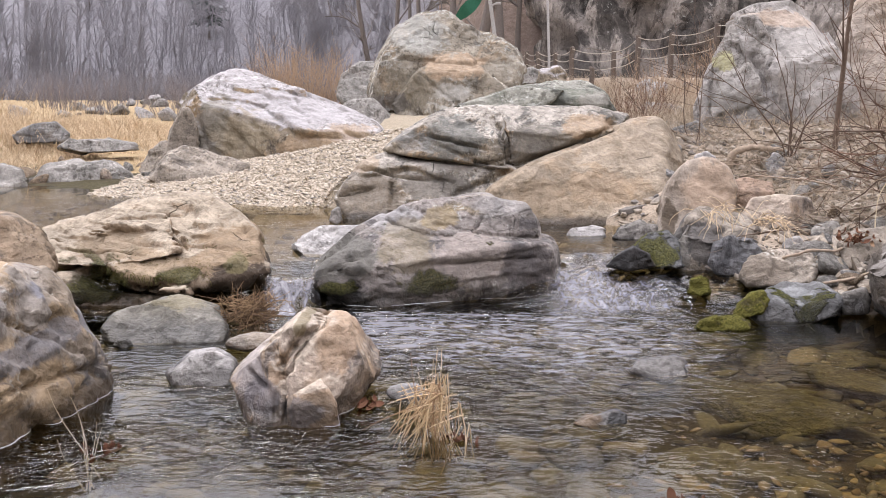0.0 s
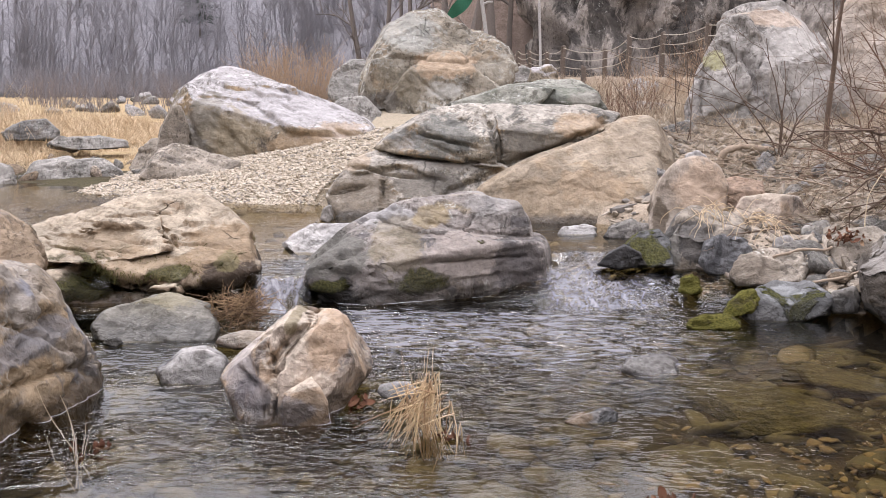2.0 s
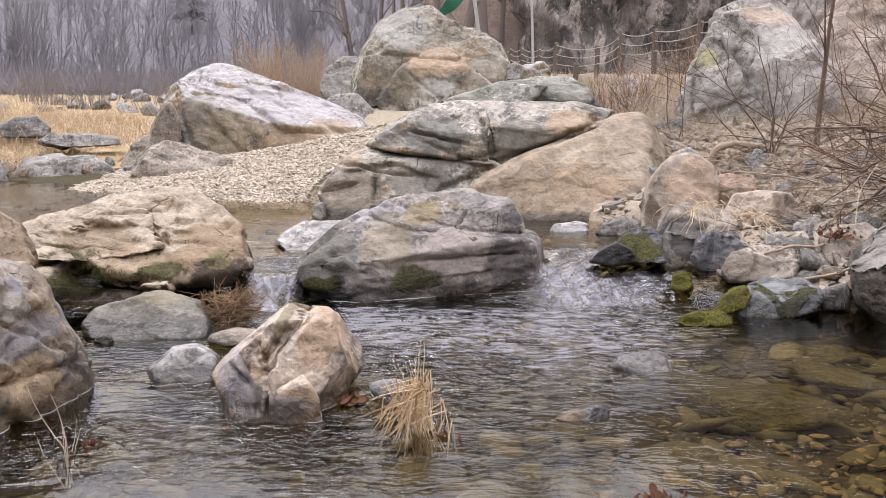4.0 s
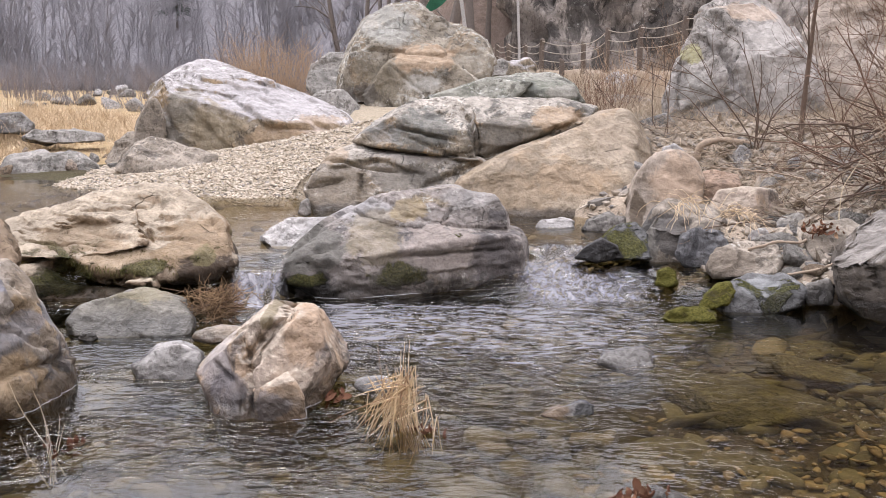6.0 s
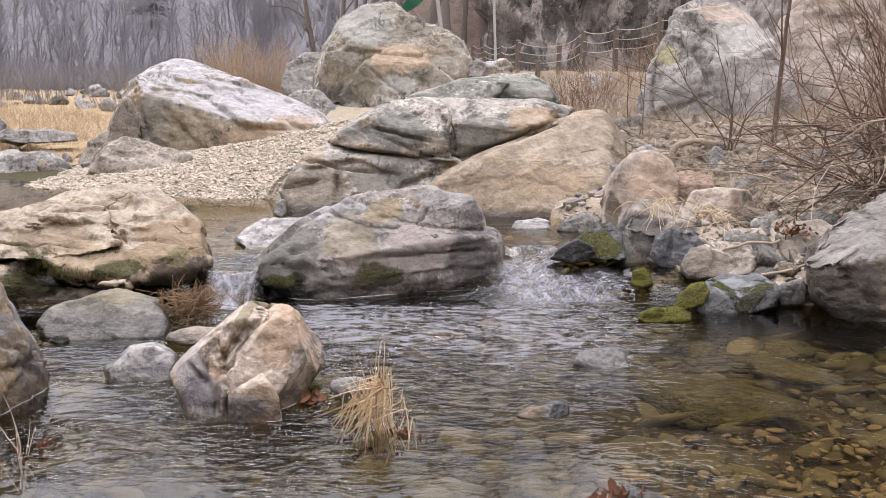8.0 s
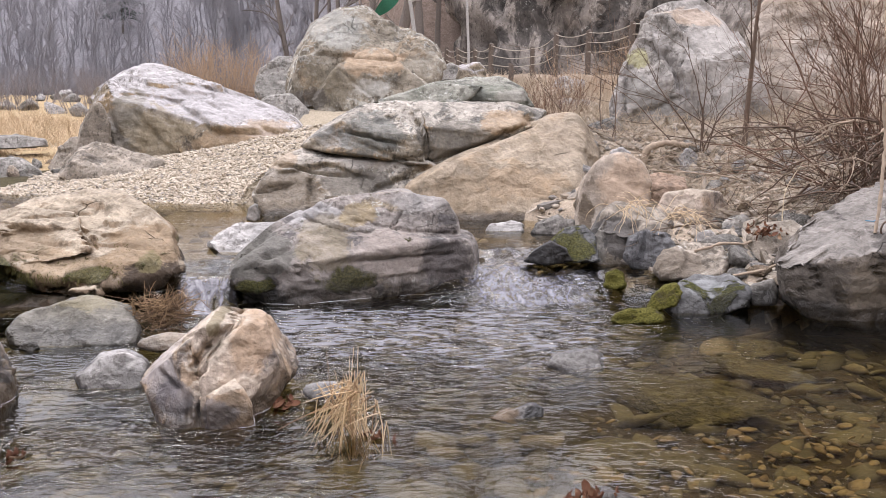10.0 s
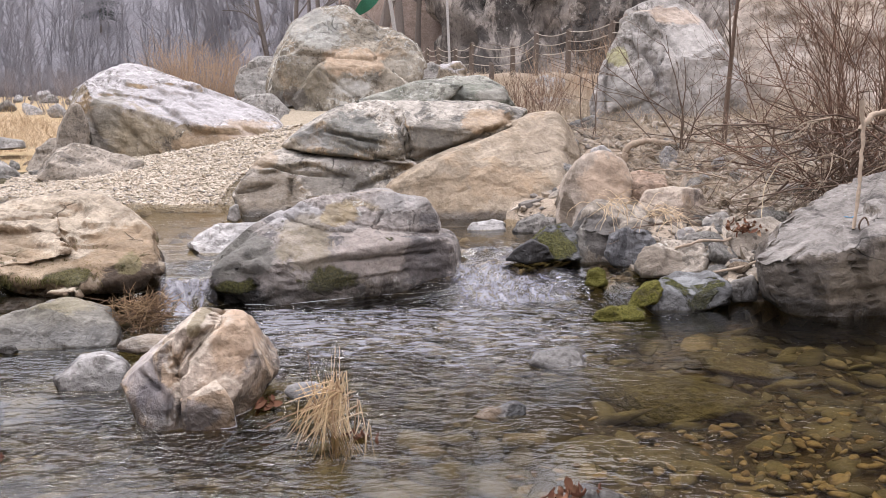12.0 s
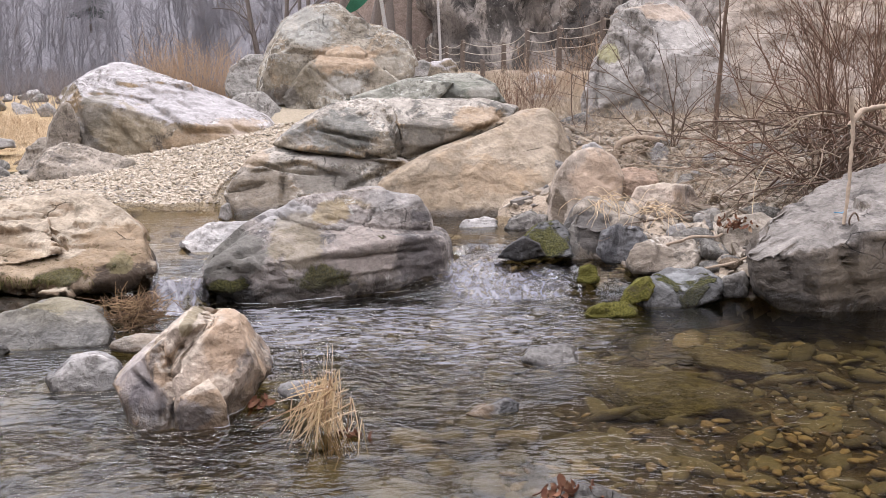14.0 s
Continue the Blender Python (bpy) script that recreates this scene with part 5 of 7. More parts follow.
rapid_stone.scale, moss_hump.scale, moss_stone.scale = (0.72, 0.72, 0.72), (0.84, 0.84, 0.9), (0.9, 0.8, 0.8)
boulder("stone", "grey stone between larger rocks", ROCK_DARKWET, (3.01, 6.87, 0.08),
        [(154, 17, 0.1), (124, 72, 0.09), (-17, 35, 0.12), (-26, -6, 0.12), (-80, -76, 0.1), (163, -28, 0.12), (-90, 25, 0.12), (90, 10, 0.25), (0, -90, 0.25)],
        seed=37, level=4, crisp=57, lump=0.05)
# The near-black zone paints shade along its undercut foot
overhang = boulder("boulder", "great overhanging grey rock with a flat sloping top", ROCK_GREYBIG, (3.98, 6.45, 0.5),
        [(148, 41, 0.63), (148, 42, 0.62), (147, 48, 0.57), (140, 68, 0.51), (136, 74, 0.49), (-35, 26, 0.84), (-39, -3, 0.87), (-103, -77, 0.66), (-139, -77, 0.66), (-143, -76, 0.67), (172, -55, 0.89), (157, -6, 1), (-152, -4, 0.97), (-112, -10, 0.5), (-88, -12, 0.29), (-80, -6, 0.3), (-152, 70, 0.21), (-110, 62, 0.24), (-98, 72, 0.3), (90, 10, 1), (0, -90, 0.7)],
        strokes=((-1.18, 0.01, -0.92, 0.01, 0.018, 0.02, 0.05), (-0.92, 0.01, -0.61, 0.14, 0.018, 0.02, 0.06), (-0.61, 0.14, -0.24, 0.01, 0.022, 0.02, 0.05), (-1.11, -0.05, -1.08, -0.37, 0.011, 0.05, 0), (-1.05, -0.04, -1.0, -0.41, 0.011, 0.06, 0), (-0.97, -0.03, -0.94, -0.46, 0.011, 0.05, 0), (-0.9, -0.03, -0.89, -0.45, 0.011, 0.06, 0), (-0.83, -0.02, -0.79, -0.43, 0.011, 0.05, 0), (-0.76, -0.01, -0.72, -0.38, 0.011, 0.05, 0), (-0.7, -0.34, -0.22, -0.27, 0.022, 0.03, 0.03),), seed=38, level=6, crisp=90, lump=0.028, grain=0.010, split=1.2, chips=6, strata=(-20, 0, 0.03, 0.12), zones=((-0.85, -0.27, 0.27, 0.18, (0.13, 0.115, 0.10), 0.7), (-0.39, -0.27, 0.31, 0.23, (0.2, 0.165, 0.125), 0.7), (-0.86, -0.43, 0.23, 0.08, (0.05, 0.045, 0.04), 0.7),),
        cracks=((-1.06, -0.22, -0.23, 156, -6, 0.013, 0.07, 0.17), (-0.97, -0.23, -0.23, 155, -6, 0.013, 0.07, 0.21), (-0.86, -0.25, -0.27, 155, -6, 0.013, 0.07, 0.21), (-0.72, -0.26, -0.26, 153, -5, 0.013, 0.07, 0.25), (-0.50, -0.26, -0.06, 156, -31, 0.013, 0.07, 0.17), (-0.37, -0.32, -0.35, 154, -22, 0.013, 0.07, 0.18),))
boulder("stone", "flat grey stone just breaking the water", ROCK_PALE, (1.27, 5.43, -0.02),
        [(160, 27, 0.13), (121, 70, 0.06), (17, 63, 0.09), (-10, 15, 0.14), (-57, -67, 0.08), (-145, -69, 0.07), (-90, 50, 0.15), (90, 10, 0.18), (0, -90, 0.15)],
        seed=39, level=5, crisp=28, lump=0.05)
boulder("stone", "small two-toned stone just out of the water", ROCK_PALE, (0.75, 4.43, 0.0),
        [(140, 57, 0.04), (130, 63, 0.03), (26, 62, 0.08), (-9, 8, 0.13), (-53, -63, 0.05), (-134, -67, 0.05), (-80, 40, 0.05), (90, 10, 0.12), (0, -90, 0.1)],
        seed=40, level=5, crisp=48, lump=0.05, zones=((0.03, 0.05, 0.08, 0.03, (0.5, 0.48, 0.47), 0.85), (-0.11, 0.02, 0.11, 0.05, (0.40, 0.28, 0.17), 0.9), (0.09, 0.01, 0.06, 0.035, (0.05, 0.05, 0.05), 0.9),))
boulder("stone", "wet stone with brown leaves caught on it", ROCK_DARKWET, (0.99, 3.39, -0.02),
        [(152, 31, 0.14), (123, 59, 0.08), (63, 67, 0.05), (45, 65, 0.05), (-1, 34, 0.12), (-89, -65, 0.05), (177, -21, 0.18), (-90, 45, 0.06), (90, 10, 0.15), (0, -90, 0.15)],
        seed=41, level=5, crisp=26, lump=0.05)
boulder("stone", "smooth pebble caught in dry grass", ROCK_PALE, (-0.17, 4.59, 0.09),
        [(176, 23, 0.1), (106, 73, 0.04), (27, 55, 0.06), (-18, -47, 0.08), (-82, -72, 0.04), (-155, -49, 0.07), (-90, 30, 0.04), (90, 10, 0.09), (0, -90, 0.1)],
        seed=42, level=4, crisp=22, lump=0.04)
boulder("stone", "small pebble at the water edge", ROCK_GREY, (-2.03, 5.89, 0.0),
        [(-175, 46, 0.04), (90, 76, 0.04), (26, 28, 0.06), (-2, -55, 0.04), (-137, -59, 0.02), (-90, 30, 0.05), (90, 10, 0.07), (0, -90, 0.1)],
        seed=43, level=4, crisp=22, lump=0.04)
boulder("stone", "flat pinkish stone behind the split rock", ROCK_PINK, (-1.16, 5.75, 0.06),
        [(-176, 33, 0.14), (144, 72, 0.06), (72, 75, 0.06), (9, -1, 0.17), (-53, -74, 0.05), (-129, -68, 0.07), (-90, 45, 0.08), (90, 10, 0.2), (0, -90, 0.15)],
        seed=44, level=4, crisp=26, lump=0.04)
boulder("boulder", "low grey rock at the far edge of the pool", ROCK_GREY, (-5.98, 16.01, 0.36),
        [(-160, 34, 0.58), (-173, 78, 0.24), (105, 87, 0.21), (23, 50, 0.45), (20, 20, 0.67), (-57, -85, 0.22), (-125, -82, 0.22), (-90, 30, 0.05), (-90, 60, 0.1), (90, 10, 0.8), (0, -90, 0.4)],
        seed=45, level=5, crisp=57, lump=0.05)
boulder("boulder", "grey rock at the pool edge", ROCK_GREY, (-7.57, 15.6, 0.31),
        [(-159, 59, 0.27), (159, 86, 0.22), (31, 64, 0.4), (24, 8, 0.67), (10, -72, 0.34), (-130, -79, 0.21), (-90, 30, 0.25), (90, 10, 0.8), (0, -90, 0.4)],
        seed=46, level=5, crisp=57, lump=0.05)
boulder("boulder", "flat blue-grey rock in dry grass", ROCK_DARK, (-9.25, 22.15, 0.88),
        [(-159, 62, 0.24), (-167, 84, 0.21), (23, 41, 0.43), (21, -11, 0.6), (-53, -88, 0.23), (-155, -25, 0.57), (-90, 30, 0.33), (90, 10, 0.7), (0, -90, 0.5)],
        seed=47, level=5, crisp=57, lump=0.05)
boulder("boulder", "long flat grey rock along the bank", ROCK_GREY, (-7.01, 19.6, 0.69),
        [(-162, 59, 0.36), (152, 87, 0.12), (28, 79, 0.17), (19, 23, 0.67), (-38, -87, 0.12), (-147, -78, 0.19), (-90, 40, 0.31), (90, 10, 0.7), (0, -90, 0.4)],
        seed=48, level=5, crisp=57, lump=0.05)
boulder("stone", "small wet stone against the slab", ROCK_DARKWET, (-1.19, 10.54, 0.29),
        [(-175, 17, 0.05), (174, 63, 0.07), (7, 12, 0.06), (-3, -51, 0.09), (-162, -59, 0.09), (-90, 20, 0.1), (90, 10, 0.15), (0, -90, 0.2)],
        seed=49, level=4, crisp=57, lump=0.05)
boulder("stone", "flat wet stone in the stream", ROCK_PALE, (1.45, 9.52, 0.25),
        [(169, 27, 0.15), (137, 78, 0.05), (7, 66, 0.08), (-7, 19, 0.16), (-90, -82, 0.06), (-90, 50, 0.04), (90, 10, 0.2), (0, -90, 0.2)],
        seed=50, level=4, crisp=48, lump=0.05)
boulder("stone", "low grey stone at the stream edge", ROCK_DARKWET, (1.91, 9.32, 0.28),
        [(166, 27, 0.17), (152, 67, 0.09), (26, 79, 0.1), (-11, 16, 0.21), (-90, -82, 0.09), (-90, 30, 0.09), (90, 10, 0.25), (0, -90, 0.25)],
        seed=51, level=4, crisp=54, lump=0.05)
boulder("boulder", "flat grey rock below the tall boulder", ROCK_GREY, (3.98, 11.5, 0.66),
        [(160, 37, 0.28), (148, 76, 0.17), (-14, 63, 0.28), (-21, 3, 0.44), (-40, -76, 0.21), (-178, -76, 0.23), (-100, 35, 0.17), (90, 10, 0.5), (0, -90, 0.5)],
        seed=52, level=5, crisp=57, lump=0.04)
boulder("boulder", "dark angular rock beside the ochre boulder", ROCK_DARK, (3.43, 13.28, 1.05),
        [(167, 5, 0.27), (162, 73, 0.2), (-14, 48, 0.22), (-16, -16, 0.26), (-158, -85, 0.21), (-90, 20, 0.28), (90, 10, 0.5), (0, -90, 0.5)],
        seed=53, level=4, crisp=66, lump=0.04)
boulder("stone", "pale wide stone on the bank", ROCK_PALE, (3.0, 8.01, 0.33),
        [(156, 31, 0.1), (135, 73, 0.07), (-3, 67, 0.07), (-19, 16, 0.11), (-56, -76, 0.06), (169, -48, 0.1), (-90, 35, 0.08), (90, 10, 0.15), (0, -90, 0.2)],
        seed=54, level=4, crisp=20, lump=0.03)
boulder("stone", "long grey stone on the bank", ROCK_GREY, (3.37, 8.43, 0.37),
        [(154, 36, 0.09), (138, 71, 0.08), (-16, 43, 0.16), (-28, -36, 0.1), (-53, -76, 0.09), (166, -43, 0.16), (-90, 40, 0.09), (90, 10, 0.2), (0, -90, 0.25)],
        seed=55, level=4, crisp=63, lump=0.04)
boulder("boulder", "tan grey stone beside the overhanging rock", ROCK_TANGREY, (3.46, 7.61, 0.35),
        [(152, 38, 0.23), (129, 76, 0.18), (-12, 63, 0.21), (-29, -25, 0.17), (-48, -69, 0.15), (160, -19, 0.23), (-95, 45, 0.21), (90, 10, 0.3), (0, -90, 0.35)],
        seed=56, level=5, crisp=57, lump=0.04)


# ---- loose stones ----
def chip(seed, level=2, flat=0.6, crisp=12):
    """A small worn stone of about unit size, as points and triangles."""
    dice = np.random.default_rng(seed)
    unit, faces = ball(level)
    n = dice.normal(size=(9, 3))
    n /= np.linalg.norm(n, axis=1)[:, None]
    d = dice.uniform(0.62, 1.0, 9)
    s = np.clip(unit @ n.T / d, 0.05, None)
    pts = unit / ((s ** crisp).sum(1) ** (1 / crisp) + 0.15)[:, None]
    pts = pts * np.array([1.0, dice.uniform(0.6, 0.9), flat * dice.uniform(0.7, 1.2)])
    return pts, faces


def turned(count, dice, tilt=0.35):
    """Random turns, mostly about the upright."""
    a = dice.uniform(0, 2 * np.pi, count)
    b, c = dice.normal(0, tilt, count), dice.normal(0, tilt, count)
    mats = np.empty((count, 3, 3))
    for k in range(count):
        mats[k] = np.array(Euler((b[k], c[k], a[k])).to_matrix())
    return mats


def heap(name, places, sizes, material, dice, level=1, flat=0.6, shade=False, kinds=12, tilt=0.35, crisp=12):
    """Very many stones as one mesh."""
    turns = turned(len(places), dice, tilt)
    which = dice.integers(0, kinds, len(places))
    verts, faces, base = [], [], 0
    for k in range(kinds):
        pts, tri = chip(1000 + k, level, flat, crisp)
        pick = np.where(which == k)[0]
        v = np.einsum("nij,pj->npi", turns[pick] * sizes[pick, None, None], pts) + places[pick, None, :]
        verts.append(v.reshape(-1, 3))
        faces.append((tri[None] + base + len(pts) * np.arange(len(pick))[:, None, None]).reshape(-1, 3))
        base += len(pts) * len(pick)
    return sheet(name, np.concatenate(verts), np.concatenate(faces), material, shade=shade)


dice = np.random.default_rng(21)
# gravel bar
n = 30000
gx, gy = dice.uniform(-5.2, 0.3, n), 12.0 + 5.8 * dice.uniform(0, 1, n) ** 1.25
gz = ground_height(gx, gy)
keep = gz > 0.13
gx, gy, gz = gx[keep], gy[keep], gz[keep]
size = 0.015 + 0.03 * dice.uniform(0, 1, len(gx)) ** 2.6
gravel = new("gravel", heap("gravel", np.stack([gx, gy, gz + 0.3 * size], 1), size, GRAVEL, dice, 1, 0.48, crisp=6, tilt=0.25))
tagged(gravel, "pale tan angular gravel heaped in a bar", "gravel", kind="stuff")

# stones on the bed of the pool
n = 5600
bx, by = dice.uniform(-3.2, 4.8, n), dice.uniform(2.6, 8.6, n)
bz = ground_height(bx, by)
keep = bz < 0.1
bx, by, bz = bx[keep], by[keep], bz[keep]
size = 0.02 + 0.12 * dice.uniform(0, 1, len(bx)) ** 3.6
bed = new("bed_stones", heap("bed_stones", np.stack([bx, by, bz + 0.12 * size], 1), size, BED_STONES, dice, 2, 0.3, True, tilt=0.12, crisp=5))
tagged(bed, "brown and olive stones covering the stream bed under clear water", "stones", kind="stuff")
n = 420
ax, ay = dice.normal(2.15, 0.6, n), dice.normal(3.95, 0.42, n)
size = 0.012 + 0.035 * dice.uniform(0, 1, n) ** 2
AMBER_STONES = pebble_material("amber_stones", (0.17, 0.12, 0.06), (0.30, 0.23, 0.12), (0.08, 0.065, 0.035), 0.2)
amber = new("amber_pebbles", heap("amber_pebbles", np.stack([ax, ay, ground_height(ax, ay) + 0.03 + 0.2 * size], 1), size, AMBER_STONES, dice, 2, 0.35, True, tilt=0.15, crisp=6))
tagged(amber, "small amber pebbles among brown stones under clear water", "pebbles", kind="stuff")
n = 900
ux, uy = dice.uniform(-9, 2.2, n), dice.uniform(8.2, 13.5, n)
uz = ground_height(ux, uy)
keep = uz < 0.2
size = 0.04 + 0.1 * dice.uniform(0, 1, keep.sum()) ** 3
upper_bed = new("upper_bed_stones", heap("upper_bed_stones", np.stack([ux[keep], uy[keep], uz[keep]], 1), size, BANK_STONES, dice, 1, 0.4, True))
tagged(upper_bed, "tan stones on the bed of the upper pool", "stones", kind="stuff")

# large flat stones lying under the water
for k, (x, y, s) in enumerate(((-0.05, 4.2, 0.22), (-0.32, 4.42, 0.17), (2.55, 5.7, 0.3), (0.87, 4.9, 0.2), (1.2, 4.4, 0.22), (-1.7, 6.0, 0.2), (2.4, 7.0, 0.22), (0.45, 5.4, 0.16), (2.7, 6.4, 0.28), (0.3, 3.95, 0.2), (1.7, 4.9, 0.2), (1.9, 5.6, 0.24), (0.75, 4.2, 0.16), (2.2, 5.0, 0.18))):
    pts, tri = chip(700 + k, 3, 0.3, 8)
    pts = pts + 0.04 * layered(pts * 2.5, 3, k)[:, None] * pts
    ob = new("stone", sheet("stone", pts, tri, stone_material(BED_SLAB)))
    ob.matrix_world = Matrix.LocRotScale((x, y, float(ground_height(x, y)) + 0.1 * s), Euler((0.05, 0.04, dice.uniform(0, 6.28))), (s * 1.25, s * 1.25, s * 0.45))
    tagged(ob, "flat olive stone lying under the clear water", "stone", "stones under the water")

# rubble on the bank
n = 9500
rx, ry = dice.uniform(1.9, 7.5, n), 6.7 + 8.5 * dice.uniform(0, 1, n) ** 1.3
keep = rx - bank_line(ry) > -0.05
rx, ry = rx[keep], ry[keep]
size = 0.022 + 0.075 * dice.uniform(0, 1, len(rx)) ** 2.8
rubble = new("rubble", heap("rubble", np.stack([rx, ry, ground_height(rx, ry) + 0.25 * size], 1), size, BANK_STONES, dice, 1, 0.55))
tagged(rubble, "grey and tan rubble strewn over the bank", "stones", kind="stuff")

# stones that can be told apart on the bank, and along the far edge of the pool
STONE_MESHES = []
for k in range(10):
    pts, tri = chip(500 + k, 3, 0.62)
    pts = pts + 0.03 * layered(pts * 3.0, 3, k)[:, None] * pts
    STONE_MESHES.append(sheet("stone", pts, tri, stone_material((ROCK_GREY, ROCK_PINK, ROCK_PALE, ROCK_GREY, ROCK_TAN)[k % 5])))


def loose_stone(x, y, s, k, label, group):
    ob = new("stone", STONE_MESHES[k % 10])
    ob.matrix_world = Matrix.LocRotScale((x, y, float(ground_height(x, y)) + 0.2 * s), Euler((dice.normal(0, 0.25), dice.normal(0, 0.25), dice.uniform(0, 6.28))), (s, s, s))
    tagged(ob, label, "stone", group)


WORDS = ["grey angular stone lying on the bank", "pinkish stone lying on the bank", "pale worn stone lying on the bank", "grey weathered stone on the bank", "brown stone lying on the bank"]
for _ in range(26):
    x, y = dice.uniform(3.4, 8.5), dice.uniform(14.5, 27)
    loose_stone(x, y, dice.uniform(0.15, 0.5), (0, 2, 3, 5, 7, 8)[int(dice.integers(0, 6))], "grey stone half hidden in dry grass", "stones on the slope")
count = 0
while count < 210:
    x, y = dice.uniform(1.9, 6.0), 6.8 + 5.0 * dice.uniform(0, 1) ** 1.4
    if x - bank_line(y) < 0.02:
        continue
    k = int(dice.integers(0, 10))
    loose_stone(x, y, 0.06 + 0.13 * dice.uniform(0, 1) ** 2.0, k, WORDS[k % 5], "stones on the bank")
    count += 1
for _ in range(34):
    x, y = dice.uniform(-9.5, -4.3), dice.uniform(15.4, 18.5)
    k = int(dice.integers(0, 10))
    loose_stone(x, y, 0.12 + 0.2 * dice.uniform(0, 1) ** 2, k, "grey stone at the far edge of the pool", "stones along the far bank")
for _ in range(22):
    x, y = dice.uniform(-20, -8), dice.uniform(36, 60)
    loose_stone(x, y, dice.uniform(0.2, 0.6), (0, 2, 3, 5, 7, 8)[int(dice.integers(0, 6))], "pale grey boulder far off in the valley", "boulders in the valley")


# ---- stalks, twigs and branches ----
class Bundle:
    """Gathers tapering tubes and makes one mesh of them."""

    def __init__(self):
        self.v, self.f, self.n = [], [], 0

    def tube(self, path, radii, sides=4):
        path, radii = np.asarray(path, float), np.asarray(radii, float)
        run = np.gradient(path, axis=0)
        run /= np.linalg.norm(run, axis=1)[:, None] + 1e-9
        ref = np.array([0.31, 0.87, 0.38]) if abs(run[0] @ np.array([0.31, 0.87, 0.38])) < 0.9 else np.array([1.0, 0, 0])
        a = np.cross(run, ref)
        a /= np.linalg.norm(a, axis=1)[:, None] + 1e-9
        b = np.cross(run, a)
        ang = np.arange(sides) * 2 * np.pi / sides
        ring = path[:, None] + radii[:, None, None] * (np.cos(ang)[None, :, None] * a[:, None] + np.sin(ang)[None, :, None] * b[:, None])
        i = np.arange(len(path) * sides).reshape(len(path), sides)
        j = np.roll(i, -1, 1)
        self.f.append(np.stack([i[:-1], j[:-1], j[1:], i[1:]], -1).reshape(-1, 4) + self.n)
        self.v.append(ring.reshape(-1, 3))
        self.n += len(path) * sides

    def mesh(self, name, material):
        return sheet(name, np.concatenate(self.v), np.concatenate(self.f), material)


def unit(v):
    v = np.asarray(v, float)
    return v / (np.linalg.norm(v) + 1e-9)


def limb(start, way_, length, dice, bend=0.12, droop=0.0, steps=6):
    """A wandering line of points."""
    pts, d = [np.asarray(start, float)], unit(way_)
    for _ in range(steps):
        d = unit(d + dice.normal(0, bend, 3) + np.array([0, 0, -droop]))
        pts.append(pts[-1] + d * length / steps)
    return np.array(pts)


def branch_out(bundle, start, way_, length, radius, dice, depth, bend=0.12, spread=0.7, kids=5, droop=0.0, sides=4, lift=0.15):
    path = limb(start, way_, length, dice, bend, droop)
    bundle.tube(path, np.linspace(radius, radius * 0.35, len(path)), sides)
    if depth:
        for _ in range(kids):
            k = dice.uniform(0.25, 1.0)
            p = path[min(int(k * (len(path) - 1)), len(path) - 2)]
            d = unit(unit(way_) + dice.normal(0, spread, 3) + np.array([0, 0, lift]))
            branch_out(bundle, p, d, length * dice.uniform(0.35, 0.65), radius * 0.5, dice, depth - 1, bend * 1.2, spread, max(2, kids - 1), droop, max(3, sides - 1), lift)


def base_z(x, y, sink=0.05):
    return float(ground_height(x, y)) - sink


# reeds on the left bank
def blades(name, x, y, height, material, dice, lean=0.25, width=0.006, droop=0.2, lift=0.0, segs=3):
    """Thin bent stalks as one mesh, each a tapering three-sided spike."""
    n = len(x)
    z = ground_height(x, y) - 0.03 + lift
    az = dice.uniform(0, 2 * np.pi, n)
    tip = height[:, None] * np.stack([np.cos(az) * lean * dice.uniform(0.2, 1.6, n), np.sin(az) * lean * dice.uniform(0.2, 1.6, n), np.ones(n)], 1)
    root = np.stack([x, y, z], 1)
    rows = []
    side = np.stack([-np.sin(az), np.cos(az), 0 * az], 1)
    fore = np.stack([np.cos(az), np.sin(az), 0 * az], 1)
    for k in range(segs + 1):
        s = k / segs
        mid = root + tip * s + (fore * s * s * 0.6 - np.array([0, 0, 1.0]) * s ** 2.5) * (droop * height * dice.uniform(0, 1, n))[:, None]
        w = width * (1 - 0.85 * s)
        rows.append(np.stack([mid + side * w, mid - side * w * 0.5 + fore * w * 0.8, mid - side * w * 0.5 - fore * w * 0.8], 1))
    v = np.stack(rows, 1).reshape(-1, 3)
    per = (segs + 1) * 3
    f = []
    for k in range(segs):
        for j in range(3):
            f.append([k * 3 + j, k * 3 + (j + 1) % 3, (k + 1) * 3 + (j + 1) % 3, (k + 1) * 3 + j])
    f = (np.array(f)[None] + per * np.arange(n)[:, None, None]).reshape(-1, 4)
    return sheet(name, v, f, material)


dice = np.random.default_rng(31)
n = 26000
qx = -5.6 - 16 * dice.uniform(0, 1, n) ** 1.1
qy = 17.2 + 17 * dice.uniform(0, 1, n) ** 1.2
tufty = layered(np.stack([qx * 0.55, qy * 0.8, 0 * qx], 1), 2, 77)
keep = (tufty > -0.22) & (qx < -5.4 - 0.12 * (qy - 17))
qx, qy, tufty = qx[keep], qy[keep], tufty[keep]
tall = (0.42 + 0.75 * smooth(qy, 18.5, 26)) * dice.uniform(0.6, 1.15, len(qx)) * (0.45 + 0.75 * smooth(tufty, -0.25, 0.6)) * np.interp(qx / qy, [-0.46, -0.38, -0.3], [1.3, 0.95, 0.45])
reeds = new("dry_reeds", blades("dry_reeds", qx, qy, tall, STRAW, dice, 0.65, 0.010, 0.95))
tagged(reeds, "dry straw-coloured reeds on the far bank", "reeds", kind="stuff")

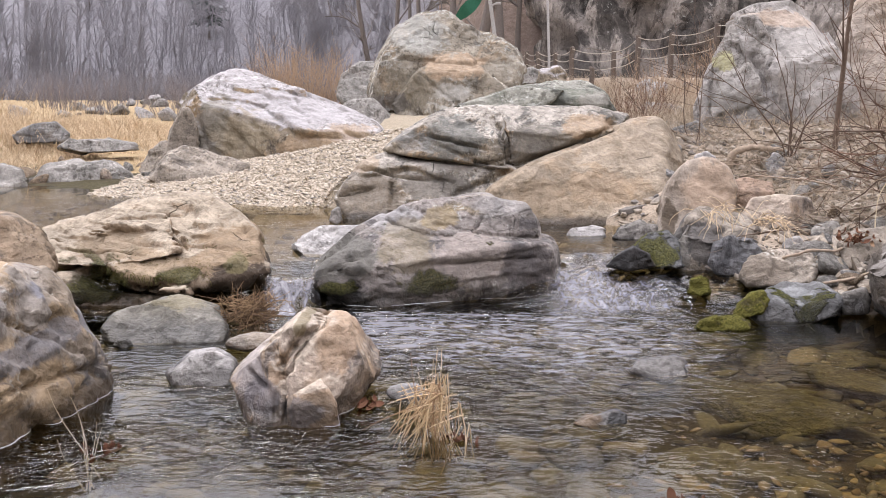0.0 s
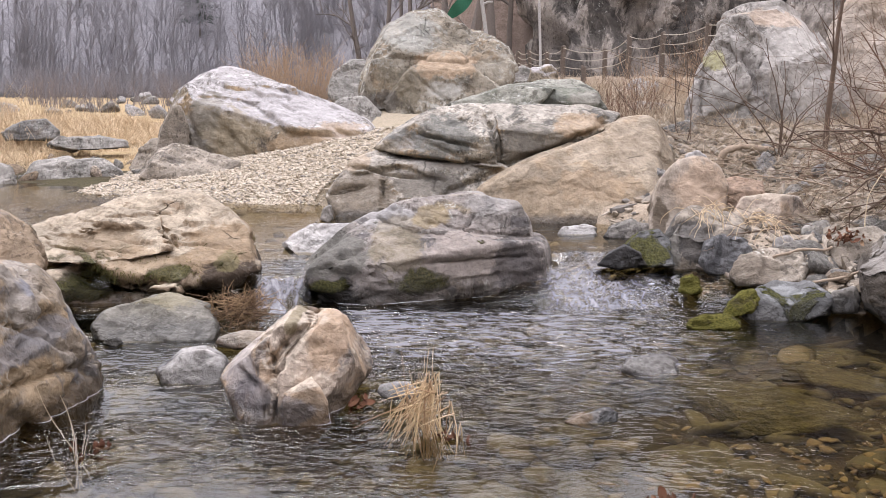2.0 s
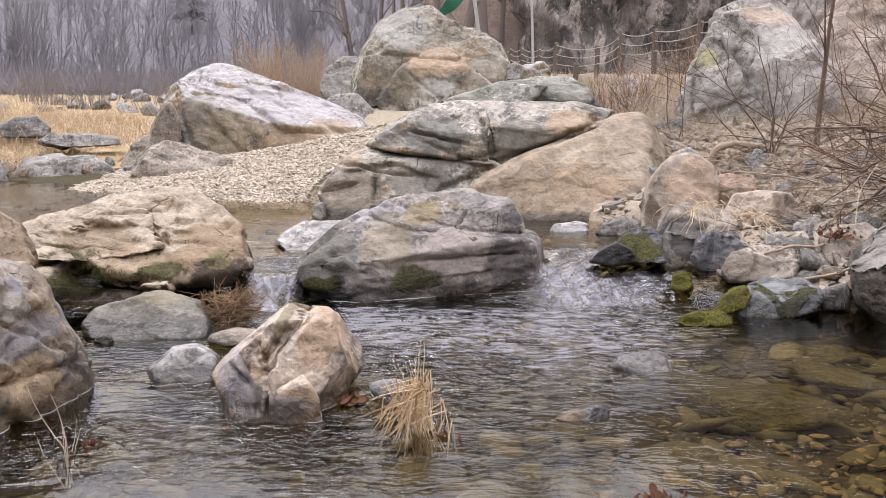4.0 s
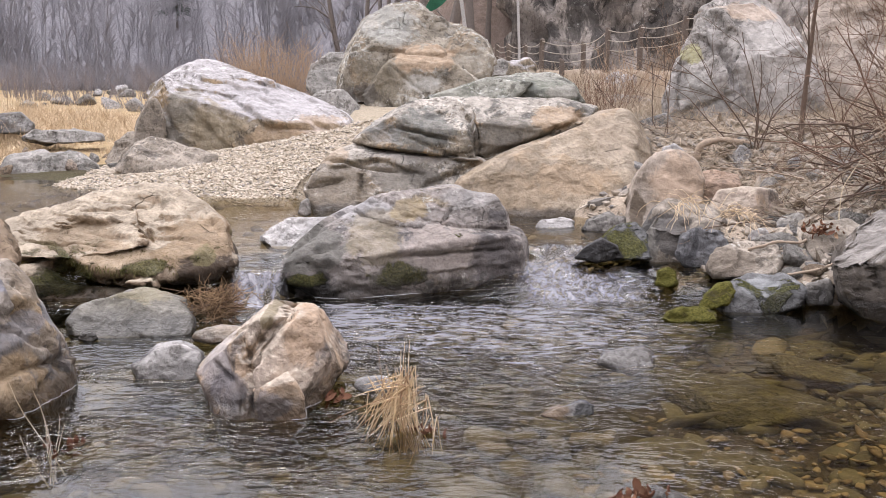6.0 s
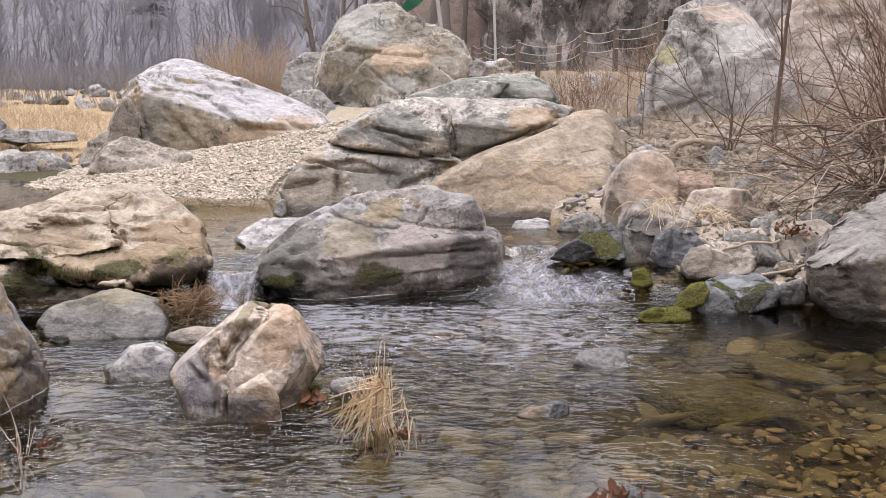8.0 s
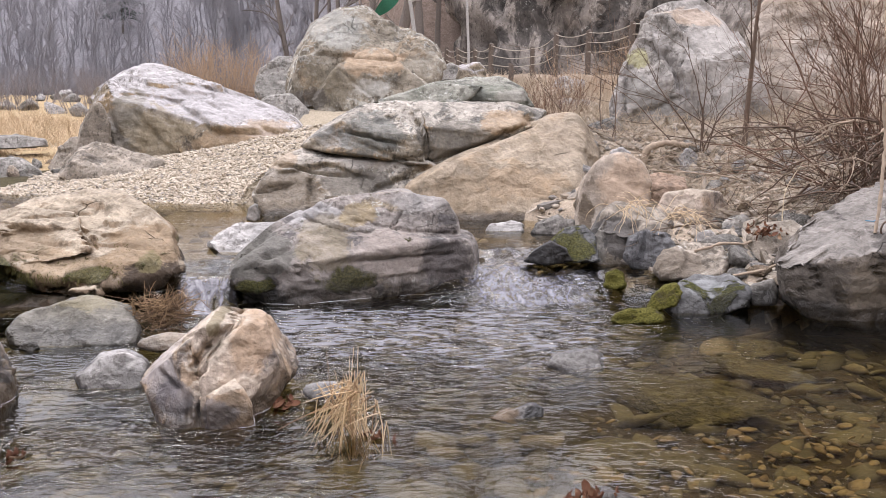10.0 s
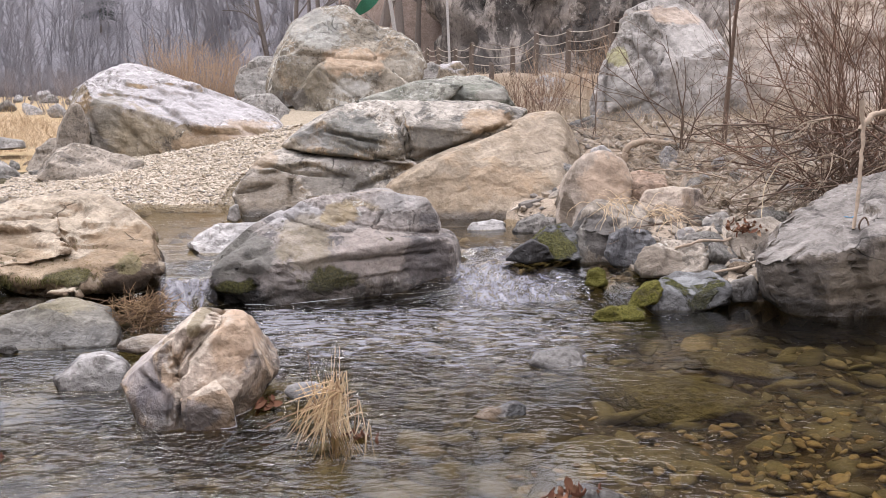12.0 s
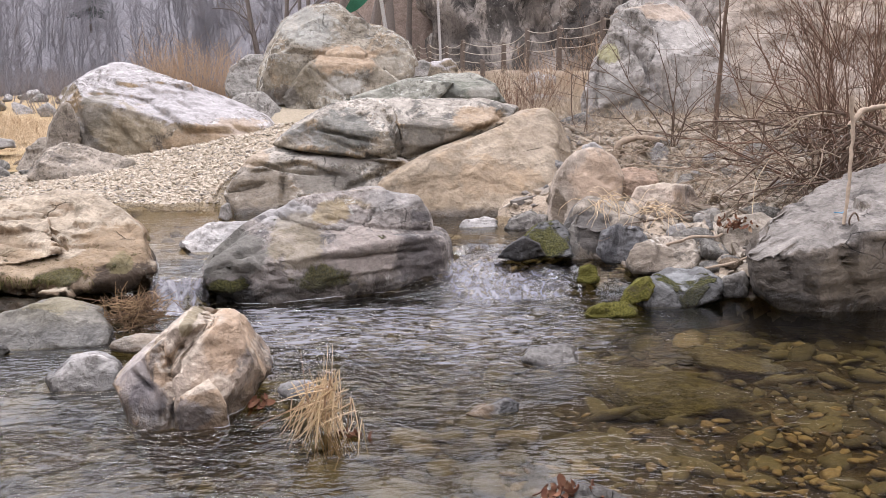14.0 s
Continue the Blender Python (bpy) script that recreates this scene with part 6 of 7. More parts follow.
# tangled dry grass below the path
n = 15000
qx, qy = dice.uniform(2.2, 9.5, n), dice.uniform(13.0, 29.0, n)
tufty = soft_noise(np.stack([qx * 0.9, qy * 0.5, 0 * qx], 1), 78)
keep = tufty > -0.2
qx, qy = qx[keep], qy[keep]
grass = new("dry_grass", blades("dry_grass", qx, qy, dice.uniform(0.15, 0.62, len(qx)), DRY_GRASS, dice, 0.9, 0.007, 0.8))
tagged(grass, "tangled beige dry grass on the slope below the path", "grass", kind="stuff")
n = 12000
qx, qy = dice.uniform(2.8, 7.5, n), dice.uniform(8.6, 14.0, n)
litter = new("dry_litter", blades("dry_litter", qx, qy, dice.uniform(0.08, 0.34, n), DRY_GRASS, dice, 2.2, 0.0035, 1.0))
tagged(litter, "thin dry stems lying about under the shrubs", "litter", kind="stuff")


def thing(name, place, label, category, group=""):
    ob = new(name)
    ob.location = place
    return tagged(ob, label, category, group)


def upright_bush(place, count, height, wide, material, label, seed, radius=0.012, kids=4):
    dice = np.random.default_rng(seed)
    ob = thing("shrub", place, label, "shrub")
    stems = Bundle()
    twigs = Bundle()
    for _ in range(count):
        a, r = dice.uniform(0, 6.28), wide * dice.uniform(0, 1) ** 0.5
        out_ = np.array([math.cos(a), math.sin(a), 0])
        d = unit(out_ * 0.35 * r / wide + np.array([0, 0, 1.0]) + dice.normal(0, 0.1, 3))
        h = height * dice.uniform(0.55, 1.1)
        path = limb(out_ * r * 0.7, d, h, dice, 0.07)
        stems.tube(path, np.linspace(radius, radius * 0.3, len(path)), 3)
        for _ in range(kids):
            k = int(dice.integers(2, len(path)))
            branch_out(twigs, path[k - 1], unit(d + dice.normal(0, 0.5, 3)), h * dice.uniform(0.2, 0.45), radius * 0.5, dice, 0, 0.12, 0.6, 2, 0, 3)
    tagged(part("stem_thicket", stems.mesh("stem_thicket", material), ob), kind="stuff")
    tagged(part("twig_thicket", twigs.mesh("twig_thicket", material), ob), kind="stuff")
    return ob


upright_bush((-3.75, 26.3, base_z(-3.75, 26.3)), 260, 2.3, 1.2, BUSH_TWIG, "bushy red-brown shrub with bare upright stems", 41, 0.012)
upright_bush((-2.3, 25.2, base_z(-2.3, 25.2)), 50, 1.4, 0.6, BUSH_TWIG, "small red-brown bare shrub behind the pale boulder", 42, 0.011)
upright_bush((-6.5, 33, base_z(-6.5, 33)), 60, 1.7, 1.4, TWIG, "grey bare bush at the edge of the valley", 43, 0.015)
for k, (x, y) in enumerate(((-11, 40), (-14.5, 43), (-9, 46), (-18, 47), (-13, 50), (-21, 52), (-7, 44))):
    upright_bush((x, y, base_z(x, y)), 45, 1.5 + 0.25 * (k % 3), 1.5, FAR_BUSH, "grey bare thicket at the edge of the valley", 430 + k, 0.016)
upright_bush((5.4, 22.5, base_z(5.4, 22.5)), 60, 1.2, 1.3, BUSH_TWIG, "reddish bare bush below the rope fence", 44, 0.008)
upright_bush((7.6, 24.5, base_z(7.6, 24.5)), 70, 1.6, 1.4, BUSH_TWIG, "reddish bare bush beside the path", 45, 0.009)


upright_bush((2.75, 14.6, base_z(2.75, 14.6)), 60, 0.85, 0.55, TWIG_RED, "low red-brown bare bush below the fence", 46, 0.005)
upright_bush((3.3, 16.5, base_z(3.3, 16.5)), 60, 0.9, 0.7, TWIG_RED, "low red-brown bare bush on the dry slope", 47, 0.005)


def shrub(place, ways, label, seed, material, radius=0.02, depth=2, kids=5, spread=0.5, bend=0.15):
    """A bare shrub whose main stems leave one stool in the given directions (x, y, z, length)."""
    dice = np.random.default_rng(seed)
    ob = thing("shrub", place, label, "shrub")
    for wx, wy, wz, length in ways:
        b = Bundle()
        branch_out(b, dice.normal(0, 0.04, 3) * np.array([1, 1, 0]), (wx, wy, wz), length, radius * dice.uniform(0.7, 1.1), dice, depth, bend, spread, kids)
        part("stem", b.mesh("stem", material), ob)
    return ob


shrub((4.62, 11.3, base_z(4.62, 11.3)), [(0.03, 0.02, 1, 3.0)], "slim bare tree with a straight brown stem", 51, TWIG, 0.042, 2, 5, 0.6, 0.02)
shrub((3.98, 11.1, base_z(3.98, 11.1)), [(-0.85, 0.1, 0.62, 2.0), (-0.3, 0, 1, 1.5), (-0.08, 0.1, 1, 1.6), (0.15, 0, 1, 1.4), (0.35, 0.1, 0.9, 1.2), (-0.05, -0.1, 1, 1.2)],
      "bare dark shrub leaning over the stream", 52, TWIG, 0.011, 2, 3, 0.42)
shrub((4.75, 8.7, base_z(4.75, 8.7)), [(-0.9, 0.0, 0.42, 2.9)], "long bare stem reaching out from the bank", 59, TWIG, 0.010, 1, 4, 0.35, 0.06)
shrub((4.65, 8.35, base_z(4.65, 8.35)), [(-0.55, 0, 0.8, 1.9), (-0.35, 0.1, 1, 1.9), (-0.2, -0.05, 1, 2.0), (0, 0, 1, 1.9), (0.2, 0.1, 1, 1.8), (0.45, 0, 0.9, 1.7), (-0.75, 0.1, 0.55, 1.7),
      (-0.1, 0.1, 1, 1.6), (0.1, -0.1, 1, 1.6), (-0.45, -0.1, 1, 1.5), (0.6, 0.2, 0.7, 1.5), (-0.9, -0.1, 0.35, 1.4)], "dense bare red-brown shrub on a root stool", 53, TWIG_RED, 0.013, 2, 7, 0.5)
shrub((5.3, 8.9, base_z(5.3, 8.9)), [(-0.4, 0, 1, 2.0), (-0.15, 0, 1, 2.2), (0.1, 0, 1, 2.1), (-0.65, 0.1, 0.8, 1.8), (0.35, 0, 1, 1.8)], "dense bare red-brown shrub above the bank", 54, TWIG_RED, 0.012, 2, 7, 0.5)
shrub((4.85, 8.75, base_z(4.85, 8.75)), [(-0.5, 0, 0.9, 1.3), (-0.2, 0, 1, 1.5), (0.15, 0, 1, 1.5), (0.4, 0.1, 0.9, 1.3), (-0.8, 0, 0.5, 1.2), (0.1, -0.2, 1, 1.2)], "low bare red shrub among dead branches", 57, TWIG_RED, 0.008, 2, 6, 0.6)
shrub((4.95, 7.6, base_z(4.95, 7.6)), [(-0.5, 0, 0.9, 1.5), (-0.3, 0, 1, 1.7), (0.0, 0, 1, 1.7), (-0.7, 0.1, 0.7, 1.5), (-0.15, 0.1, 1, 1.5)], "dense bare shrub at the end of the bank", 58, TWIG_RED, 0.010, 2, 7, 0.55)
shrub((5.2, 11.8, base_z(5.2, 11.8)), [(-0.2, 0, 1, 1.6), (0.2, 0, 1, 1.9)], "bare reddish shrub in front of the pale boulder", 55, TWIG_RED, 0.011, 2, 5, 0.5)
shrub((3.2, 12.2, base_z(3.2, 12.2)), [(-0.5, 0, 0.9, 1.4), (-0.2, 0, 1, 1.3), (0.3, 0, 1, 1.3), (-0.8, 0, 0.6, 1.2)], "thin bare shrub beside the tall boulder", 56, TWIG, 0.008, 2, 4, 0.5)

# fallen branches and roots
dice = np.random.default_rng(61)


def fallen(x, y, az, length, radius, material, label, lift=0.05, depth=1, rise=0.05, group="fallen branches"):
    z = float(ground_height(x, y)) + lift
    ob = thing("branch", (x, y, z), label, "branch", group)
    b = Bundle()
    branch_out(b, (0, 0, 0), (math.cos(az), math.sin(az), rise), length, radius, dice, depth, 0.1, 0.5, 3, 0.02, 5, 0.05)
    part("wood", b.mesh("wood", material), ob)


for k in range(125):
    x, y = dice.uniform(2.9, 6.2), 7.9 + 4.4 * dice.uniform(0, 1)
    if x - bank_line(y) < 0.5:
        continue
    fallen(x, y, dice.uniform(-0.5, 0.5) + (math.pi if dice.uniform() < 0.6 else 0), dice.uniform(0.3, 1.0), 0.003 + 0.008 * dice.uniform(0, 1) ** 2.5, DEADWOOD if k % 5 else TWIG,
           "pale dry branch lying on the bank" if k % 5 else "dark dry branch lying on the bank", dice.uniform(0.04, 0.16), 1, dice.uniform(-0.1, 0.25))
# tangle of roots under the big shrub
roots = thing("root_tangle", (4.5, 8.1, base_z(4.5, 8.1, -0.1)), "tangle of dead roots and stems hanging under the shrub", "roots")
for k in range(130):
    b = Bundle()
    a = dice.uniform(math.pi * 0.75, math.pi * 1.6)
    start = np.array([dice.normal(0.25, 0.45), dice.normal(0, 0.3), dice.uniform(0.05, 0.75)])
    branch_out(b, start, (math.cos(a), math.sin(a) * 0.7, dice.uniform(-0.5, 0.15)), dice.uniform(0.35, 1.1), dice.uniform(0.004, 0.018), dice, 1, 0.22, 0.6, 2, 0.1, 4)
    part("root", b.mesh("root", TWIG if k % 3 else DEADWOOD), roots)


def bent_log(name, points, radius, material, label, category, sides=8):
    pts = np.array(points, float)
    t0 = np.linspace(0, 1, len(pts))
    tt = np.linspace(0, 1, 22)
    path = np.stack([np.interp(tt, t0, pts[:, k]) for k in range(3)], 1)
    for _ in range(2):
        path[1:-1] = (path[:-2] + path[1:-1] + path[2:]) / 3
    path += 0.15 * radius * dice.normal(0, 1, path.shape)
    rad = radius * (1 + 0.12 * dice.normal(0, 1, len(tt))) * np.linspace(1, 0.75, len(tt))
    b = Bundle()
    b.tube(path - path[0], rad, sides)
    ob = new(name, b.mesh(name, material))
    ob.location = path[0]
    return tagged(ob, label, category)


bent_log("driftwood", [(3.28, 11.1, 0.72), (3.36, 11.1, 0.98), (3.6, 11.15, 1.03), (3.95, 11.2, 0.98)], 0.045, DEADWOOD, "bent grey-brown root arching over stones", "driftwood")
seat = top_of(overhang, 3.61, 6.42) or 0.7
bent_log("stick", [(3.72, 6.62, 1.5), (3.74, 6.6, 1.25), (3.68, 6.5, 0.95), (3.61, 6.42, seat)], 0.016, DEADWOOD, "thick pale stick leaning on the overhanging rock", "stick")
bent_log("root", [(3.72, 6.62, 1.28), (3.86, 6.7, 1.4), (4.1, 6.8, 1.42), (4.5, 7.0, 1.40)], 0.022, DEADWOOD, "thick bent grey root over the overhanging rock", "root")
bent_log("root", [(3.9, 6.75, 1.3), (4.1, 6.75, 1.22), (4.4, 6.9, 1.2)], 0.018, TWIG, "dark thick root over the overhanging rock", "root")
bent_log("stick", [(2.66, 7.4, 0.32), (2.85, 7.3, 0.40), (3.05, 7.35, 0.38), (3.25, 7.5, 0.42)], 0.014, DEADWOOD, "pale twisted stick lying across stones", "stick")
bent_log("stick", [(2.8, 6.95, 0.2), (3.05, 6.95, 0.24), (3.3, 7.0, 0.33)], 0.011, DEADWOOD, "thin bleached stick at the water edge", "stick")
bent_log("straw", [(3.49, 7.61, 0.34), (3.5, 7.7, 0.55), (3.56, 7.8, 0.78), (3.75, 7.9, 1.0)], 0.0045, STRAW_PALE, "single pale dry stalk standing on the bank", "stalk")

# rusty ring on the overhanging rock and a scrap of blue cord
ring = Bundle()
ang = np.linspace(0, 2 * np.pi, 15)
ring.tube(np.stack([0.035 * np.cos(ang), 0.01 * np.sin(2 * ang), 0.05 * np.sin(ang)], 1), np.full(15, 0.007), 5)
ob = new("iron_ring", ring.mesh("iron_ring", TWIG))
ob.location = (3.65, 6.36, (top_of(overhang, 3.65, 6.36) or 0.66) + 0.03)
tagged(ob, "dark rusty iron ring on the overhanging rock", "ring")
bent_log("cord", [(x, y, (top_of(overhang, x, y) or 0.9) + 0.008) for x, y in ((3.64, 6.62), (3.70, 6.62), (3.76, 6.66))], 0.004, BLUE_CORD, "scrap of faded blue cord lying on the rock", "cord")

# dry roots over the angular stone
for x0, y0, z0, name_ in ((2.32, 8.1, 0.62, "dry_roots"), (2.75, 8.05, 0.55, "dry_roots")):
    b = Bundle()
    for _ in range(34):
        p = limb(np.array([dice.normal(0, 0.07), dice.normal(-0.12, 0.05), dice.normal(0.02, 0.03)]), (dice.normal(0, 0.8), -0.6, dice.normal(0.1, 0.4)), dice.uniform(0.12, 0.36), dice, 0.25, 0.22)
        b.tube(p, np.linspace(0.004, 0.0015, len(p)), 3)
    ob = new(name_, b.mesh(name_, STRAW))
    ob.location = (x0, y0, z0)
    tagged(ob, "bunch of dry straw-coloured roots hanging over a stone", "roots", kind="stuff")

# thin broken white lines where rocks meet the pool: the meniscus gleam built as tubes
def waterline(rock, level, label):
    dice_ = np.random.default_rng(7)
    b = Bundle()
    for piece in [rock, *rock.children]:
        bm = bmesh.new()
        bm.from_mesh(piece.data)
        cut = bmesh.ops.bisect_plane(bm, geom=bm.verts[:] + bm.edges[:] + bm.faces[:], plane_co=(0, 0, level - rock.location.z), plane_no=(0, 0, 1))
        for q in cut["geom_cut"]:
            if isinstance(q, bmesh.types.BMEdge):
                a, c = (np.array((v.co + rock.location)[:]) for v in q.verts)
                thick = float(soft_noise((a * 4.0)[None], 19)[0])
                if thick > -0.12:
                    b.tube([a, (a + c) / 2 + dice_.normal(0, 0.0008, 3), c], np.full(3, 0.0016 + 0.004 * max(thick, 0.0)), 4)
        bm.free()
    if b.n:
        ob = new("foam_line", b.mesh("foam_line", GLEAM_WHITE))
        tagged(ob, label, "foam", kind="stuff")


for rock, words in ((split_rock, "thin white line for the water's gleam round the split rock"), (centre_boulder, "thin white line for the water's gleam along the centre boulder"),
                    (pitted_boulder, "thin white line for the water's gleam along the pitted boulder")):
    waterline(rock, 0.004, words)

# nest of debris beside the small fall
b = Bundle()
for _ in range(430):
    p = limb(dice.normal(0, 1, 3) * np.array([0.075, 0.06, 0.05]) + np.array([0, 0, 0.06]), (dice.normal(0.2, 1), dice.normal(0, 0.5), dice.normal(0.15, 0.5)), dice.uniform(0.07, 0.2), dice, 0.15)
    b.tube(p, np.linspace(0.0035, 0.0015, len(p)), 3)
ob = new("debris", b.mesh("debris", fibre_material("debris_twigs", (0.13, 0.08, 0.05), (0.40, 0.27, 0.15))))
ob.location = (-1.30, 6.3, 0.06)
tagged(ob, "nest of brown twigs and dry stems caught beside the fall", "debris")

# moss and rootlets hanging along the lower edge of the wide boulder
b = Bundle()
for _ in range(900):
    x, z = dice.uniform(-3.1, -1.75), 0.30 + dice.normal(0, 0.055)
    hit, at_, n_, _ = wide_boulder.ray_cast(Vector((x, 4.0, z)) - wide_boulder.location, Vector((0, 1, 0)))
    if not hit:
        continue
    p = limb(at_ + wide_boulder.location, (n_.x * 0.6 + dice.normal(0, 0.3), n_.y * 0.6, -0.5), dice.uniform(0.02, 0.075), dice, 0.2, 0.35, 3)
    b.tube(p, np.linspace(0.0035, 0.001, len(p)), 3)
ob = new("hanging_moss", b.mesh("hanging_moss", fibre_material("hanging_moss", (0.075, 0.075, 0.02), (0.22, 0.18, 0.075))))
tagged(ob, "olive moss and rootlets hanging under the wide boulder", "moss", kind="stuff")

# tuft of dry grass in the pool
b = Bundle()
for k in range(126):
    root = np.array([dice.normal(-0.01, 0.04), dice.normal(0, 0.03), -0.1])
    if k < 30:      # stems that still stand, leaning to one side
        p = limb(root, (dice.normal(-0.22, 0.14), dice.normal(0, 0.15), 1), dice.uniform(0.28, 0.42), dice, 0.05, 0.03)
    elif k < 98:   # broken stems that hang over like a tent, their tips in the water
        side_ = dice.normal(-0.06, 0.07)
        p = limb(np.array([side_, dice.normal(0, 0.05), 0.31 - 0.6 * max(0.0, -0.02 - side_) - 1.7 * max(0.0, side_ + 0.02) - dice.uniform(0, 0.12)]), (dice.normal(-0.4, 0.45), dice.normal(-0.1, 0.3), -1), dice.uniform(0.12, 0.29), dice, 0.06, 0.02)
    elif k < 122:   # a few thrown across the heap
        p = limb(np.array([dice.normal(-0.02, 0.05), dice.normal(-0.03, 0.05), dice.uniform(0.1, 0.26)]), (-1, dice.normal(0, 0.3), dice.normal(-0.3, 0.3)), dice.uniform(0.14, 0.27), dice, 0.05, 0.04)
    else:
        p = limb(root + np.array([-0.06, 0, 0]), (dice.normal(-0.02, 0.12), 0, 1), dice.uniform(0.42, 0.56), dice, 0.03)
    b.tube(p, np.linspace(0.0036, 0.0016, len(p)), 3)
ob = new("grass_tuft", b.mesh("grass_tuft", STRAW_TUFT))
ob.location = (0.03, 4.2, 0.0)
tagged(ob, "tuft of bleached dry grass bent over in the pool", "grass")
weed = thing("dry_weed", (-1.53, 3.98, 0.0), "few thin dry stalks standing in the water", "weed")
for _ in range(7):
    p = limb((dice.normal(0, 0.03), dice.normal(0, 0.03), -0.15), (dice.normal(0.0, 0.22), dice.normal(0, 0.2), 1), dice.uniform(0.25, 0.5), dice, 0.09, 0.02)
    b = Bundle()
    b.tube(p, np.linspace(0.003, 0.001, len(p)), 3)
    part("stalk", b.mesh("stalk", STRAW_PALE), weed)


def leaf_heap(place, count, wide, label, seed, high=0.04):
    """Curled dead leaves."""
    dice = np.random.default_rng(seed)
    u = np.linspace(-1, 1, 6)
    verts, faces, base = [], [], 0
    for _ in range(count):
        L, W, curl = dice.uniform(0.018, 0.038), dice.uniform(0.009, 0.018), dice.uniform(0.2, 0.9)
        half_w = W * (1 - u ** 2) ** 0.7 + 0.0008
        top = np.stack([np.stack([u * L, half_w * s, curl * 0.02 * u ** 2 + 0.012 * abs(s) * curl], 1) for s in (-1, 0, 1)], 0).reshape(-1, 3)
        rows = np.concatenate([top, top - np.array([0, 0, 0.0012])])
        m = np.array(Euler((dice.normal(0, 0.8), dice.normal(0, 0.8), dice.uniform(0, 6.28))).to_matrix())
        rows = rows @ m.T + dice.normal(0, 1, 3) * np.array([wide, wide * 0.6, high * 0.4]) + np.array([0, 0, high])
        for layer in (0, 18):
            for r in (0, 1):
                for c in range(5):
                    q = [layer + r * 6 + c, layer + r * 6 + c + 1, layer + (r + 1) * 6 + c + 1, layer + (r + 1) * 6 + c]
                    faces.append([base + i for i in (q if layer == 0 else q[::-1])])
        verts.append(rows)
        base += 36
    ob = new("leaf_litter", sheet("leaf_litter", np.concatenate(verts), faces, LEAF))
    ob.location = place
    return tagged(ob, label, "leaves")


leaf_heap((-0.38, 4.62, -0.02), 16, 0.035, "brown dead leaves caught beside the split rock", 71)
leaf_heap((0.86, 3.36, 0.0), 22, 0.045, "red-brown dead leaves caught on a wet stone", 72, 0.03)
leaf_heap((3.2, 7.35, 0.42), 40, 0.07, "red-brown dead leaves lodged between stones", 73, 0.06)
leaf_heap((0.06, 4.16, -0.005), 5, 0.04, "few brown leaves at the foot of the grass", 74, 0.01)
leaf_heap((-1.50, 4.05, -0.02), 10, 0.06, "brown leaves floating beside the boulder", 75, 0.01)


# ---- path, rope fence, poles ----
def fence_post(place, tall, radius, seed):
    dice = np.random.default_rng(seed)
    b = Bundle()
    h = np.array([-0.4, 0.0, tall * 0.5, tall - 0.04, tall - 0.01, tall])
    b.tube(np.stack([0.01 * dice.normal(0, 1, 6), 0.01 * dice.normal(0, 1, 6), h], 1), radius * np.array([1.05, 1.05, 1, 1, 0.85, 0.02]), 10)
    return b.mesh("post", POST_WOOD)


fence = thing("rope_fence", (4.0, 30.0, base_z(4.0, 30.0, 0)), "rope fence of dark round wooden posts along the path", "fence")
# base place and height of each post, along the path
POSTS = [(2.61, 33.6, 2.72, 0.55), (2.84, 33.1, 2.72, 0.6), (3.18, 32.6, 2.7, 0.6), (3.7, 32.1, 2.62, 0.62), (4.04, 30.5, 2.41, 0.9), (5.35, 30.5, 2.45, 0.78),
         (5.69, 28.5, 2.63, 0.9), (6.43, 27.5, 2.68, 0.85), (7.15, 25.5, 2.77, 0.85), (8.3, 22.8, 2.9, 0.9)]
fence.location = POSTS[4][:3]
origin = np.array(POSTS[4][:3])
for k, (x, y, z, tall) in enumerate(POSTS):
    ob = part("post", fence_post((x, y, z), tall, 0.078 if k > 3 else 0.07, 80 + k), fence)
    ob.location = np.array([x, y, z]) - origin
for a, b_ in zip(POSTS[:-1], POSTS[1:]):
    for level in (0.92, 0.6, 0.28):
        s = np.linspace(0, 1, 12)
        pa, pb = np.array(a[:3]) + [0, -0.08, a[3] * level], np.array(b_[:3]) + [0, -0.08, b_[3] * level]
        line = pa + (pb - pa) * s[:, None]
        line[:, 2] -= 0.10 * 4 * s * (1 - s) * (0.6 + 0.5 * level)
        q = Bundle()
        q.tube(line - origin, np.full(12, 0.012), 5)
        part("rope", q.mesh("rope", ROPE), fence)
low = new("marker_post", fence_post((0, 0, 0), 0.46, 0.07, 95))
low.location = (4.04, 26.4, 2.08)
tagged(low, "short dark wooden post below the fence", "post")

pole = Bundle()
pole.tube([(0, 0, -1.2), (0.0, 0, 0), (-0.06, 0.2, 2.0), (-0.16, 0.4, 5.0)], [0.045, 0.045, 0.042, 0.04], 10)
ob = new("pole", pole.mesh("pole", POLE_METAL))
ob.location = (3.44, 31.6, 3.0)
tagged(ob, "thin pale metal pole standing beside the path", "pole")
street = thing("street_lamp", (1.83, 32.6, 2.2), "leaning pale pole with a short lamp arm", "street lamp")
b = Bundle()
b.tube([(0, 0, -0.8), (-0.02, 0, 1.0), (-0.30, 0.1, 3.0), (-0.6, 0.2, 5.0)], [0.075, 0.07, 0.065, 0.06], 10)
part("pole", b.mesh("pole", POLE_METAL), street)
b = Bundle()
b.tube([(-0.25, 0.1, 2.58), (-0.05, 0.08, 2.66), (0.1, 0.08, 2.66)], [0.03, 0.04, 0.035], 8)
part("lamp_arm", b.mesh("lamp_arm", POLE_METAL), street)

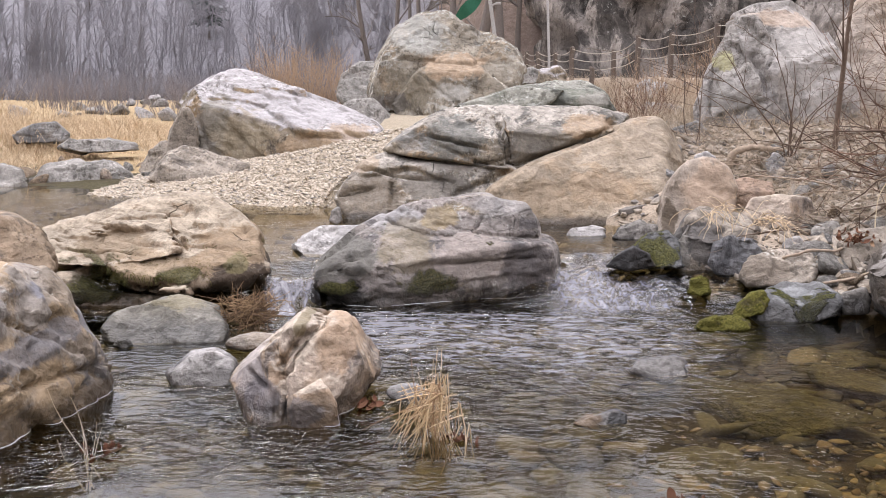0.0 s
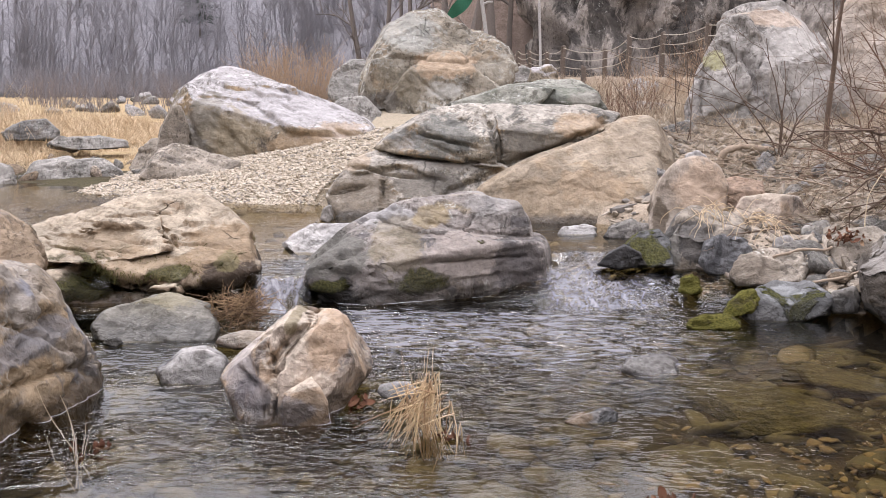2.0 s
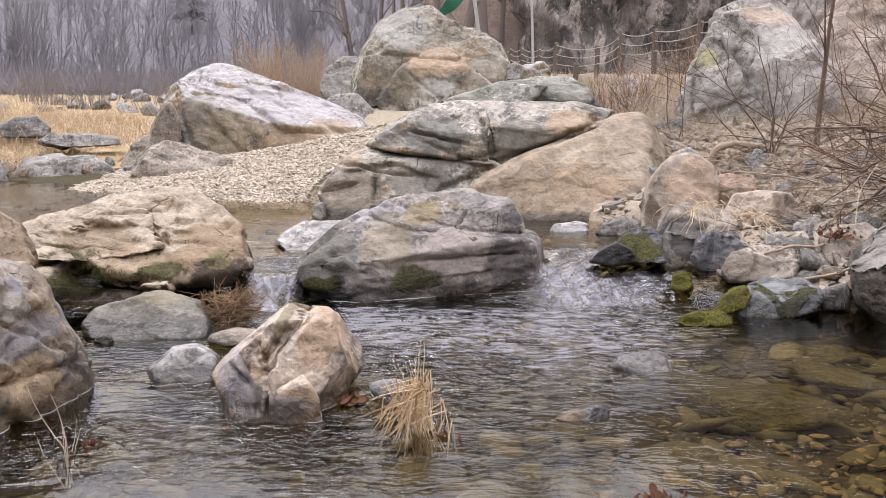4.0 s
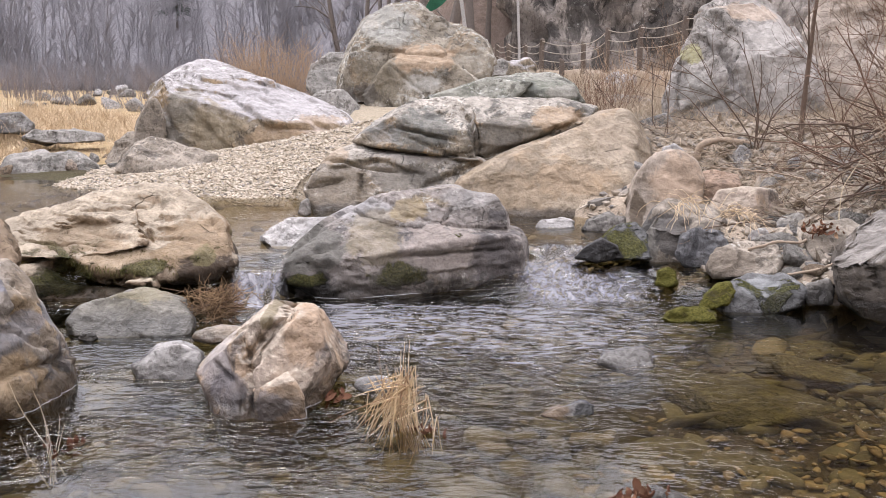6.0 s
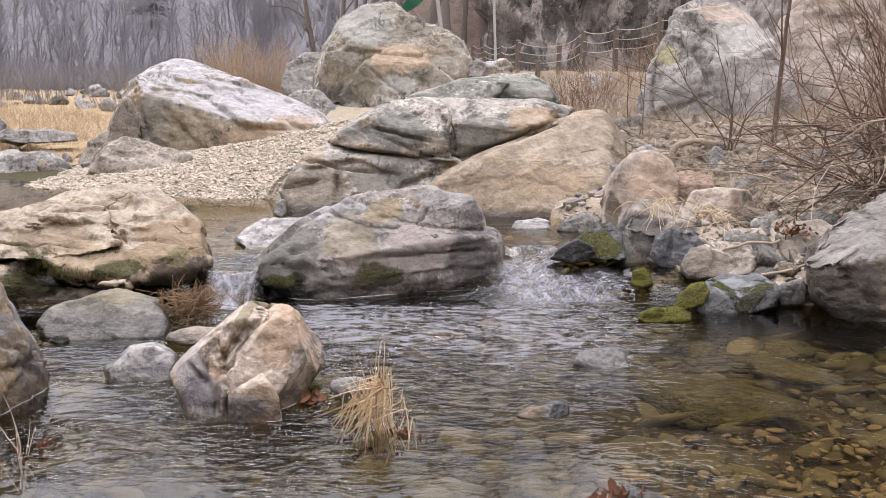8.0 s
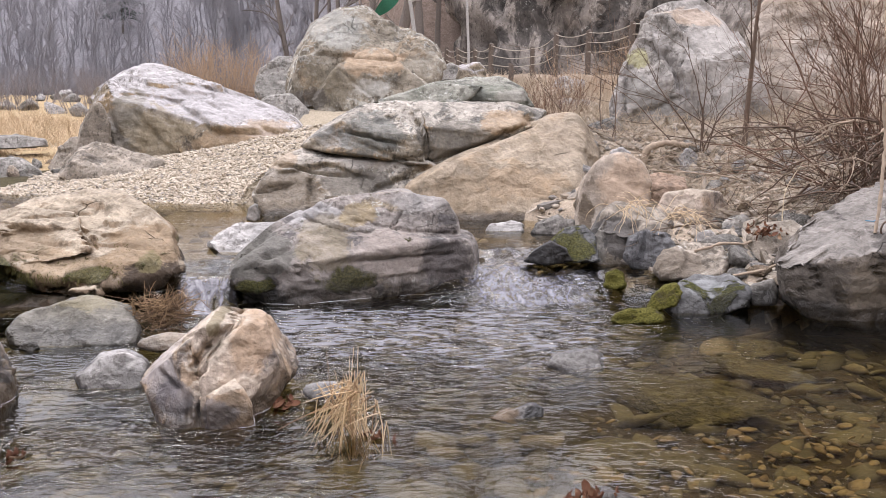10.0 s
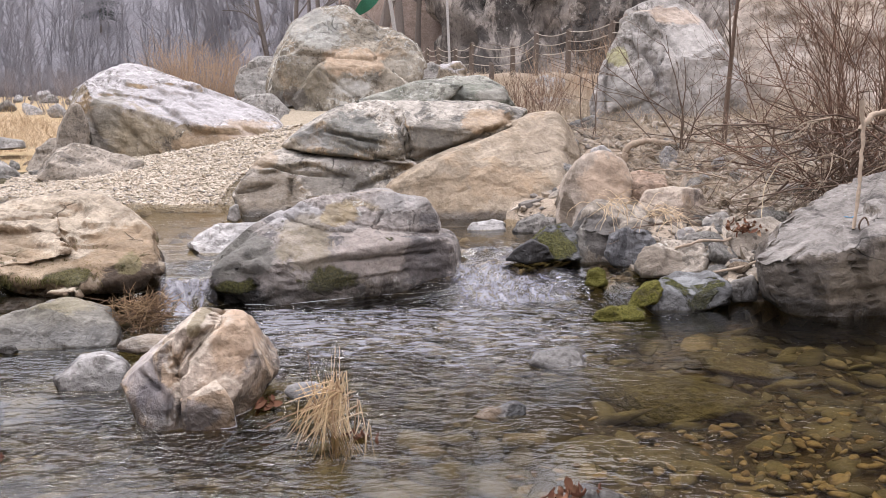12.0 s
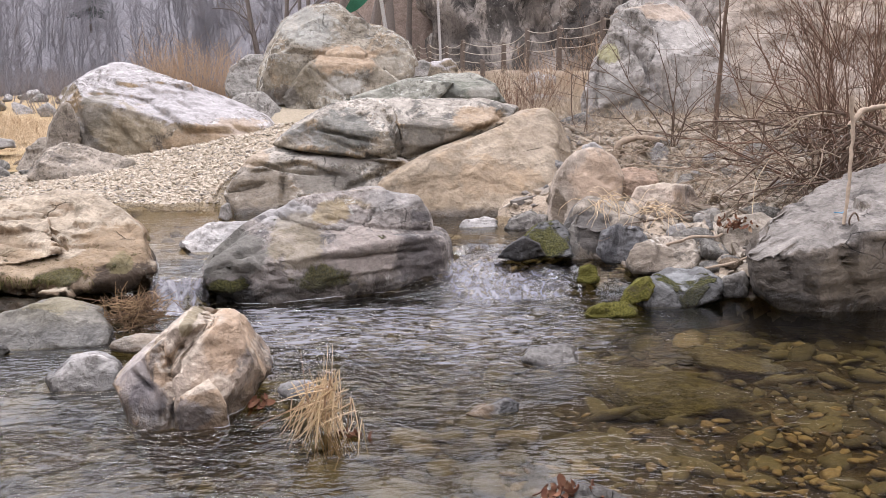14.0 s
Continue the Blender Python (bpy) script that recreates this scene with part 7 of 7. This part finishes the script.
# a green banner hangs from a dark tree stem by the path
flag = thing("banner", (1.2, 30.9, 4.9), "dark green cloth banner hanging slack", "banner")
u, v = np.meshgrid(np.linspace(0, 1, 15), np.linspace(-1, 1, 7))
wide = 0.22 * np.sin(np.pi * np.clip(u * 0.92 + 0.08, 0, 1)) ** 0.7
along, across = np.array([-0.80, 0, -0.72]), np.array([0.55, 0, -0.72])
front = u[..., None] * along * 1.05 + (v * wide)[..., None] * across + (0.05 * np.sin(3 * np.pi * u) + 0.03 * v)[..., None] * np.array([0, 1, 0])
front = front.reshape(-1, 3)
both = np.concatenate([front, front + np.array([0, 0.012, 0])])
quad = grid_faces(15, 7)
part("cloth", sheet("cloth", both, np.concatenate([quad, quad[:, ::-1] + len(front)]), GREEN_CLOTH), flag)

# ---- cliff and woods ----
boulder("cliff", "dark craggy cliff of split rock behind the path", ROCK_CLIFF, (9.5, 41.5, 6.0),
        [(-96, 4, 5.5), (-120, 14, 5.6), (-70, 8, 6.0), (180, 5, 4.6), (0, 5, 9), (90, 0, 7), (-90, 88, 8), (-90, -80, 7), (-150, 30, 6)], seed=91, level=6, crisp=60, lump=0.13, grain=0.3, split=2.5,
        strata=(150, 10, 0.5, 1.1), chips=60, cracks=[(-4.2 + 0.9 * k, -5.4, -1.0, 172 + 9 * (k % 4), 12 - 8 * (k % 3), 0.06, 0.5, 3.0) for k in range(10)])
boulder("cliff", "craggy grey cliff farther along the path", ROCK_CLIFF, (19.0, 36.0, 6.5),
        [(-96, 8, 5.5), (-130, 10, 5.6), (-70, 8, 6.0), (180, 15, 5.6), (0, 5, 9), (90, 0, 7), (-90, 88, 8), (-90, -80, 7)], seed=92, level=6, crisp=60, lump=0.13, grain=0.3, split=2.5,
        strata=(150, 10, 0.5, 1.1), chips=60)


def bare_tree(name, height, radius, seed, material, kids=9, depth=2, sides=5):
    """A leafless tree: a tapered trunk and a crown of forking limbs."""
    dice = np.random.default_rng(seed)
    ob = new(name)
    b = Bundle()
    path = limb((0, 0, -0.5), (dice.normal(0, 0.06), dice.normal(0, 0.06), 1), height, dice, 0.05, 0, 10)
    b.tube(path, np.linspace(radius, radius * 0.25, len(path)), sides + 2)
    part("trunk", b.mesh("trunk", material), ob)
    c = Bundle()
    for _ in range(kids):
        k = dice.uniform(0.3, 0.97)
        p = path[int(k * (len(path) - 1))]
        a = dice.uniform(0, 6.28)
        branch_out(c, p, (math.cos(a) * 0.8, math.sin(a) * 0.8, 0.8), height * dice.uniform(0.18, 0.36), radius * 0.32, dice, depth, 0.14, 0.55, 4, 0, 3, 0.2)
    part("crown", c.mesh("crown", material), ob)
    return ob


dice = np.random.default_rng(101)
NEAR_TREES = [bare_tree("bare_tree", h, r, 200 + k, BARK) for k, (h, r) in enumerate(((11, 0.2), (9, 0.14), (12, 0.24), (8, 0.12), (10, 0.17)))]
spots = [(2.2, 37), (3.0, 38.5), (1.2, 35.5), (4.2, 40), (0.0, 39), (3.5, 44), (-1.0, 42), (1.9, 46), (5.5, 47), (-2.5, 47), (-3.8, 52), (-2, 58),
         (6.6, 37.5), (13.2, 40), (16, 38), (8.9, 50)]
for k, (x, y) in enumerate(spots):
    m = pose(x, y, base_z(x, y, 0.2), dice.normal(0, 2), dice.normal(0, 2), dice.uniform(0, 360))
    if k < 5:
        tree = NEAR_TREES[k]
        tree.matrix_world = m
    else:
        tree = copy_thing(NEAR_TREES[k % 5], m)
    tagged(tree, "leafless grey-brown tree on the wooded slope", "tree", "bare trees on the slope")
stem = bare_tree("bare_tree", 6.5, 0.07, 260, BARK, 5, 1)
stem.location = (1.18, 31.7, base_z(1.18, 31.7))
tagged(stem, "thin dark tree stem beside the green banner", "tree")


def far_woods():
    """Very many leafless trees on the far hillside, as one mesh."""
    dice = np.random.default_rng(111)
    b = Bundle()
    for _ in range(820):
        y = 74 + 62 * dice.uniform(0, 1) ** 1.4
        x = dice.uniform(-0.62, 0.12) * y
        z = float(ground_height(x, y))
        h = dice.uniform(4.5, 9.5)
        path = limb((x, y, z - 0.3), (dice.normal(0, 0.08), 0, 1), h, dice, 0.06, 0, 5)
        b.tube(path, np.linspace(0.05, 0.015, len(path)), 3)
        for _ in range(24):
            k = dice.uniform(0.2, 1)
            p = path[0] + (path[-1] - path[0]) * k
            q = limb(p, (dice.normal(0, 0.6), dice.normal(0, 0.4), dice.uniform(0.4, 1.2)), h * dice.uniform(0.12, 0.34), dice, 0.15, 0, 2)
            b.tube(q, np.array([0.035, 0.022, 0.01]), 3)
    for _ in range(900):    # undergrowth at the foot of the hill
        y = dice.uniform(62, 84)
        x = dice.uniform(-0.6, 0.0) * y
        z = float(ground_height(x, y))
        for _ in range(6):
            q = limb((x, y, z), (dice.normal(0, 0.5), dice.normal(0, 0.3), 1), dice.uniform(0.8, 2.6), dice, 0.15, 0, 2)
            b.tube(q, np.array([0.035, 0.025, 0.01]), 3)
    ob = new("far_woods", b.mesh("far_woods", HAZED_TWIG))
    tagged(ob, "leafless woods on the far hillside, mist mixed into their grey", "woods", kind="stuff")


far_woods()


def conifer(x, y, tall, seed):
    dice = np.random.default_rng(seed)
    ob = thing("conifer", (x, y, base_z(x, y)), "dark green-grey conifer among bare trees far off", "tree", "conifers far off")
    b = Bundle()
    b.tube([(0, 0, 0), (0, 0, tall)], [0.12, 0.02], 5)
    part("trunk", b.mesh("trunk", BARK), ob)
    c = Bundle()
    for _ in range(420):
        h = tall * dice.uniform(0.15, 1.0)
        r = (tall - h) * 0.26 + 0.15
        a = dice.uniform(0, 6.28)
        p = limb((0, 0, h), (math.cos(a), math.sin(a), -0.15), r * dice.uniform(0.6, 1.1), dice, 0.1, 0.05, 3)
        c.tube(p, np.array([0.05, 0.09, 0.06, 0.01]), 3)
    part("crown", c.mesh("crown", CONIFER), ob)


for k, (x, y, tall) in enumerate(((-22, 92, 11), (-24.5, 97, 9), (-36, 100, 10))):
    conifer(x, y, tall, 300 + k)
